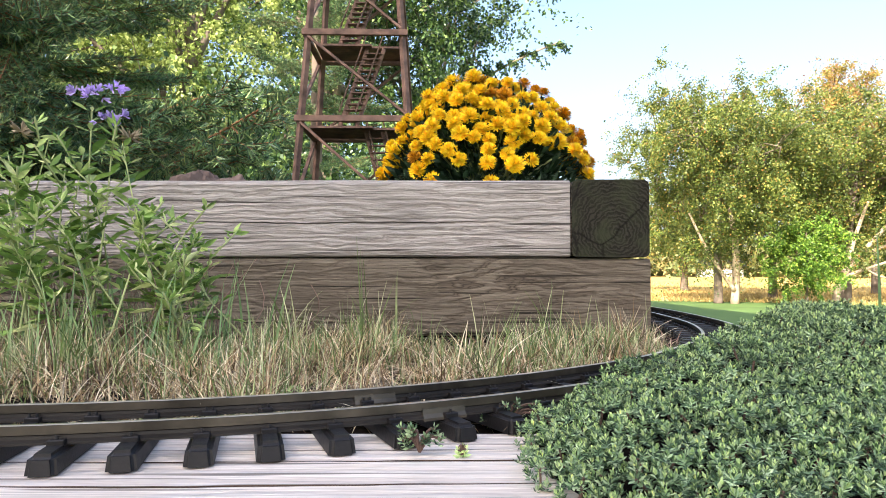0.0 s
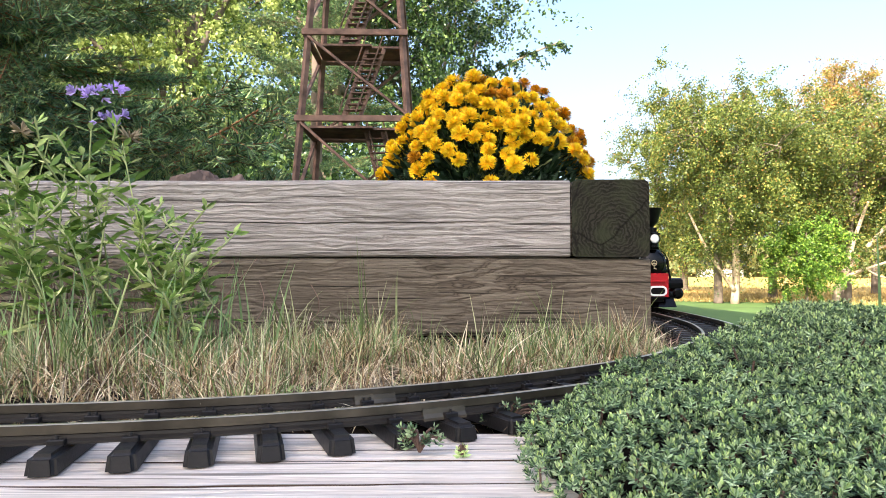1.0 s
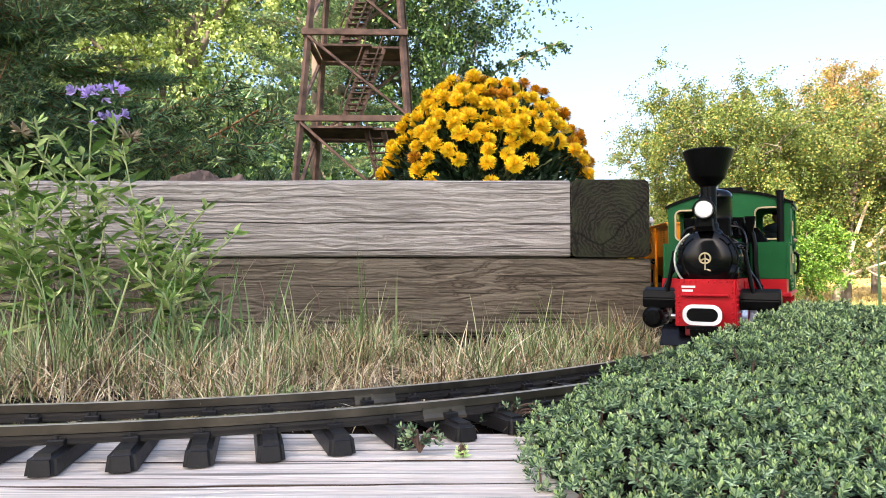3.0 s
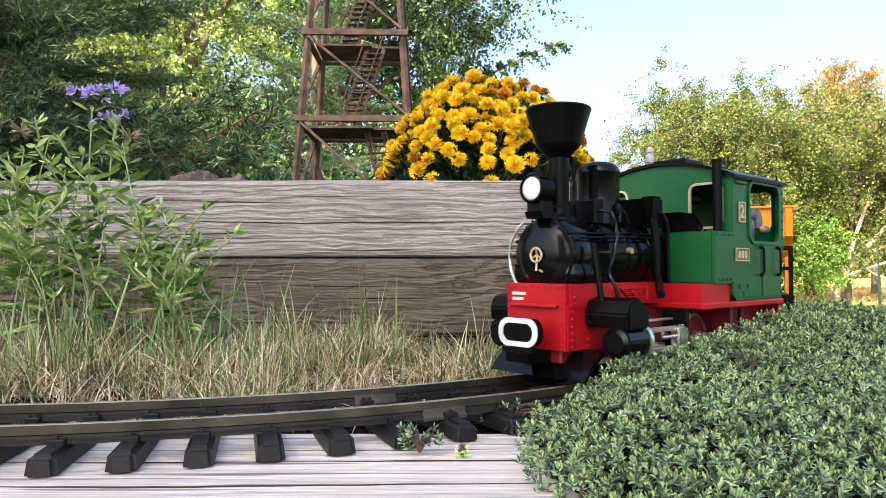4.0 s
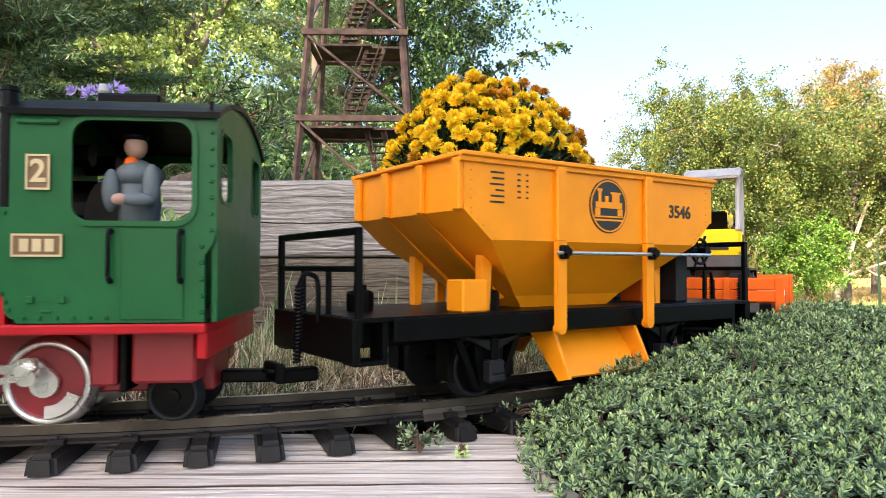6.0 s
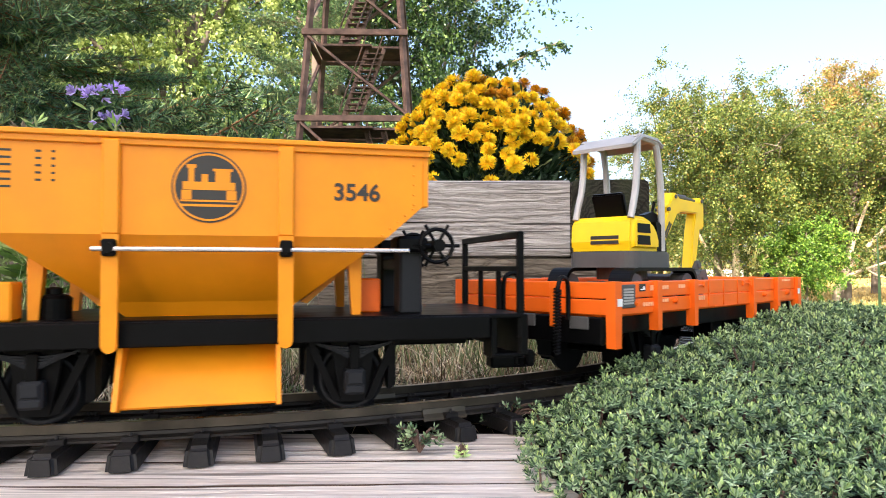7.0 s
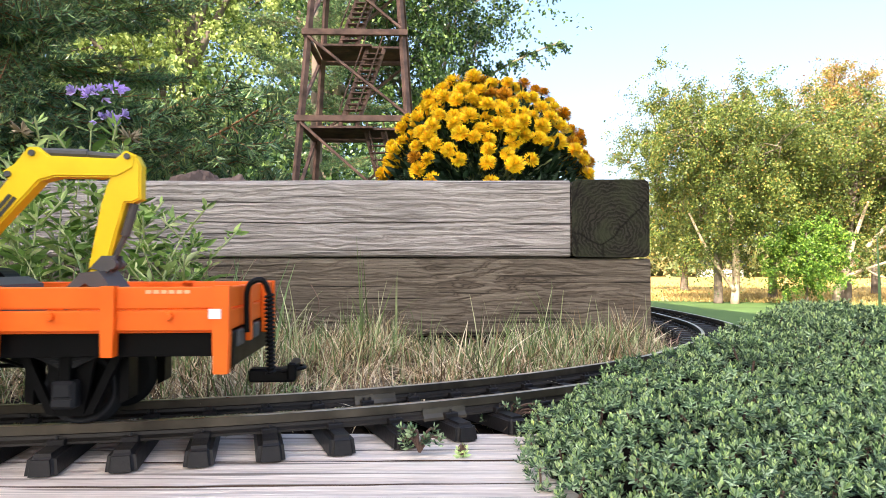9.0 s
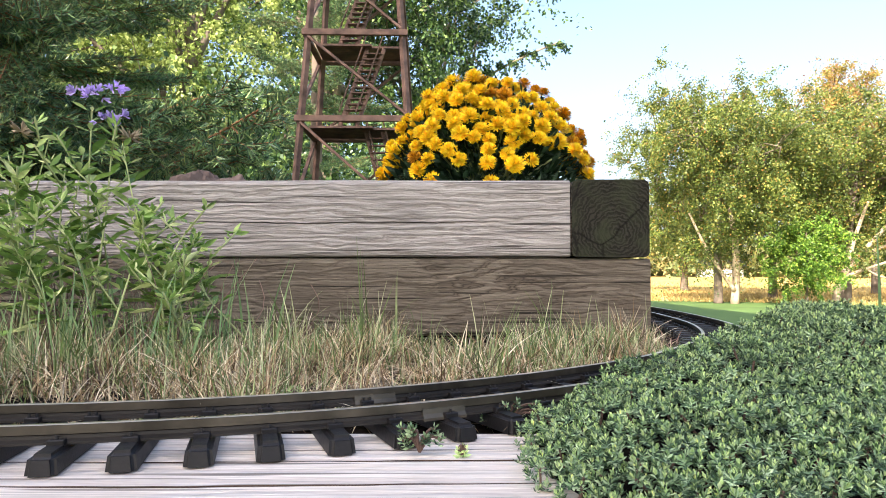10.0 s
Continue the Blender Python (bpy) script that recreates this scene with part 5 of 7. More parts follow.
        coupler(H, sg * 0.146, sg)
        axle_unit(H, sg * 0.0665)
    bm = bmesh.new()
    box(bm, 0.0735, 0.089, 0.03, 0.0445, 0.0458, 0.062, 0.0008)
    part("tool_box", bm, M_YELLOW, H, "small yellow box on the deck")
    bm = bmesh.new()
    box(bm, -0.082, -0.0695, 0.004, 0.022, 0.0458, 0.0625, 0.0008)
    part("tool_box", bm, M_ORANGE, H, "small orange box on the deck")
    bm = bmesh.new()
    for y in (-0.026, 0.026):
        box(bm, -0.1, -0.089, y - 0.007, y + 0.009, 0.0455, 0.0765, 0.0012)
    box(bm, -0.099, -0.09, -0.02, 0.02, 0.0665, 0.0725, 0.001)
    part("control_stand", bm, M_SLATE, H, "dark grey control stand")
    for y in (-0.026, 0.026):
        bm = bmesh.new()
        tube(bm, [(-0.106 + 0.008 * math.cos(a) - 0.0, y + 0.014, 0.0785 + 0.008 * math.sin(a)) for a in np.linspace(0, 2 * math.pi, 18)], 0.0011, 6)
        for a in range(0, 360, 60):
            c, s = math.cos(radians(a)), math.sin(radians(a))
            tube(bm, [(-0.106, y + 0.014, 0.0785), (-0.106 + 0.0115 * c, y + 0.014, 0.0785 + 0.0115 * s)], 0.0009, 5)
        cyl(bm, (-0.106, y, 0.0785), (-0.106, y + 0.02, 0.0785), 0.003, n=12)
        box(bm, -0.102, -0.0865, y - 0.004, y + 0.014, 0.0752, 0.083, 0.0015)
        part("handwheel", bm, M_BLACK, H, "black control handwheel")
    for sg in (-1, 1):
        text_mesh("3546", 0.0105, side_text(-0.0655, sg * 0.0547, 0.101, sg), "wagon_number", M_DARKPRINT, body)
        bm = bmesh.new()
        cyl(bm, (-0.003, sg * 0.0543, 0.1018), (-0.003, sg * 0.05495, 0.1018), 0.015, n=40)
        badge = part("badge", bm, M_DARKPRINT, body, "black round badge with yellow locomotive shape")
        bm = bmesh.new()
        ring_o = [(-0.003 + 0.0143 * math.cos(a), 0.1018 + 0.0143 * math.sin(a)) for a in np.linspace(0, 2 * math.pi, 40, endpoint=False)]
        ring_i = [(-0.003 + 0.0135 * math.cos(a), 0.1018 + 0.0135 * math.sin(a)) for a in np.linspace(0, 2 * math.pi, 40, endpoint=False)]
        holed_plate(bm, ring_o, [ring_i], sg * 0.0548, sg * 0.0552)
        for x0, x1, z0, z1 in ((-0.0105, 0.0105, -0.0012, 0.0022), (-0.0085, -0.0025, 0.0022, 0.0072), (-0.0095, -0.0015, 0.0068, 0.0079), (0.006, 0.0082, 0.0022, 0.009), (0.0052, 0.009, 0.008, 0.0095), (0.0005, 0.003, 0.0022, 0.0055), (-0.0115, 0.0115, -0.0082, -0.0072), (-0.0115, 0.0115, -0.0062, -0.0054), (-0.011, -0.007, -0.0052, -0.0014), (0.007, 0.011, -0.0052, -0.0014)):
            box(bm, -0.003 + x0, -0.003 + x1, sg * 0.0548, sg * 0.0552, 0.1018 + z0, 0.1018 + z1)
        part("badge_shape", bm, M_YELLOW, badge)
        bm = bmesh.new()
        for k in range(6):
            box(bm, 0.0712, 0.0712 + (0.0085, 0.0075, 0.009, 0.0055, 0.0085, 0.009)[k], sg * 0.0543, sg * 0.0547, 0.1145 - k * 0.0029 - 0.0005, 0.1145 - k * 0.0029 + 0.0004)
            if k < 5:
                box(bm, 0.0605, 0.0605 + 0.0022, sg * 0.0543, sg * 0.0547, 0.1145 - k * 0.0029 - 0.0005, 0.1145 - k * 0.0029 + 0.0004)
                box(bm, 0.0555, 0.0555 + 0.0014, sg * 0.0543, sg * 0.0547, 0.1145 - k * 0.0029 - 0.0005, 0.1145 - k * 0.0029 + 0.0004)
        part("data_lines", bm, M_DARKPRINT, body, "rows of tiny illegible lettering")
    return H


hopper = build_hopper()


def build_flat():
    F = empty("flat_wagon", "orange low-sided toy flat wagon carrying an excavator", "toy wagon")
    bm = bmesh.new()
    box(bm, -0.134, 0.134, -0.053, 0.053, 0.0415, 0.0448, 0.0005)
    part("floor", bm, M_ORANGE, F)
    bm = bmesh.new()
    for sg in (-1, 1):
        box(bm, -0.132, 0.132, sg * 0.0455, sg * 0.049, 0.0315, 0.0415, 0.0006)
        box(bm, -0.13, 0.13, sg * 0.014, sg * 0.018, 0.029, 0.0415, 0.0006)
        box(bm, -0.024, -0.008, sg * 0.03, sg * 0.044, 0.018, 0.0315, 0.001)
        x0, x1 = sorted((sg * 0.1325, sg * 0.1365))
        box(bm, x0, x1, -0.05, 0.05, 0.0265, 0.0415, 0.0008)
    for x in (-0.1, -0.03, 0.03, 0.1):
        box(bm, x - 0.002, x + 0.002, -0.048, 0.048, 0.0315, 0.0415, 0.0005)
    tube(bm, [(-0.04, 0.0, 0.022), (0.04, 0, 0.022)], 0.001, 6)
    for x in (-0.03, 0.034):
        tube(bm, [(x, -0.03, 0.031), (x, 0, 0.0215), (x, 0.03, 0.031)], 0.001, 6)
    parts_apart("underframe_beam", bm, M_BLACK, F)
    xs = [-0.136, -0.09, -0.045, 0.045, 0.09, 0.136]
    for sg in (-1, 1):
        for z0, z1 in ((0.0425, 0.0508), (0.0514, 0.0602)):
            bm = bmesh.new()
            box(bm, -0.136, 0.136, sg * 0.0528, sg * 0.0556, z0, z1, 0.0005)
            part("side_plank", bm, M_ORANGE, F)
        for x in xs:
            bm = bmesh.new()
            corner = abs(x) > 0.13
            w = 0.0032 if corner else 0.0026
            z0 = 0.0255 if corner else 0.0325
            xx = x * (0.983 if corner else 1)
            slab(bm, [(xx - w * 0.85, z0), (xx + w * 0.85, z0), (xx + w, z0 + 0.014), (xx + w, 0.0606), (xx - w, 0.0606), (xx - w, z0 + 0.014)], sg * 0.0528, sg * 0.0585)
            part("stake", bm, M_ORANGE, F)
        bm = bmesh.new()
        for xa, xb in zip(xs, xs[1:]):
            xm = (xa + xb) / 2
            if abs(xm) > 0.03:
                cyl(bm, (xm, sg * 0.0555, 0.0485), (xm, sg * 0.0578, 0.0485), 0.0019, 0.0016, 10)
                cyl(bm, (xm, sg * 0.0575, 0.0485), (xm, sg * 0.0582, 0.0485), 0.0009, n=8)
        for x in (-0.036, 0.036):
            box(bm, x - 0.0065, x + 0.0065, sg * 0.0556, sg * 0.0568, 0.0565, 0.0576, 0.0003)
            for dx in (-0.006, 0.006):
                box(bm, x + dx - 0.001, x + dx + 0.001, sg * 0.0556, sg * 0.0572, 0.0555, 0.059, 0.0003)
        box(bm, -0.015, 0.015, sg * 0.0556, sg * 0.0562, 0.0428, 0.0434)
        for x in (-0.022, 0.022, 0):
            box(bm, x - 0.0006, x + 0.0006, sg * 0.0556, sg * 0.0562, 0.0435, 0.06)
        parts_apart("side_fitting", bm, M_ORANGE, F)
        bm = bmesh.new()
        for x, z, w, h in ((0.098, 0.0475, 0.013, 0.0022), (0.094, 0.0565, 0.005, 0.003), (0.079, 0.0565, 0.008, 0.0022), (0.079, 0.049, 0.008, 0.0018), (0.059, 0.0568, 0.009, 0.0022), (0.034, 0.049, 0.012, 0.0026), (-0.112, 0.0582, 0.018, 0.0014)):
            n = max(3, int(w / 0.0026))
            for k in range(n):
                box(bm, x - w / 2 + w * k / n, x - w / 2 + w * (k + 0.72) / n, sg * 0.0556, sg * 0.0559, z - h / 2, z + h / 2)
        tagged(part("side_lettering", bm, M_PALEPRINT, F), "pale illegible lettering bars", kind="stuff")
        bm = bmesh.new()
        box(bm, 0.1135, 0.1285, sg * 0.0556, sg * 0.0568, 0.0462, 0.0588, 0.0004)
        pl = part("data_panel", bm, M_GREY, F, "grey framed data panel")
        bm = bmesh.new()
        for k in range(6):
            box(bm, 0.116, 0.126, sg * 0.0568, sg * 0.0571, 0.0482 + k * 0.0015, 0.0492 + k * 0.0015)
        part("data_lines", bm, M_SILVER, pl)
        bm = bmesh.new()
        box(bm, 0.1015, 0.108, sg * 0.0556, sg * 0.056, 0.0548, 0.0588)
        bl = part("tare_panel", bm, M_DARKPRINT, F, "small black panel with white mark")
        bm = bmesh.new()
        box(bm, 0.1025, 0.1045, sg * 0.056, sg * 0.0562, 0.0555, 0.0575)
        box(bm, 0.1045, 0.1072, sg * 0.056, sg * 0.0562, 0.0555, 0.0562)
        part("panel_mark", bm, M_WHITE, bl)
        for x in (-0.1315, 0.1325):
            bm = bmesh.new()
            box(bm, x - 0.0024, x + 0.0024, sg * 0.0585, sg * 0.0588, 0.0475, 0.0515)
            part("reflector", bm, M_WHITE, F, "small white square mark")
        for z0, z1 in ((0.0425, 0.0508), (0.0514, 0.0602)):
            bm = bmesh.new()
            x0, x1 = sorted((sg * 0.1332, sg * 0.136))
            box(bm, x0, x1, -0.0528, 0.0528, z0, z1, 0.0005)
            part("end_plank", bm, M_ORANGE, F)
        for y in (-0.02, 0.02):
            bm = bmesh.new()
            x0, x1 = sorted((sg * 0.136, sg * 0.1388))
            box(bm, x0, x1, y - 0.0026, y + 0.0026, 0.035, 0.0604, 0.0005)
            part("stake", bm, M_ORANGE, F)
        bm = bmesh.new()
        for y in (-0.036, 0.0, 0.036):
            x0, x1 = sorted((sg * 0.136, sg * 0.1375))
            box(bm, x0, x1, y - 0.006, y + 0.006, 0.0345, 0.0415, 0.0005)
        parts_apart("end_step", bm, M_GREY, F)
        coil_hose(F, sg * 0.1385, 0.03, sg, 0.0435)
        coupler(F, sg * 0.134, sg)
        axle_unit(F, sg * 0.067, 0.0155, "flat")
    return F


flat = build_flat()


def build_excavator():
    """Mini excavator chained on the wagon; the boom points backwards along the train."""
    E = empty("mini_excavator", "yellow and grey toy mini excavator standing on the flat wagon", "toy excavator")
    for sg in (-1, 1):
        bm = bmesh.new()
        holed_plate(bm, rounded(-0.0145, 0.0765, 0.0452, 0.068, 0.0108, 8), [rounded(-0.0122, 0.0742, 0.0475, 0.0657, 0.0088, 8)], sg * 0.016, sg * 0.031)
        tr = part("crawler_track", bm, M_BLACK, E, "black rubber crawler track")
        for x, rr in ((-0.003, 0.0085), (0.014, 0.0055), (0.031, 0.0055), (0.048, 0.0055), (0.065, 0.0085)):
            bm = bmesh.new()
            cyl(bm, (x, sg * 0.019, 0.0472 + rr), (x, sg * 0.029, 0.0472 + rr), rr, n=18)
            cyl(bm, (x, sg * 0.029, 0.0472 + rr), (x, sg * 0.0305, 0.0472 + rr), rr * 0.5, n=12)
            part("roller", bm, M_GREY, tr)
    bm = bmesh.new()
    slab(bm, [(-0.026, 0.046), (-0.015, 0.046), (-0.013, 0.0615), (-0.0165, 0.0635), (-0.024, 0.06)], -0.03, 0.03)
    part("dozer_blade", bm, M_GREY, E, "grey dozer blade")
    bm = bmesh.new()
    cyl(bm, (0.034, 0, 0.06), (0.034, 0, 0.069), 0.017, n=28)
    slab(bm, rounded(0.009, 0.063, -0.026, 0.026, 0.01, 5), 0.068, 0.0785, "z")
    bmesh.ops.bevel(bm, geom=[e for e in bm.edges if e.calc_length() < 0.06 and abs(e.verts[0].co.z - e.verts[1].co.z) < 1e-5 and e.verts[0].co.z > 0.07], offset=0.001, segments=2, affect="EDGES")
    part("turntable", bm, M_GREY, E, "dark grey slewing base")
    bm = bmesh.new()
    prof = [(0.0255, 0.0788), (0.0595, 0.0788), (0.0607, 0.085), (0.0595, 0.098), (0.0555, 0.1015), (0.043, 0.1012), (0.034, 0.0985), (0.028, 0.0925), (0.0255, 0.086)]
    slab(bm, prof, -0.0245, 0.0245)
    bmesh.ops.bevel(bm, geom=[e for e in bm.edges if abs(e.verts[0].co.y - e.verts[1].co.y) < 1e-6], offset=0.0028, segments=3, affect="EDGES")
    hood = part("engine_hood", bm, M_LEMON, E, "lemon yellow rounded engine hood")
    for sg in (-1, 1):
        for z0, z1 in ((0.0905, 0.0965), (0.0828, 0.0888)):
            bm = bmesh.new()
            slab(bm, [(0.039, z0), (0.055, z0), (0.055, z1), (0.04, z1)], sg * 0.0238, sg * 0.0249)
            part("vent", bm, M_BLACK, hood, "black vent opening")
    bm = bmesh.new()
    for k in (0, 1):
        box(bm, 0.0598, 0.061, -0.007, 0.014, 0.0865 - k * 0.0032, 0.0888 - k * 0.0032)
    part("lettering", bm, M_DARKPRINT, hood, "dark illegible lettering bars")
    bm = bmesh.new()
    slab(bm, [(0.0125, 0.0788), (0.0255, 0.0788), (0.0255, 0.094), (0.027, 0.0985), (0.022, 0.0985), (0.015, 0.093)], -0.022, 0.022)
    part("floor_panel", bm, M_BLACK, E)
    bm = bmesh.new()
    slab(bm, [(0.03, 0.1), (0.047, 0.1), (0.0535, 0.117), (0.049, 0.118), (0.0445, 0.1045), (0.031, 0.1045)], -0.012, 0.012)
    bmesh.ops.bevel(bm, geom=bm.edges[:], offset=0.0012, segments=2, affect="EDGES")
    part("seat", bm, M_BLACK, E, "black operator's seat")
    for y in (-0.016, 0.016):
        bm = bmesh.new()
        slab(bm, [(0.018, 0.0975), (0.036, 0.0985), (0.036, 0.103), (0.024, 0.106), (0.018, 0.104)], y - 0.0025, y + 0.0025)
        tube(bm, [(0.022, y, 0.104), (0.018, y, 0.113)], 0.0011, 6)
        part("control_lever", bm, M_BLACK, E)
    for sg in (-1, 1):
        bm = bmesh.new()
        tube(bm, spline([(0.0575, sg * 0.021, 0.1), (0.0545, sg * 0.0212, 0.109), (0.05, sg * 0.0208, 0.124), (0.0475, sg * 0.0205, 0.1515), (0.0455, sg * 0.0205, 0.1538), (0.027, sg * 0.0205, 0.1525), (0.0235, sg * 0.0205, 0.15), (0.0185, sg * 0.021, 0.125), (0.0175, sg * 0.021, 0.079)], 6), 0.0023, 8)
        part("canopy_post", bm, M_SILVER, E, "light grey tubular canopy post")
    bm = bmesh.new()
    slab(bm, [(0.0175, 0.1515), (0.025, 0.1552), (0.045, 0.1558), (0.0585, 0.148), (0.058, 0.1455), (0.044, 0.1528), (0.025, 0.1522), (0.018, 0.149)], -0.0235, 0.0235)
    bmesh.ops.bevel(bm, geom=[e for e in bm.edges if abs(e.verts[0].co.y - e.verts[1].co.y) < 1e-6], offset=0.0008, segments=2, affect="EDGES")
    part("canopy", bm, M_SILVER, E, "light grey canopy roof")
    bm = bmesh.new()
    o = [(0.008, 0.072), (0.0095, 0.0835), (0.006, 0.0845), (0.003, 0.079), (-0.0015, 0.0795), (-0.0235, 0.109), (-0.0215, 0.113), (-0.0265, 0.1165), (-0.0325, 0.1245), (-0.037, 0.1245), (-0.042, 0.1205), (-0.072, 0.1195), (-0.0765, 0.1235), (-0.081, 0.1215), (-0.0805, 0.115), (-0.073, 0.1105), (-0.045, 0.1105), (-0.038, 0.1085), (-0.006, 0.0715), (0.0, 0.069)]
    slab(bm, o, -0.0048, 0.0048)
    bmesh.ops.bevel(bm, geom=[e for e in bm.edges if abs(e.verts[0].co.y - e.verts[1].co.y) < 1e-6], offset=0.0009, segments=2, affect="EDGES")
    boom = part("boom", bm, M_LEMON, E, "bent yellow boom")
    for x, z in ((-0.0345, 0.1215), (-0.0775, 0.1205), (0.0065, 0.0812), (-0.024, 0.1115)):
        bm = bmesh.new()
        cyl(bm, (x, -0.0058, z), (x, 0.0058, z), 0.0015, n=10)
        part("pin", bm, M_GREY, boom)
    bm = bmesh.new()
    for k in (0, 1):
        m = Matrix.Translation((-0.021 - 0.0022 * k, 0.0048, 0.0965 - 0.0012 * k)) @ Matrix.Rotation(radians(52), 4, "Y")
        box(bm, -0.0068, 0.0068, -0.0001, 0.0003, -0.0009, 0.0009, 0, m)
    part("lettering", bm, M_DARKPRINT, boom, "dark illegible lettering bars")
    bm = bmesh.new()
    slab(bm, [(-0.0725, 0.1195), (-0.0815, 0.1205), (-0.0835, 0.1165), (-0.0835, 0.1005), (-0.0795, 0.0985), (-0.0765, 0.0985), (-0.0675, 0.0645), (-0.0595, 0.0645), (-0.0655, 0.0985), (-0.068, 0.107)], -0.004, 0.004)
    bmesh.ops.bevel(bm, geom=[e for e in bm.edges if abs(e.verts[0].co.y - e.verts[1].co.y) < 1e-6], offset=0.0009, segments=2, affect="EDGES")
    part("dipper_arm", bm, M_LEMON, E)
    bm = bmesh.new()
    tube(bm, [(-0.034, 0, 0.1225), (-0.058, 0, 0.1222)], 0.0024, 10)
    tube(bm, [(-0.056, 0, 0.1222), (-0.077, 0, 0.1205)], 0.0016, 8)
    tube(bm, [(-0.0795, 0, 0.0985), (-0.0752, 0, 0.083)], 0.0022, 10)
    tube(bm, [(-0.0752, 0, 0.083), (-0.0705, 0, 0.0725)], 0.0014, 8)
    tube(bm, [(0.0035, 0, 0.0815), (-0.0115, 0, 0.0955)], 0.0025, 10)
    tube(bm, [(-0.0115, 0, 0.0955), (-0.0235, 0, 0.1105)], 0.0016, 8)
    part("hydraulic_ram", bm, M_GREY, E, "grey hydraulic rams")
    bm = bmesh.new()
    for y in (-0.0042, 0.0042):
        slab(bm, [(-0.0625 + 0.003 * math.cos(a), 0.0645 + 0.003 * math.sin(a)) for a in np.linspace(0.5, 3.6, 8)] + [(-0.073, 0.0685), (-0.0725, 0.0735), (-0.0665, 0.0735)], y - 0.0012, y + 0.0012)
        cyl(bm, (-0.0712, y - 0.002, 0.0695), (-0.0712, y + 0.002, 0.0695), 0.0024, n=10)
    part("bucket_link", bm, M_GREY, E)
    bm = bmesh.new()
    prof = [(-0.0735, 0.0585), (-0.068, 0.0665), (-0.06, 0.0655), (-0.053, 0.058), (-0.051, 0.05), (-0.0535, 0.0485), (-0.056, 0.056), (-0.062, 0.0608), (-0.068, 0.057)]
    slab(bm, prof, -0.012, 0.012)
    part("bucket", bm, M_GREY, E)
    return E


excavator = build_excavator()

# ---------------------------------------------------------------- many small pieces at once
def scatter(name, tv, tf, mats, material, parent=None, smooth=False):
    """One mesh from many placed copies of a small template (vertices, faces); mats: N x 3 x 4."""
    tv, mats = np.array(tv, float), np.array(mats, float)
    n, k = len(mats), len(tv)
    co = np.einsum("nij,kj->nki", mats[:, :, :3], tv) + mats[:, None, :, 3]
    me = bpy.data.meshes.new(name)
    me.vertices.add(n * k)
    me.vertices.foreach_set("co", co.astype(np.float32).ravel())
    loops = np.concatenate([np.array(f) for f in tf])
    tot = np.array([len(f) for f in tf])
    allv = (loops[None, :] + (np.arange(n) * k)[:, None]).ravel()
    me.loops.add(len(allv))
    me.loops.foreach_set("vertex_index", allv.astype(np.int32))
    tots = np.tile(tot, n)
    me.polygons.add(len(tots))
    me.polygons.foreach_set("loop_start", (np.cumsum(tots) - tots).astype(np.int32))
    me.polygons.foreach_set("loop_total", tots.astype(np.int32))
    if smooth:
        me.polygons.foreach_set("use_smooth", np.ones(len(tots), bool))
    me.update(calc_edges=True)
    me.validate()
    me.materials.append(material)
    ob = new(name, me)
    ob.parent = parent
    return ob


def mat34(p, d, roll, size, wide=1.0):
    """Placement that turns +z to d, with a roll and a size."""
    m = rot_to(d, roll)
    s = np.array(m) * size
    s[:, 0] *= wide
    return np.concatenate([s, np.array(p, float).reshape(3, 1)], axis=1)


# leaf templates: the base at the origin, the tip along +z, folded along the midrib
LEAF = ([(0, 0, 0), (0.3, 0.1, 0.45), (0, -0.02, 0.5), (-0.3, 0.1, 0.45), (0, 0.06, 1.0)], [(0, 1, 4, 2), (0, 2, 4, 3)])
BLUNT = ([(0.05, 0, 0), (-0.05, 0, 0), (-0.11, -0.03, 0.75), (-0.06, 0.05, 1.0), (0.06, 0.05, 1.0), (0.11, -0.03, 0.75)], [(0, 5, 2, 1), (2, 5, 4, 3)])
HERB_LEAF = ([(0, 0, 0), (0.16, 0.03, 0.2), (0.27, 0.08, 0.42), (0.2, 0.06, 0.68), (0, -0.02, 1.0), (-0.2, 0.06, 0.68), (-0.27, 0.08, 0.42), (-0.16, 0.03, 0.2), (0, -0.03, 0.3), (0, -0.05, 0.65)],
             [(0, 1, 8), (1, 2, 9, 8), (2, 3, 9), (3, 4, 9), (0, 8, 7), (8, 9, 6, 7), (9, 5, 6), (9, 4, 5)])
NEEDLE = ([(0.05, 0, 0), (-0.05, 0, 0), (0, 0.03, 1)], [(0, 1, 2)])


SEDUM_LEAF = ([(0, 0, 0), (0.2, 0.1, 0.6), (0, 0.1, 1.0), (-0.2, 0.1, 0.6), (0, -0.06, 0.55)], [(0, 1, 4), (1, 2, 4), (2, 3, 4), (3, 0, 4)])
QUAD_LEAF = ([(0, 0, 0), (0.32, 0.09, 0.45), (0, 0.03, 1.0), (-0.32, 0.09, 0.5)], [(0, 1, 2, 3)])


def leaf_mats(rng, pos, dirs, size, wide=1.0):
    """Placements for many leaves at once: tips along dirs, random roll, sizes given."""
    d = dirs / np.linalg.norm(dirs, axis=1)[:, None]
    u = np.cross(d, rng.normal(size=d.shape))
    u /= np.linalg.norm(u, axis=1)[:, None]
    w = np.cross(d, u)
    m = np.stack([u * wide, w, d], axis=2) * size[:, None, None]
    return np.concatenate([m, pos[:, :, None]], axis=2)


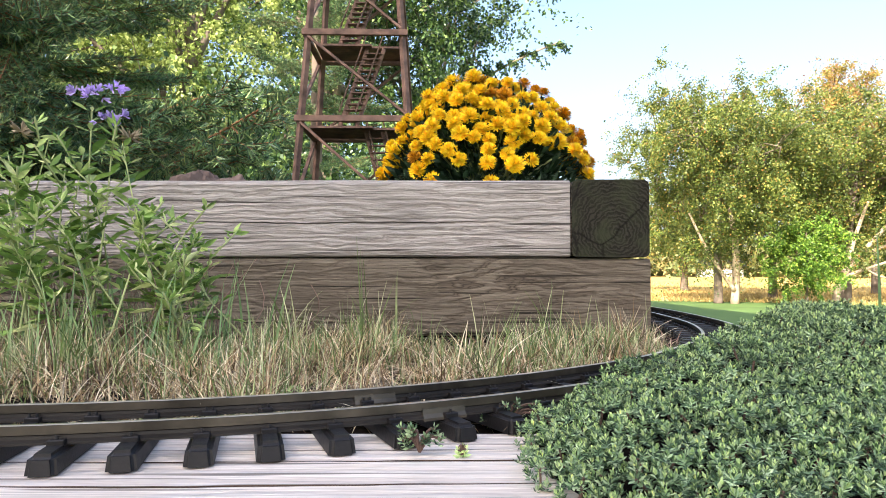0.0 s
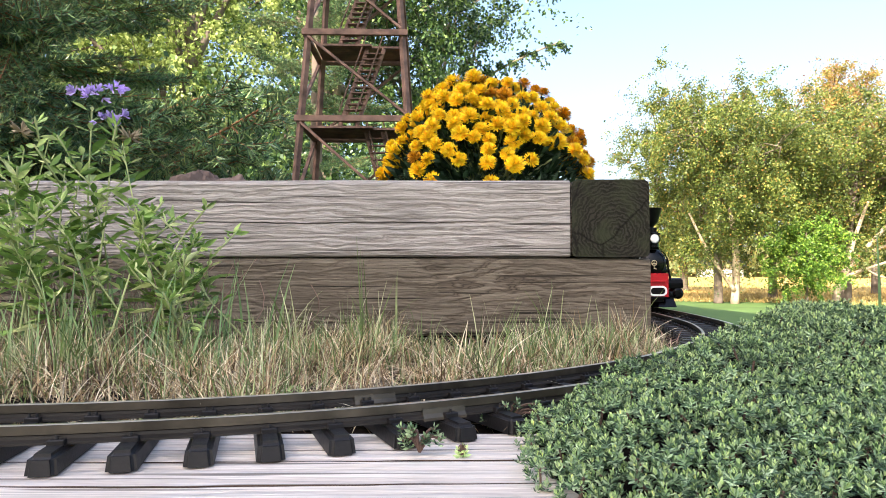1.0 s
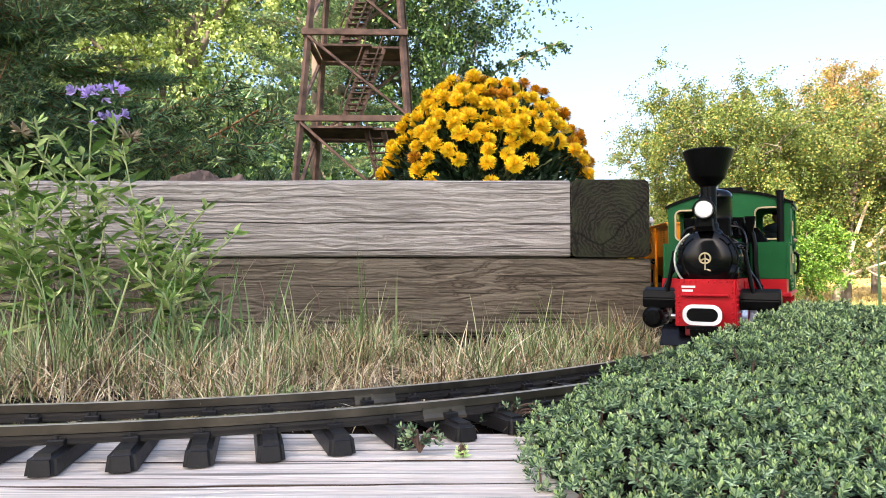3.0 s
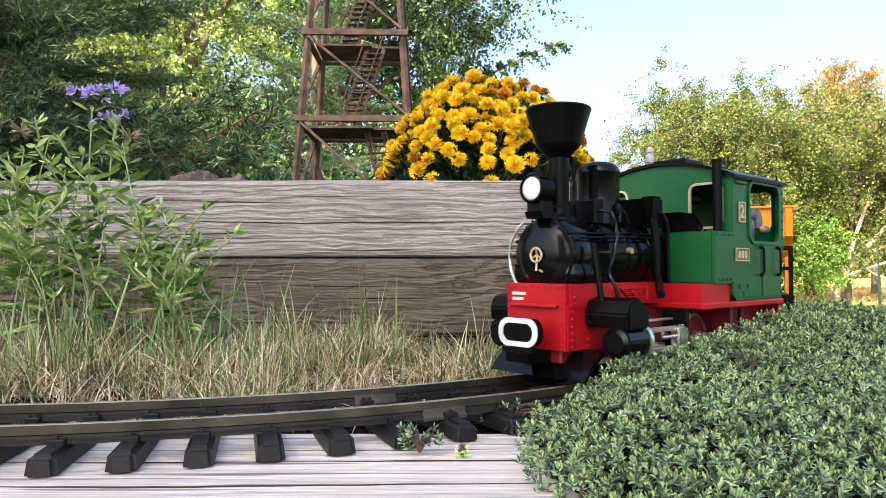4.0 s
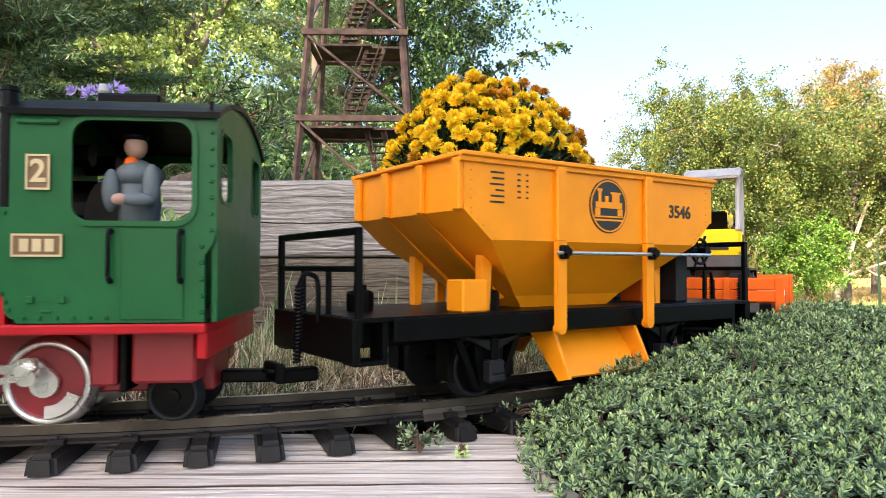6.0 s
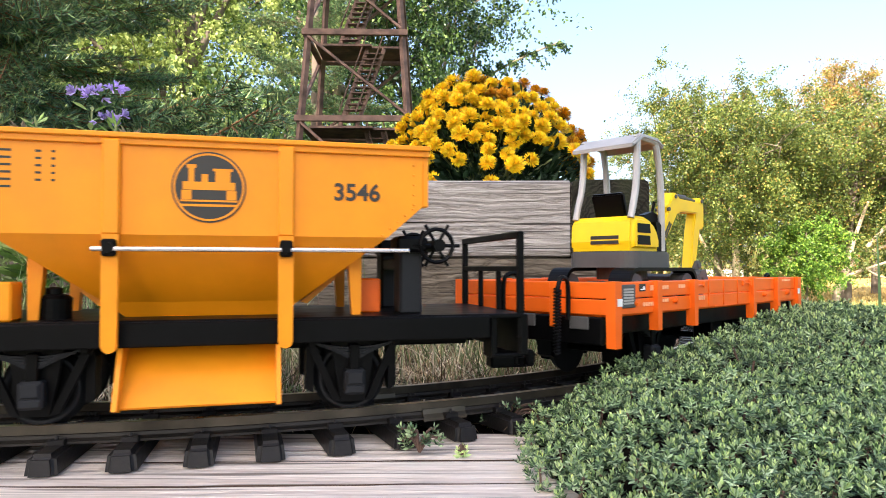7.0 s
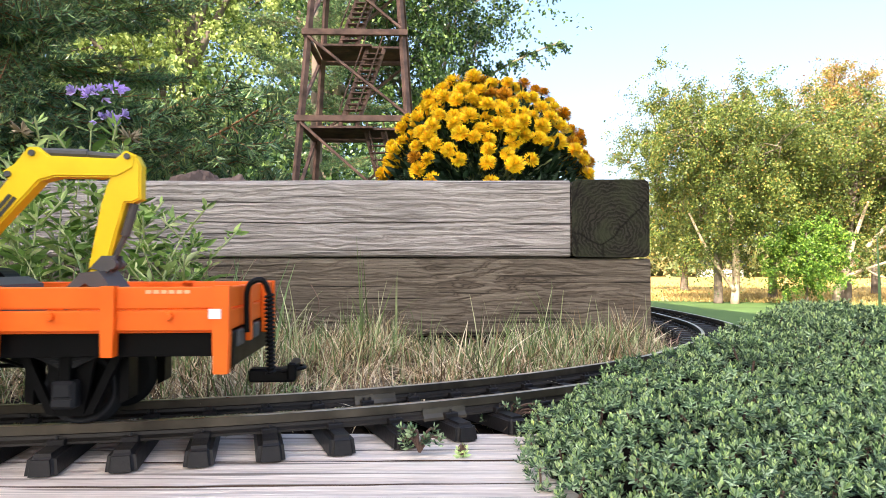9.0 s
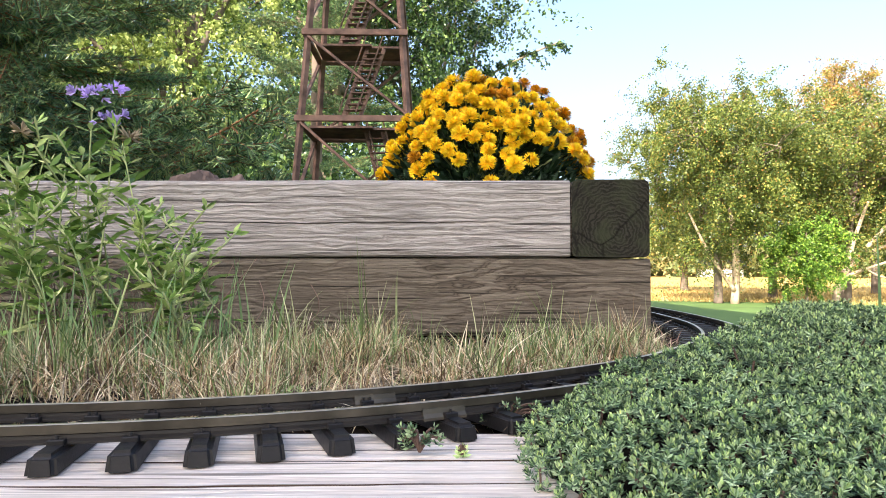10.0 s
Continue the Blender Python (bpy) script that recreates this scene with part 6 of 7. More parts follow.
# ---------------------------------------------------------------- sedum mat
def mound_z(x, y):
    e = dist_line(x, y)
    if e < 0:
        return 0.0
    left = smooth01(0.012 + 0.02 * noise.noise((y * 20, 3, 0)), 0.1, x)
    edge = smooth01(0.024, 0.064, e)
    rise = 0.010 + 0.027 * max(0.0, min(1.0, (y - 0.17) / 0.28))
    rise += 0.013 * smooth01(0.34, 0.48, y) * (1 - smooth01(0.3, 0.42, x))
    far = 1 - smooth01(0.55, 0.8, x)
    return rise * left * edge * far * (1 + 0.14 * noise.noise((x * 15, y * 15, 0)))


def build_sedum():
    rnd = random.Random(11)
    root = empty("sedum_mat", "dense low mat of blue-green sedum rosettes beside the track", "sedum")
    bm = bmesh.new()
    nx, ny = 60, 56
    g = [[bm.verts.new((0.0 + 0.8 * i / nx, 0.1 + 0.72 * j / ny, mound_z(0.8 * i / nx, 0.1 + 0.72 * j / ny) - 0.009)) for i in range(nx + 1)] for j in range(ny + 1)]
    for j in range(ny):
        for i in range(nx):
            bm.faces.new((g[j][i], g[j][i + 1], g[j + 1][i + 1], g[j + 1][i])).smooth = True
    part("soil", bm, M_SOIL, root, "dark soil under the leaves")
    leaves, tips, stems = [], [], []
    step = 0.0041
    y = 0.1
    while y < 0.78:
        x = 0.0
        st = step * (0.9 if y < 0.5 else 1.15)
        while x < 0.72:
            px, py = x + rnd.uniform(-1, 1) * st * 0.5, y + rnd.uniform(-1, 1) * st * 0.5
            x += st
            if px / max(py, 0.05) > 1.15 or dist_line(px, py) < 0.026:
                continue
            h = mound_z(px, py)
            if h < 0.0035 + rnd.random() * 0.004:
                continue
            e = 0.012
            n = Vector((mound_z(px - e, py) - mound_z(px + e, py), mound_z(px, py - e) - mound_z(px, py + e), 2 * e)).normalized()
            axis = (n + Vector((rnd.gauss(0, 0.45), rnd.gauss(0, 0.45) - 0.12, 0.5))).normalized()
            r = rnd.uniform(0.0023, 0.0038)
            c = Vector((px, py, h + rnd.uniform(-0.008, 0.003) + 0.005 * noise.noise((px * 75, py * 75, 3))))
            q = rot_to(axis)
            tw = rnd.random() * 6
            for ring, (cnt, lean, ln) in enumerate(((6, 1.4, 0.95), (5, 1.0, 1.0), (4, 0.6, 0.82), (3, 0.25, 0.6))):
                for k in range(cnt):
                    a = tw + ring * 0.6 + k * 2 * math.pi / cnt + rnd.uniform(-0.2, 0.2)
                    d = q @ Vector((math.cos(a) * math.sin(lean), math.sin(a) * math.sin(lean), math.cos(lean)))
                    m = np.array(rot_to(d)) 
                    # keep the hollow side of the leaf turned to the rosette's axis
                    up = axis - d * axis.dot(d)
                    if up.length > 1e-4:
                        up.normalize()
                        side = up.cross(d)
                        m = np.array([[side.x, up.x, d.x], [side.y, up.y, d.y], [side.z, up.z, d.z]])
                    L = r * ln * rnd.uniform(0.85, 1.15)
                    (tips if ring == 3 or (ring == 2 and k % 2) else leaves).append(np.concatenate([m * L, np.array(c + axis * (ring * 0.0011 - 0.0015)).reshape(3, 1)], axis=1))
            if rnd.random() < 0.5:
                stems.append((c, axis))
        y += st
    tagged(scatter("leaves", SEDUM_LEAF[0], SEDUM_LEAF[1], leaves, M_SEDUM, root), kind="stuff")
    tagged(scatter("young_leaves", SEDUM_LEAF[0], SEDUM_LEAF[1], tips, M_SEDUMTIP, root), "pale yellow-green shoot tips", kind="stuff")
    bm = bmesh.new()
    for c, axis in stems[::6]:
        tube(bm, [c - axis * 0.012, c], 0.0006, 4)
    tagged(part("stalk", bm, M_SEDUMSTEM, root), kind="stuff")


build_sedum()


def build_sprig(x, y, z, n, spread, label):
    """A few loose sedum shoots that creep over the board."""
    rnd = random.Random(int(x * 1000) + 77)
    root = empty("sedum_sprig", label, "sedum", "loose sedum sprigs")
    leaves = []
    bm = bmesh.new()
    for i in range(n):
        a = rnd.uniform(0, 6.28)
        tip = Vector((x + math.cos(a) * spread * rnd.uniform(0.2, 1), y + math.sin(a) * spread * 0.5 * rnd.uniform(0.2, 1), z + (rnd.uniform(0.002, 0.012) if n > 4 else rnd.uniform(0.001, 0.003))))
        tube(bm, spline([(x, y, z), (Vector((x, y, z)) + tip) / 2 + Vector((0, 0, 0.004)), tip], 3), 0.0006, 5)
        axis = (tip - Vector((x, y, z - 0.01))).normalized()
        q = rot_to(axis)
        for ring, (cnt, lean, ln) in enumerate(((6, 1.3, 1.0), (5, 0.9, 0.9), (4, 0.5, 0.7))):
            for k in range(cnt):
                b = ring + k * 2 * math.pi / cnt
                d = q @ Vector((math.cos(b) * math.sin(lean), math.sin(b) * math.sin(lean), math.cos(lean)))
                leaves.append(mat34(tip - axis * 0.0014 * (2 - ring), d, rnd.uniform(0, 6), rnd.uniform(0.0024, 0.0038)))
    tagged(part("stem", bm, M_SEDUMSTEM, root), kind="stuff")
    tagged(scatter("leaves", SEDUM_LEAF[0], SEDUM_LEAF[1], leaves, M_SEDUMTIP if n < 8 else M_SEDUM, root), kind="stuff")


build_sprig(-0.0105, 0.309, 0.001, 13, 0.011, "small green sedum sprig creeping over the pale board")
build_sprig(0.0085, 0.306, 0.0, 4, 0.006, "tiny green sedum shoot on the pale board")
build_sprig(-0.0855, 0.395, 0.004, 6, 0.01, "small pale sedum sprig beside the rail")
build_sprig(0.035, 0.366, 0.001, 10, 0.018, "green sedum shoots reaching over the rail")


# ---------------------------------------------------------------- grass
def blade(rnd, p, h, lean, width, a=None, seg=4, curl=1.0):
    """One grass blade as a bent tapering strip: vertices and faces."""
    a = rnd.uniform(0, 2 * math.pi) if a is None else a
    d = Vector((math.cos(a), math.sin(a), 0))
    f = rnd.uniform(0, math.pi)
    s = Vector((math.cos(f), math.sin(f) * 0.5, 0)).normalized()
    vs = []
    for i in range(seg + 1):
        t = i / seg
        c = Vector(p) + d * (lean * h * t ** (1.6 * curl)) + Vector((0, 0, h * (t - 0.35 * lean * t * t)))
        w = width * (1 - t ** 1.7) * 0.5 + 0.00008
        vs += [c - s * w, c + s * w]
    return vs, [(2 * i, 2 * i + 1, 2 * i + 3, 2 * i + 2) for i in range(seg)]


def build_grass():
    rnd = random.Random(5)
    dry, green, blue, twig = Sheet(), Sheet(), Sheet(), Sheet()
    clumps = []
    for cx, cy, r, hh, n, kind in ((-0.075, 0.6, 0.05, 0.058, 260, "mix"), (0.005, 0.585, 0.03, 0.04, 120, "mix"), (0.085, 0.6, 0.038, 0.055, 200, "mix"), (0.15, 0.64, 0.03, 0.045, 150, "mix"), (0.18, 0.7, 0.03, 0.04, 140, "mix"),
                             (-0.3, 0.58, 0.08, 0.055, 330, "mix"), (-0.2, 0.6, 0.06, 0.05, 260, "mix"), (-0.38, 0.56, 0.06, 0.06, 200, "mix"), (-0.13, 0.57, 0.05, 0.045, 180, "mix"), (0.045, 0.62, 0.04, 0.03, 120, "mix")):
        for _ in range(int(n * 1.7)):
            p = (cx + rnd.gauss(0, r * 0.55), min(0.765, cy + rnd.gauss(0, r * 0.6)))
            clumps.append((p[0], p[1], hh * rnd.uniform(0.45, 1.05)))
    def add(sheet, x, y, h, lean, w, seg=4, curl=1.0):
        sheet.add(*blade(rnd, (x, y, ground_z(x, y) - 0.002), h, lean, w, None, seg, curl))
    for x, y, h in clumps:
        if dist_line(x, y) > -0.055:
            continue
        k = rnd.random()
        if k < 0.42:
            add(green if rnd.random() < 0.8 else blue, x, y, h, rnd.uniform(0.05, 0.5), rnd.uniform(0.0007, 0.0013))
        else:
            add(dry, x, y, h * 0.85, rnd.uniform(0.1, 0.9), rnd.uniform(0.0006, 0.0012))
    n = 0
    while n < 17000:
        x, y = rnd.uniform(-0.56, 0.25), rnd.uniform(0.33, 0.77)
        if abs(x) / y > 0.72:
            continue
        e = dist_line(x, y)
        if e > -0.036:
            continue
        n01 = max(0.0, min(1.0, 0.5 + 1.1 * noise.noise((x * 21, y * 17, 9)) + 0.35 * noise.noise((x * 70, y * 60, 2))))
        if rnd.random() > 0.12 + 1.0 * n01:
            continue
        n += 1
        tall = min(1.0, (-e - 0.03) / 0.06)
        patch = noise.noise((x * 9, y * 9, 4))
        if 0.0 < x < 0.062 and y > 0.57 and rnd.random() < 0.9:
            continue
        h = (0.010 + 0.023 * tall * rnd.random() + 0.012 * patch) * rnd.uniform(0.7, 1.3) * (0.3 + 1.45 * n01)
        if rnd.random() < 0.12 + 0.25 * patch + (0.12 if x < -0.25 else 0):
            add(green, x, y, h * 1.25, rnd.uniform(0.05, 0.7), rnd.uniform(0.0006, 0.0011))
        else:
            add(dry, x, y, h, rnd.uniform(0.1, 1.0) if rnd.random() < 0.5 else rnd.uniform(0.8, 2.6), rnd.uniform(0.0006, 0.0013), 5, rnd.uniform(0.7, 1.5))
    for i in range(90):
        x, y = rnd.uniform(-0.5, -0.16), rnd.uniform(0.5, 0.66)
        add(blue, x, y, rnd.uniform(0.06, 0.12), rnd.uniform(0.05, 0.35), rnd.uniform(0.002, 0.0032))
    for x, y, h, l in ((-0.066, 0.61, 0.125, 0.06), (-0.08, 0.6, 0.075, 0.1), (-0.062, 0.6, 0.09, 0.2), (0.094, 0.61, 0.09, 0.15), (0.104, 0.62, 0.095, 0.3), (-0.045, 0.62, 0.11, 0.05), (-0.15, 0.62, 0.08, 0.5), (-0.13, 0.6, 0.09, 0.35), (0.16, 0.66, 0.07, 0.2), (0.12, 0.65, 0.06, 0.7)):
        for j in range(3):
            add(green, x + rnd.gauss(0, 0.004), y, h * rnd.uniform(0.75, 1.0), l * rnd.uniform(0.7, 1.2), 0.0015, 6)
    # scraps between and outside the rails
    for i in range(420):
        x, y = rnd.uniform(0.0, 0.3), rnd.uniform(0.38, 0.9)
        e = dist_line(x, y)
        if abs(e) > 0.09 or x / y > 0.42:
            continue
        if abs(e) < 0.06 and rnd.random() < 0.75:
            continue
        lowest = 0.014 if abs(e) < 0.055 else 0.04
        add(dry, x, y, rnd.uniform(0.006, lowest), rnd.uniform(0.4, 1.8), 0.0009)
    for i in range(26):
        x, y = rnd.gauss(0.035, 0.006), rnd.gauss(0.376, 0.006)
        add(green if i % 2 else dry, x, y, rnd.uniform(0.012, 0.024), rnd.uniform(0.4, 1.6), 0.0008)
    for i in range(60):
        x, y = rnd.gauss(0.265, 0.03), rnd.gauss(0.7, 0.05)
        e = dist_line(x, y)
        if 0.06 > e > -0.05:
            continue
        twig.add(*blade(rnd, (x, y, ground_z(x, y)), rnd.uniform(0.015, 0.035), rnd.uniform(0.5, 2.2), 0.0016))
    # two long blades at the garden's edge
    for p, a, h, l in (((0.322, 0.5, 0.02), 1.6, 0.1, 0.03), ((0.285, 0.48, 0.04), 0.1, 0.03, 1.7)):
        blue.add(*blade(rnd, p, h, l, 0.003, a, 8))
    for sheet, name, m, lab in ((dry, "dry_grass", M_DRYGRASS, "dry tan grass tufts along the track"), (green, "green_grass", M_GREENGRASS, "green grass blades among dry tufts"), (twig, "dead_twigs", M_TWIG, "tangle of dead reddish twigs by the track"), (blue, "wide_grass", M_BLUEGRASS, "wide blue-green grass blades by the timbers")):
        tagged(sheet.make(name, m), lab, "grass", kind="stuff")


build_grass()


# ---------------------------------------------------------------- golden chrysanthemum
def flower_meshes():
    out = []
    for v in range(7):
        rnd = random.Random(40 + v)
        mats = []
        for ring, (cnt, lean, ln) in enumerate(((34, 1.8, 0.92), (36, 1.55, 1.0), (34, 1.3, 1.0), (30, 1.05, 0.92), (26, 0.8, 0.82), (20, 0.5, 0.72), (12, 0.25, 0.6))):
            for k in range(cnt):
                a = k * 2 * math.pi / cnt + ring * 0.4 + rnd.uniform(-0.12, 0.12)
                l = lean + rnd.uniform(-0.13, 0.13)
                d = Vector((math.cos(a) * math.sin(l), math.sin(a) * math.sin(l), math.cos(l)))
                mats.append(mat34((0, 0, 0.0006 * ring), d, rnd.uniform(-0.3, 0.3), 0.0145 * ln * rnd.uniform(0.85, 1.12), 0.75))
        ob = scatter("flower_head", BLUNT[0], BLUNT[1], mats, M_PETAL if v < 4 else M_PETAL_OCHRE)
        out.append(ob.data)
        bpy.data.objects.remove(ob)
    return out


def build_mum():
    rnd = random.Random(21)
    C, R = Vector((0.072, 1.12, 0.165)), Vector((0.178, 0.15, 0.23))
    root = empty("chrysanthemum", "rounded chrysanthemum bush full of golden yellow flowers in the bed", "chrysanthemum")
    mats = []
    for i in range(7000):
        u = Vector((rnd.gauss(0, 1), rnd.gauss(0, 1), abs(rnd.gauss(0, 1)))).normalized()
        k = rnd.uniform(0.5, 0.97)
        p = C + Vector((u.x * R.x, u.y * R.y, u.z * R.z)) * k
        d = (u + Vector((rnd.gauss(0, 0.5), rnd.gauss(0, 0.5), rnd.gauss(0, 0.5) + 0.2))).normalized()
        mats.append(mat34(p, d, rnd.uniform(0, 6.28), rnd.uniform(0.01, 0.021), 0.75))
    tagged(scatter("leaves", HERB_LEAF[0], HERB_LEAF[1], mats, M_MUMLEAF, root), "dark green lobed leaves", kind="stuff")
    bm = bmesh.new()
    for i in range(90):
        u = Vector((rnd.gauss(0, 1), rnd.gauss(0, 1), abs(rnd.gauss(0, 1)) + 0.2)).normalized()
        tip = C + Vector((u.x * R.x, u.y * R.y, u.z * R.z)) * 0.93
        tube(bm, spline([(C.x + u.x * 0.02, C.y + u.y * 0.02, 0.166), C.lerp(tip, 0.5) + Vector((0, 0, 0.01)), tip], 3), 0.0015, 5)
    tagged(part("stalk", bm, M_HERBSTEM, root), kind="stuff")
    meshes = flower_meshes()
    placed = []
    tries = 0
    low = 0
    while len(placed) < 265 and tries < 5000:
        tries += 1
        u = Vector((rnd.gauss(0, 1), rnd.gauss(-0.25, 1), rnd.gauss(0.55, 0.75)))
        u.normalize()
        if u.z < 0.03 or u.y > 0.75:
            continue
        bare = u.z < 0.45 and -0.5 < u.x < 0.85 and u.y < 0.1
        if (bare and low >= 15) or noise.noise(u * 3.2 + Vector((4, 1, 0))) < (-0.22 if u.z < 0.75 else -0.5):
            continue
        p = C + Vector((u.x * R.x, u.y * R.y, u.z * R.z)) * rnd.uniform(0.93, 1.03)
        if any((p - q).length < 0.0195 for q in placed):
            continue
        placed.append(p)
        low += bare
        n = Vector((u.x / R.x, u.y / R.y, u.z / R.z)).normalized()
        d = (n + Vector((rnd.gauss(0, 0.16), rnd.gauss(0, 0.16) - 0.1, 0.45))).normalized()
        # darker ochre heads, mostly on the right and back of the dome
        is_ochre = rnd.random() < (0.75 if u.x > 0.15 and (u.y > -0.35 or u.x > 0.75) else 0.08)
        ob = new("flower_head", meshes[rnd.randrange(4, 7) if is_ochre else rnd.randrange(4)])
        ob.parent = root
        s = rnd.uniform(0.78, 1.05)
        ob.matrix_basis = Matrix.Translation(p) @ (rot_to(d, rnd.uniform(0, 6.28)) * s).to_4x4()


build_mum()


# ---------------------------------------------------------------- herb with purple flowers
def build_herb(name, label, base, tips, leaf_size, seed, flowers=(), seeds=()):
    rnd = random.Random(seed)
    root = empty(name, label, "flowering herb" if flowers else "herb")
    bm = bmesh.new()
    mats = []
    for (x, y, z) in tips:
        b = Vector((base[0] + rnd.gauss(0, 0.035) + (x - base[0]) * 0.35, base[1] + rnd.gauss(0, 0.03), 0.0))
        tip = Vector((x, y, z))
        mid = b.lerp(tip, 0.5) + Vector((rnd.gauss(0, 0.008), rnd.gauss(0, 0.008), 0.01))
        pts = spline([b, mid, tip], 10)
        tube(bm, pts, 0.0011, 6, 0.5)
        L = len(pts)
        i = 5
        while i < L:
            p = pts[i]
            t = i / L
            a0 = (i // 2 % 2) * math.pi / 2 + rnd.uniform(-0.3, 0.3)
            dens = 3 if t < 0.8 else 5
            for k in range(dens):
                a = a0 + k * 2 * math.pi / dens
                d = Vector((math.cos(a), math.sin(a), rnd.uniform(0.1, 0.7) - (0.5 if t < 0.4 else 0))).normalized()
                if t > 0.25 or rnd.random() < 0.4:
                    s = leaf_size * (1.0 if t < 0.75 else 0.55) * rnd.uniform(0.55, 1.15)
                    up = Vector((0, 0, 1)) - d * d.z
                    up.normalize()
                    side = up.cross(d)
                    m = np.array([[side.x, up.x, d.x], [side.y, up.y, d.y], [side.z, up.z, d.z]]) * s
                    m[:, 0] *= 0.68
                    mats.append(np.concatenate([m, np.array(p + d * 0.004).reshape(3, 1)], axis=1))
            # side shoots
            if rnd.random() < 0.45 and 0.3 < t < 0.9:
                a = rnd.uniform(0, 6.28)
                e = p + Vector((math.cos(a) * 0.025, math.sin(a) * 0.025, 0.025)) * rnd.uniform(0.6, 1.3)
                tube(bm, [p, e], 0.0009, 5)
                for k in range(6):
                    d = Vector((rnd.gauss(0, 1), rnd.gauss(0, 1), rnd.uniform(0.2, 1.2))).normalized()
                    mats.append(mat34(p.lerp(e, rnd.uniform(0.5, 1)), d, rnd.uniform(0, 6), leaf_size * rnd.uniform(0.35, 0.75), 0.6))
            i += 2
    dead = bmesh.new()
    for _ in range(len(tips) * 3):
        b = Vector((base[0] - 0.02 + rnd.gauss(0, 0.04), base[1] + rnd.gauss(0.01, 0.03), 0.0))
        e = b + Vector((rnd.gauss(0, 0.035), rnd.gauss(0, 0.02), rnd.uniform(0.03, 0.095)))
        tube(dead, spline([b, b.lerp(e, 0.55) + Vector((rnd.gauss(0, 0.01), 0, 0.006)), e], 3), 0.00055, 5, 0.6)
    tagged(part("dead_stalk", dead, M_TWIG, root, "dry tan dead stems", True), kind="stuff")
    tagged(part("stalk", bm, M_HERBSTEM, root, "thin pale green stems", True), kind="stuff")
    tagged(scatter("leaves", HERB_LEAF[0], HERB_LEAF[1], mats, M_HERB, root), "fresh green pointed leaves", kind="stuff")
    for c in flowers:
        pm = []
        for k in range(8):
            d = Vector((rnd.gauss(0, 1), rnd.gauss(-0.4, 0.8), rnd.uniform(-0.1, 0.8))).normalized()
            o = Vector(c) + d * 0.006
            for j in range(7):
                dd = (d + Vector((rnd.gauss(0, 0.55), rnd.gauss(0, 0.55), rnd.gauss(0, 0.4)))).normalized()
                pm.append(mat34(o, dd, rnd.uniform(0, 6), rnd.uniform(0.004, 0.0078), 1.5))
        scatter("flower", BLUNT[0], BLUNT[1], pm, M_PURPLE, root)["label"] = "purple tubular flower"
    for c in seeds:
        pm = [mat34(c, Vector((rnd.gauss(0, 1), rnd.gauss(0, 1), rnd.uniform(-0.2, 1))).normalized(), rnd.uniform(0, 6), rnd.uniform(0.008, 0.016), 0.35) for _ in range(34)]
        scatter("seed_head", LEAF[0], LEAF[1], pm, M_SEEDHEAD, root)["label"] = "dry tan seed head"


build_herb("purple_flowered_herb", "leafy green herb with purple flowers before the timbers", (-0.33, 0.6), [(-0.312, 0.6, 0.228), (-0.298, 0.61, 0.205), (-0.285, 0.6, 0.195), (-0.33, 0.62, 0.19), (-0.372, 0.6, 0.19), (-0.39, 0.61, 0.17), (-0.36, 0.58, 0.16), (-0.34, 0.57, 0.14), (-0.30, 0.58, 0.15), (-0.41, 0.6, 0.15), (-0.395, 0.57, 0.12), (-0.35, 0.56, 0.10), (-0.315, 0.56, 0.12), (-0.28, 0.6, 0.14), (-0.42, 0.58, 0.13), (-0.38, 0.59, 0.145), (-0.33, 0.59, 0.17), (-0.27, 0.61, 0.12), (-0.43, 0.59, 0.18), (-0.35, 0.6, 0.2), (-0.4, 0.62, 0.19), (-0.32, 0.6, 0.13)], 0.026, 31,
           [(-0.322, 0.6, 0.239), (-0.308, 0.598, 0.236), (-0.292, 0.6, 0.241), (-0.3, 0.597, 0.214), (-0.289, 0.6, 0.216)], [(-0.375, 0.6, 0.205), (-0.28, 0.605, 0.2)])
build_herb("green_herb", "low bushy green herb before the brown timber", (-0.235, 0.6), [(-0.222, 0.6, 0.125), (-0.205, 0.6, 0.1), (-0.25, 0.61, 0.11), (-0.215, 0.59, 0.08), (-0.26, 0.6, 0.09), (-0.24, 0.58, 0.07), (-0.235, 0.6, 0.1), (-0.27, 0.59, 0.07), (-0.22, 0.6, 0.11), (-0.23, 0.61, 0.09)], 0.021, 37)


# ---------------------------------------------------------------- rocks in the bed
def build_rock(x, y, z, r, seed, label):
    bm = bmesh.new()
    bmesh.ops.create_icosphere(bm, subdivisions=5, radius=1)
    for v in bm.verts:
        n = v.co.normalized()
        k = 1 + 0.2 * noise.noise(n * 1.3 + Vector((seed, 0, 0))) + 0.18 * noise.noise(n * 3 + Vector((0, seed, 0))) + 0.07 * noise.noise(n * 9) + 0.03 * noise.noise(n * 25)
        v.co = Vector((x + n.x * r[0] * k, y + n.y * r[1] * k, z + n.z * r[2] * k))
    tagged(link("rock", bm, M_ROCK), label, "rock", "rocks in the raised bed")


build_rock(-0.41, 1.12, 0.175, (0.06, 0.05, 0.068), 3, "flat reddish brown rock behind the timber")
build_rock(-0.345, 1.1, 0.185, (0.042, 0.03, 0.046), 5, "upright grey pink rock behind the timber")


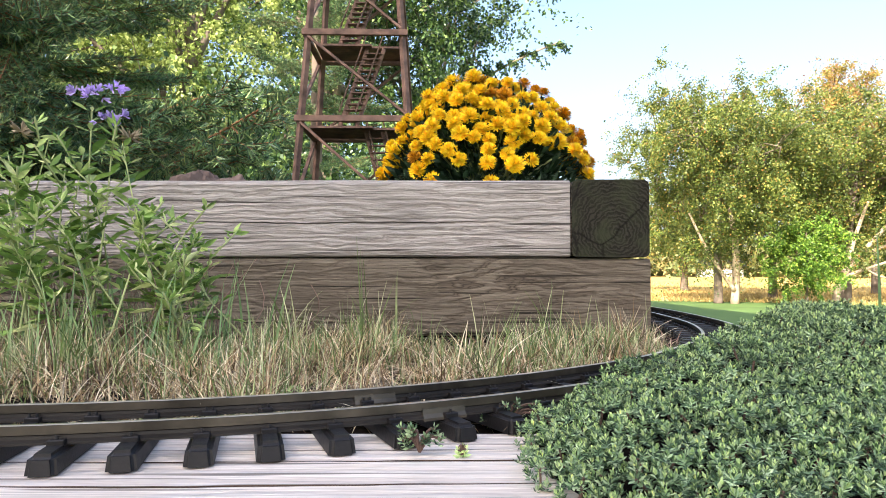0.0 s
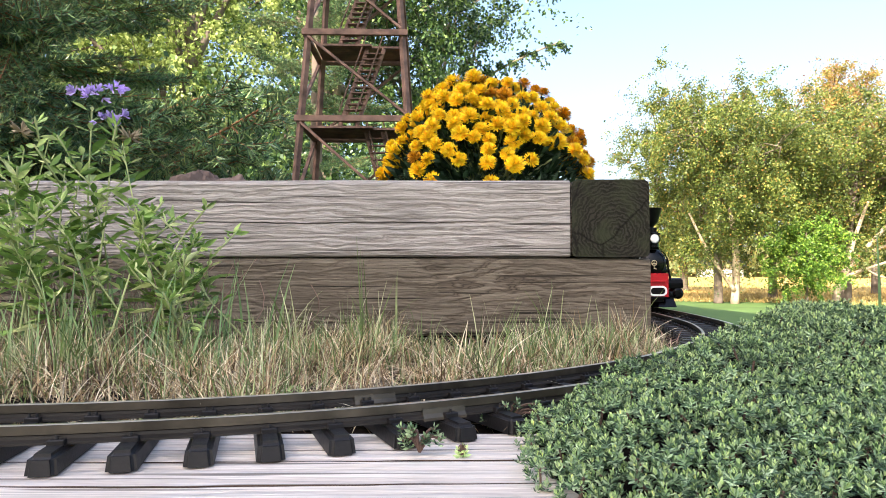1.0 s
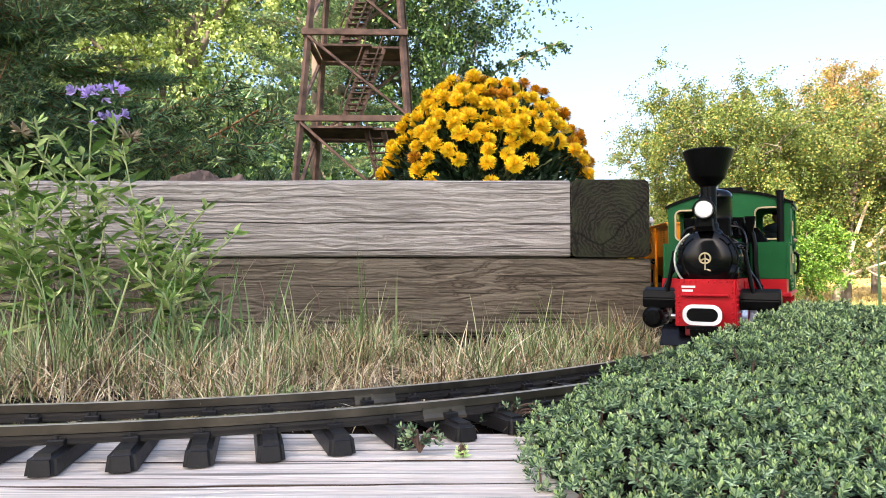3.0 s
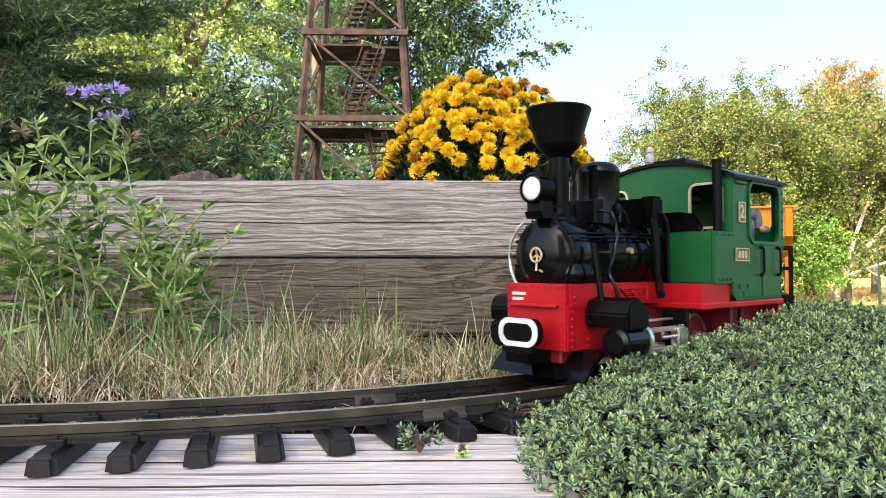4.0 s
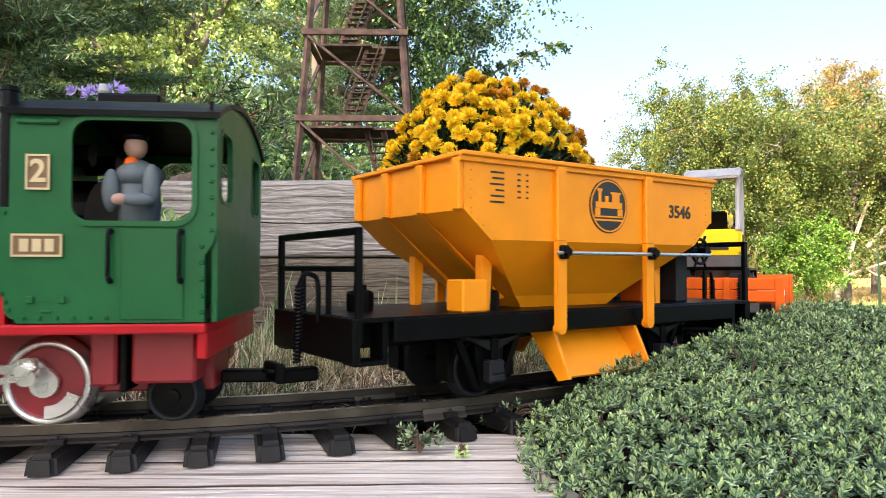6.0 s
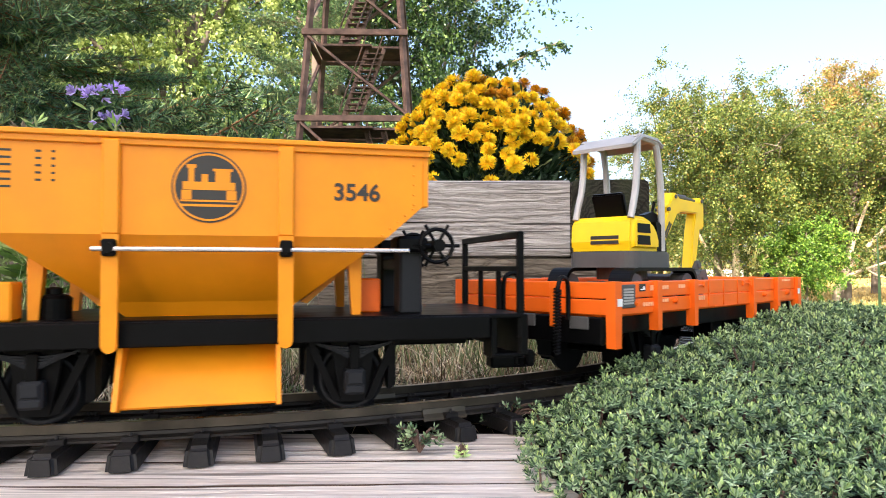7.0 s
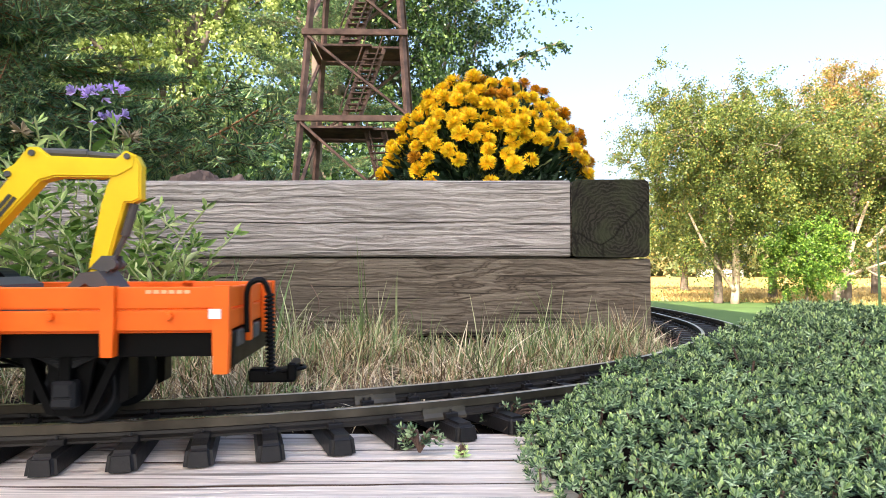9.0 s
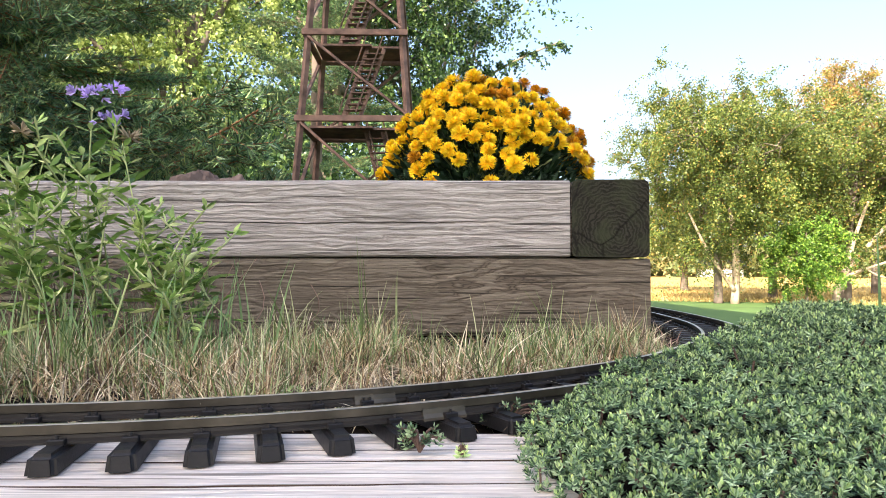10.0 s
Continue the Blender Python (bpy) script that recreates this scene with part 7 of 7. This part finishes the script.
# ---------------------------------------------------------------- wooden model tower
def build_tower():
    T = empty("wooden_tower", "brown stained wooden model lookout tower with zigzag stairs", "model tower", m=Matrix.Translation((-0.18, 1.455, 0.166)) @ Matrix.Rotation(radians(1.5), 4, "Z"))
    z1, z2, z3 = 0.215, 0.392, 0.56
    def half(z):
        return 0.121 - 0.068 * z
    def corner(sx, sy, z):
        h = half(z)
        return Vector((sx * h, sy * h, z))
    def beam(name, a, b, w=0.008, d=None):
        d = d or w
        a, b = Vector(a), Vector(b)
        bm = bmesh.new()
        box(bm, -w / 2, w / 2, -d / 2, d / 2, -(b - a).length / 2, (b - a).length / 2, 0.0007)
        bmesh.ops.transform(bm, matrix=Matrix.Translation((a + b) / 2) @ (b - a).to_track_quat("Z", "Y").to_matrix().to_4x4(), verts=bm.verts[:])
        return part(name, bm, M_TOWER, T)
    for sx in (-1, 1):
        for sy in (-1, 1):
            beam("leg", corner(sx, sy, -0.01), corner(sx, sy, 0.6), 0.0108)
    for z in (z1, z2, z3):
        h = half(z) + 0.012
        for sy in (-1, 1):
            beam("cross_beam", (-h, sy * (h - 0.004), z), (h, sy * (h - 0.004), z), 0.008, 0.012)
        for sx in (-1, 1):
            beam("cross_beam", (sx * (h - 0.006), -h + 0.012, z - 0.002), (sx * (h - 0.006), h - 0.012, z - 0.002), 0.011, 0.008)
        n = 12
        for i in range(5, n):
            y0 = -h + 0.012 + (2 * h - 0.024) * i / n
            x1 = h - 0.014 if i > 5 else h * 0.25
            bm = bmesh.new()
            box(bm, -h + 0.014, x1, y0, y0 + (2 * h - 0.024) / n - 0.0012, z + 0.001, z + 0.0055)
            part("plank", bm, M_TOWER, T)
    for za, zb in ((0.0, z1), (z1, z2), (z2, z3)):
        lo, hi = za + 0.008, zb - 0.008
        o = 0.007
        for a, b in ((corner(-1, -1, hi) + Vector((0, -o, 0)), corner(1, -1, lo) + Vector((0, -o, 0))), (corner(1, 1, hi) + Vector((0, o, 0)), corner(-1, 1, lo) + Vector((0, o, 0))),
                     (corner(1, -1, hi) + Vector((o, 0, 0)), corner(1, 1, lo) + Vector((o, 0, 0))), (corner(-1, 1, hi) + Vector((-o, 0, 0)), corner(-1, -1, lo) + Vector((-o, 0, 0)))):
            beam("brace", a, b, 0.0075, 0.0055)
        # a flight of stairs with treads and hand rails
        A, B = (Vector((0.085, 0.02, za)), Vector((0.03, 0.02, zb))) if za == 0 else (Vector((-0.025, 0.0, za + 0.006)), Vector((0.035, 0.0, zb)))
        for s in (-0.018, 0.018):
            beam("stringer", A + Vector((s, 0, 0)), B + Vector((s, 0, 0)), 0.004, 0.009)
            beam("hand_rail", A + Vector((s, -0.012, 0.03)), B + Vector((s, -0.012, 0.03)), 0.003)
        for i in range(1, 14):
            p = A.lerp(B, i / 14)
            bm = bmesh.new()
            box(bm, p.x - 0.018, p.x + 0.018, p.y - 0.008, p.y + 0.008, p.z - 0.0013, p.z + 0.0013)
            part("tread", bm, M_TOWER, T)


build_tower()

# ---------------------------------------------------------------- spruces
def spruce_branch_meshes():
    out = []
    for v in range(3):
        rnd = random.Random(60 + v)
        nd, bm = [], bmesh.new()
        L = 1.0
        main = spline([(0, 0, 0), (0.35, 0.02 * v, 0.02), (0.7, -0.02, -0.03), (1.0, 0, 0.02)], 8)
        twigs = [(main, 0.012)]
        for i in range(3, len(main) - 1):
            for sg in (-1, 1):
                p = main[i]
                ln = 0.42 * (1 - p.x * 0.75) * rnd.uniform(0.7, 1.15)
                e = p + Vector((ln * 0.75, sg * ln * 0.7, -0.05 * ln + rnd.uniform(-0.04, 0.03)))
                tw = spline([p, p.lerp(e, 0.5) + Vector((0, 0, -0.015)), e], 5)
                twigs.append((tw, 0.005))
                for j in range(3, len(tw) - 1, 3):
                    q = tw[j]
                    e2 = q + Vector((ln * 0.3, rnd.choice((-1, 1)) * ln * 0.22, rnd.uniform(-0.03, 0.02)))
                    twigs.append(([q, e2], 0.0035))
        for pts, r in twigs:
            tube(bm, pts if r > 0.004 else [pts[0], pts[-1]], r * 0.6, 5 if r > 0.01 else 3, 0.4)
            for a, b in zip(pts, pts[1:]):
                d = (b - a)
                n = max(1, int(d.length / 0.0055))
                dn = d.normalized()
                for k in range(n):
                    p = a + d * (k + rnd.random()) / n
                    for _ in range(2):
                        u = Vector((rnd.gauss(0, 1), rnd.gauss(0, 1), rnd.gauss(0.35, 0.8)))
                        u = (u - dn * u.dot(dn)).normalized()
                        nd.append(mat34(p, (u + dn * 0.75).normalized(), rnd.uniform(0, 6), rnd.uniform(0.027, 0.042), 1.35))
        me = bpy.data.meshes.new("twigs")
        bm.to_mesh(me)
        bm.free()
        me.materials.append(M_SPRUCEWOOD)
        ob = scatter("needles", NEEDLE[0], NEEDLE[1], nd, M_NEEDLE)
        out.append((me, ob.data))
        bpy.data.objects.remove(ob)
    return out


SPRUCE = spruce_branch_meshes()


def build_spruce(x, y, z, height, radius, n, seed, label, low=0.05, boughs=()):
    rnd = random.Random(seed)
    root = empty("spruce_tree", label, "spruce", "spruces behind the bed")
    bm = bmesh.new()
    cyl(bm, (x, y, z), (x, y, z + height), 0.035 * height / 2, 0.004, 12)
    part("trunk", bm, M_BARK, root)
    for i in range(n):
        t = low + (0.97 - low) * (i + rnd.random()) / n
        a = i * 2.39996 + rnd.uniform(-0.3, 0.3)
        ln = radius * (1 - t) ** 0.8 * rnd.uniform(0.8, 1.15) + 0.05
        me, nm = SPRUCE[rnd.randrange(3)]
        m = Matrix.Translation((x, y, z + height * t)) @ Matrix.Rotation(a, 4, "Z") @ Matrix.Rotation(radians(rnd.uniform(-4, 16) - 26 * t), 4, "Y") @ Matrix.Rotation(rnd.uniform(-0.3, 0.3), 4, "X") @ Matrix.Diagonal((ln, ln, ln, 1))
        b = new("branch", me)
        b.parent = root
        b.matrix_basis = m
        s = new("needles", nm)
        s.parent = b
    for i, (p, q) in enumerate(boughs):
        p, q = Vector(p), Vector(q)
        me, nm = SPRUCE[i % 3]
        b = new("branch", me)
        b.parent = root
        d = (q - p).normalized()
        side = Vector((0, 0, 1)).cross(d).normalized()
        up = d.cross(side)
        ln = (q - p).length
        b.matrix_basis = Matrix.Translation(p) @ Matrix((d, side, up)).transposed().to_4x4() @ Matrix.Rotation(0.5 - 0.3 * (i % 4), 4, "X") @ Matrix.Diagonal((ln, ln, ln, 1))
        s = new("needles", nm)
        s.parent = b


build_spruce(-1.5, 1.95, 0.0, 1.9, 1.1, 70, 1, "dark green spruce with needled branches over the bed",
             boughs=[((-1.3, 1.9, 0.3), (-0.43, 1.6, 0.44)), ((-1.25, 1.85, 0.22), (-0.52, 1.55, 0.34)), ((-1.2, 1.7, 0.3), (-0.62, 1.45, 0.36)), ((-0.86, 1.5, 0.85), (-0.9, 1.35, 0.42)),
                     ((-0.78, 1.45, 0.75), (-0.99, 1.3, 0.48)), ((-1.3, 1.6, 0.7), (-0.78, 1.4, 0.6)), ((-1.4, 1.7, 0.5), (-0.8, 1.45, 0.4))])
build_spruce(-0.62, 3.3, 0.0, 2.3, 0.5, 48, 2, "slender dark green spruce behind the tower")
build_spruce(-3.1, 4.4, -0.3, 3.8, 1.0, 48, 3, "tall dark spruce in deep shade")


# ---------------------------------------------------------------- broad-leaved trees
def build_tree(name, label, x, y, z, trunk_h, height, rx, rz, n_leaf, leaf, mat, seed, lean=0.0, gaps=0.35, trunk_r=0.09, limbs=9, low=0.0, category="tree", extra=()):
    """Tapered trunk, forking limbs, and a crown of single leaves in clumps round the twigs."""
    rnd = random.Random(seed)
    root = empty(name, label, category)
    bm = bmesh.new()
    top = Vector((x + lean, y, z + height * 0.8))
    fork = Vector((x + lean * 0.3, y, z + trunk_h))
    tube(bm, spline([(x, y, z - 0.1), fork.lerp(Vector((x, y, z)), 0.5) + Vector((rnd.uniform(-0.05, 0.05), 0, 0)), fork, top], 5), trunk_r, 9, 0.2)
    cz = z + low + (height - low) / 2
    C = Vector((x + lean, y, cz))
    clumps = []
    for i in range(limbs):
        u = Vector((rnd.gauss(0, 1), rnd.gauss(0, 1), rnd.gauss(0.2, 0.8))).normalized()
        e = C + Vector((u.x * rx, u.y * rx, u.z * (height - low) / 2)) * rnd.uniform(0.6, 0.92)
        st = fork.lerp(top, rnd.random() * 0.7)
        pts = spline([st, st.lerp(e, 0.5) + Vector((rnd.gauss(0, 0.1), rnd.gauss(0, 0.1), 0.12)) * rx * 0.5, e], 5)
        tube(bm, pts, trunk_r * 0.42, 7, 0.15)
        for j in range(4, len(pts)):
            for _ in range(2):
                q = pts[j] + Vector((rnd.gauss(0, 1), rnd.gauss(0, 1), rnd.gauss(0, 0.8))) * rx * 0.2
                tube(bm, [pts[j], pts[j].lerp(q, 0.5) + Vector((0, 0, 0.04)) * rx, q], trunk_r * 0.12, 5, 0.3)
                clumps.append((q, rx * rnd.uniform(0.12, 0.22)))
    k = 0
    while k < 130:
        u = Vector((rnd.gauss(0, 1), rnd.gauss(0, 1), rnd.gauss(0, 1))).normalized()
        u = Vector([math.copysign(abs(c) ** 0.8, c) for c in u])
        q = C + Vector((u.x * rx, u.y * rx, u.z * (height - low) / 2)) * rnd.uniform(0.5, 0.98)
        if noise.noise(q * (2.2 / rx) + Vector((seed, 0, 0))) < gaps - 0.42:
            continue
        clumps.append((q, rx * rnd.uniform(0.09, 0.2)))
        k += 1
    part("trunk", bm, M_BARK, root, "", True)
    # leaves hang along short sprays that spread outwards and droop from each clump
    rng = np.random.default_rng(seed)
    cc = np.array([(*c, r) for c, r in clumps + list(extra)])
    who = rng.integers(0, len(cc), n_leaf)
    spray = rng.integers(0, 7, n_leaf)
    out = cc[:, :3] - np.array(C)
    out /= np.linalg.norm(out, axis=1)[:, None] + 1e-6
    sprays = out[:, None, :] * 0.7 + rng.normal(0, 0.75, (len(cc), 7, 3)) + np.array((0, 0, -0.3))
    t = rng.random(n_leaf)
    pos = cc[who, :3] + (sprays[who, spray] * t[:, None] + np.array((0, 0, -0.5)) * (t * t)[:, None] + rng.normal(0, 0.12, (n_leaf, 3))) * cc[who, 3][:, None]
    keep = pos[:, 2] > z + 0.05
    dirs = rng.normal(0, 1, (n_leaf, 3)) + np.array((0, 0, -0.4))
    mats = leaf_mats(rng, pos[keep], dirs[keep], (leaf * rng.uniform(0.55, 1.25, n_leaf))[keep], 1.1)
    crown = scatter("crown", QUAD_LEAF[0], QUAD_LEAF[1], mats, mat, root)
    tagged(crown, kind="stuff")
    return root


build_tree("maple_tree", "leafy maple with sunlit lime green foliage", -2.15, 5.6, -0.6, 1.2, 5.0, 1.2, 2, 60000, 0.038, M_LEAF_LIME, 3, 0.1, 0.3, 0.09, 10, 1.5)
build_tree("shade_tree", "large dark leafy tree behind the spruces", -1.6, 9.5, -0.85, 2.0, 8.0, 2.6, 3, 80000, 0.055, M_LEAF_DARK, 4, 0.2, 0.42, 0.16, 13, 1.3)
build_tree("shade_tree", "large dark leafy tree with overhanging branches", -5.2, 10.5, -0.85, 2.2, 8.5, 3.0, 3, 42000, 0.08, M_LEAF_DARK, 5, 0.0, 0.38, 0.18, 13, 1.0)
sky_tree = build_tree("shade_tree", "grey-green leafy tree reaching towards the sky", -0.15, 11.5, -0.85, 2.0, 7.2, 1.5, 2, 50000, 0.058, M_LEAF_DARK, 6, -0.2, 0.45, 0.13, 11, 2.2,
                      extra=[(Vector((0.75 + 0.2 * i, 11.4, 3.42 + 0.075 * i + 0.05 * (i % 2))), 0.13 + 0.012 * (i % 3)) for i in range(7)])
build_tree("shrub", "dark green shrub behind the raised bed", -1.5, 4.6, -0.1, 0.3, 1.5, 1.0, 1.0, 18000, 0.04, M_LEAF_DARK, 15, 0.0, 0.2, 0.04, 8, 0.0, "shrub")
build_tree("shrub", "dark green shrub behind the wooden tower", -0.1, 5.2, -0.2, 0.3, 1.5, 0.8, 1.0, 14000, 0.04, M_LEAF_DARK, 16, 0.0, 0.2, 0.04, 8, 0.0, "shrub")
birch = build_tree("birch_tree", "yellowing leafy tree with slender trunk in sun", 7.3, 18.0, -0.85, 2.4, 5.9, 2.95, 2.6, 130000, 0.062, M_LEAF_BIRCH, 7, 0.1, 0.5, 0.13, 16, 1.2)
leaner = build_tree("birch_tree", "yellow-green leafy tree with leaning pale trunk", 10.9, 18.4, -0.85, 1.3, 5.9, 2.6, 2.6, 115000, 0.062, M_LEAF_BIRCH, 8, 0.4, 0.5, 0.17, 16, 1.1)
build_tree("shrub", "bright green leafy shrub under the trees", 8.9, 16.6, -0.85, 0.4, 2.3, 0.95, 1.0, 30000, 0.055, M_LEAF_FRESH, 9, 0.0, 0.3, 0.05, 7, 0.1, "shrub")
build_tree("birch_tree", "dense yellow-green tree behind the others", 10.2, 21.0, -0.85, 2.0, 6.4, 2.6, 2.6, 60000, 0.07, M_LEAF_BIRCH, 17, 0, 0.35, 0.15, 10, 1.0)
build_tree("autumn_tree", "rust and green autumn tree in the distance", 15.3, 24.0, -0.85, 2.5, 8.6, 3.0, 3, 60000, 0.085, M_LEAF_RUST, 10, 0, 0.4, 0.17, 12, 1.5)
build_tree("autumn_tree", "yellowing tree at the field's far edge", 9.6, 27.0, -0.85, 2.5, 5.0, 2.4, 3, 24000, 0.12, M_LEAF_BIRCH, 12, 0, 0.4, 0.17, 10, 1.2)


def build_woods():
    """Far woods along the field's edge, too far to tell one tree from another."""
    rnd = random.Random(14)
    mats = []
    for i in range(26000):
        a = rnd.uniform(-1.15, 1.15)
        d = rnd.uniform(70, 84)
        x, y = d * math.sin(a), d * math.cos(a)
        hh = 3.6 + 2.4 * noise.noise((x * 0.11, y * 0.11, 0)) + 1.2 * noise.noise((x * 0.4, 0, 2))
        z = -0.85 + hh * rnd.random() ** 0.7
        mats.append(mat34((x, y, z), Vector((rnd.gauss(0, 1), rnd.gauss(0, 1), rnd.gauss(0, 1))).normalized(), rnd.uniform(0, 6), rnd.uniform(0.5, 1.0), 1.6))
    tagged(scatter("far_woods", LEAF[0], LEAF[1], mats, M_LEAF_WOODS), "far autumn woods in haze-muted colour beyond the dry field", "woods", kind="stuff")


build_woods()


def build_meadow():
    """Short dry grass of the mown field."""
    rnd = random.Random(15)
    s = Sheet()
    for i in range(14000):
        d = 20 + 26 * rnd.random() ** 1.6
        a = rnd.uniform(0.2, 0.75)
        x, y = d * math.sin(a), d * math.cos(a)
        s.add(*blade(rnd, (x, y, -0.86), rnd.uniform(0.06, 0.2), rnd.uniform(0.2, 1.2), 0.022, None, 2))
    tagged(s.make("meadow_grass", M_MEADOW), "short dry yellow meadow grass", "grass", kind="stuff")


build_meadow()


def build_far_house():
    """A pale outbuilding at the far end of the field."""
    root = empty("outbuilding", "small pale outbuilding beyond the dry field", "building")
    bm = bmesh.new()
    box(bm, 25.6, 29.2, 66.0, 69.0, LAWN_Z, 0.2)
    part("wall", bm, M_PALEWALL, root)
    bm = bmesh.new()
    slab(bm, [(65.6, 0.2), (69.4, 0.2), (67.5, 0.9)], 25.3, 29.5, "x")
    part("roof", bm, M_GREY, root)
    bm = bmesh.new()
    box(bm, 26.3, 27.1, 65.94, 66.05, -0.6, -0.05)
    part("window", bm, M_SLATE, root)


build_far_house()


def build_limbs():
    """Bare pale limbs that show under the crowns."""
    for root, pts, r in ((leaner, [(10.1, 17.5, -0.9), (10.25, 17.5, -0.2), (10.8, 17.5, 0.45), (11.5, 17.5, 1.2)], 0.1), (leaner, [(10.25, 17.5, -0.2), (10.9, 17.5, 0.05), (11.7, 17.5, 0.3)], 0.06),
                         (leaner, [(10.4, 17.5, 0.0), (10.65, 17.5, 0.9), (11.0, 17.5, 1.8)], 0.07), (leaner, [(10.8, 17.5, 0.45), (11.3, 17.5, 0.6), (11.9, 17.5, 0.85)], 0.045), (leaner, [(10.9, 17.5, 0.05), (11.3, 17.5, -0.15), (11.8, 17.5, -0.2)], 0.03),
                         (birch, [(7.55, 17.6, -0.5), (7.2, 17.6, 0.0), (6.8, 17.6, 0.65), (6.4, 17.6, 1.5)], 0.06), (sky_tree, [(0.0, 11.5, 2.4), (0.6, 11.45, 3.2), (1.3, 11.4, 3.62), (1.95, 11.4, 3.9)], 0.03),
                         (birch, [(7.6, 17.7, -0.9), (7.65, 17.7, 0.5), (7.5, 17.7, 1.7)], 0.12)):
        bm = bmesh.new()
        tube(bm, spline(pts, 5), r, 8, 0.45)
        part("limb", bm, M_PALEBARK, root, "bare pale limb", True)


build_limbs()

# ---------------------------------------------------------------- what moves
# arc length of the locomotive's middle along the line, second by second
KNOTS = [(0.0, 0.815), (0.9, 1.0722), (1.5, 1.247), (2.0, 1.407), (2.5, 1.5605), (3.8, 1.854), (4.0, 1.8955), (4.5, 1.989), (5.0, 2.09), (5.5, 2.184),
         (6.8, 2.4295), (7.5, 2.578), (8.0, 2.683), (8.5, 2.791), (9.0, 2.8935), (10.0, 3.105)]
HOPPER_BACK, FLAT_BACK = 0.2945, 0.6035


def place(t):
    """Smooth reading of the knots (monotone cubic with averaged slopes)."""
    ts, ss = [k[0] for k in KNOTS], [k[1] for k in KNOTS]
    t = max(ts[0], min(ts[-1], t))
    sl = [(ss[i + 1] - ss[i]) / (ts[i + 1] - ts[i]) for i in range(len(ts) - 1)]
    m = [sl[0]] + [(a + b) / 2 for a, b in zip(sl, sl[1:])] + [sl[-1]]
    i = max(j for j in range(len(ts) - 1) if ts[j] <= t)
    h = ts[i + 1] - ts[i]
    u = (t - ts[i]) / h
    return ss[i] * (1 + 2 * u) * (1 - u) ** 2 + ss[i + 1] * u * u * (3 - 2 * u) + h * (m[i] * u * (1 - u) ** 2 - m[i + 1] * u * u * (1 - u))


def vehicle_pose(s, half):
    a, b = on_line(s - half), on_line(s + half)
    d, c = b - a, (a + b) / 2
    return Matrix.Translation((c.x, c.y, RAILTOP)) @ Matrix.Rotation(math.atan2(d.y, d.x), 4, "Z")


def motions():
    times = [round(i * 0.1, 3) for i in range(101)]
    walk(loco, [(t, vehicle_pose(place(t), WB)) for t in times])
    walk(driver, [(t, vehicle_pose(place(t), WB)) for t in times])
    walk(hopper, [(t, vehicle_pose(place(t) - HOPPER_BACK, 0.07)) for t in times])
    walk(flat, [(t, vehicle_pose(place(t) - FLAT_BACK, 0.066)) for t in times])
    walk(excavator, [(t, vehicle_pose(place(t) - FLAT_BACK, 0.066)) for t in times])
    fine = [i / 15 for i in range(151)]
    # a wheel rolling forward (+x) turns about +y
    phase0 = radians(CRANK_PHASE)
    def turn(t, r):
        return (place(t) - place(5.5)) / r
    for ob, owner, r in WHEELS:
        base = Vector(ob.location)
        lead = phase0 + (0 if base.y > 0 else math.pi / 2) if owner == "loco" else 0
        walk(ob, [(t, Matrix.Translation(base) @ Matrix.Rotation(lead + turn(t, r), 4, "Y")) for t in fine])
    for ob, kind, sg in RODS:
        rows = []
        for t in fine:
            a = phase0 + (0 if sg > 0 else math.pi / 2) + turn(t, DR)
            px, pz = CRANK * math.cos(a), -CRANK * math.sin(a)
            if kind == "coupling":
                m = Matrix.Translation((px, sg * 0.0305, DR + pz))
            else:
                bx, bz = -WB + px, DR + pz
                cz = 0.0245
                cx = bx + math.sqrt(CON_LEN ** 2 - (cz - bz) ** 2)
                if kind == "connecting":
                    m = Matrix.Translation((bx, sg * 0.034, bz)) @ Matrix.Rotation(-math.asin((cz - bz) / CON_LEN), 4, "Y")
                elif kind == "crosshead":
                    m = Matrix.Translation((cx, sg * 0.045, cz))
                else:
                    swing = 0.16 * math.cos(a + 1.2)
                    if kind == "lever":
                        m = Matrix.Translation((-0.002, sg * 0.0405, 0.0475)) @ Matrix.Rotation(swing, 4, "Y")
                    else:
                        ex, ez = -WB + px * 0.6, DR + pz * 0.6
                        tx, tz = -0.002 - 0.030 * math.sin(swing), 0.0475 - 0.030 * math.cos(swing)
                        m = Matrix.Translation((ex, sg * 0.038, ez)) @ Matrix.Rotation(-math.atan2(tz - ez, tx - ex), 4, "Y")
            rows.append((t, m))
        walk(ob, rows)


CRANK_PHASE = 10
motions()
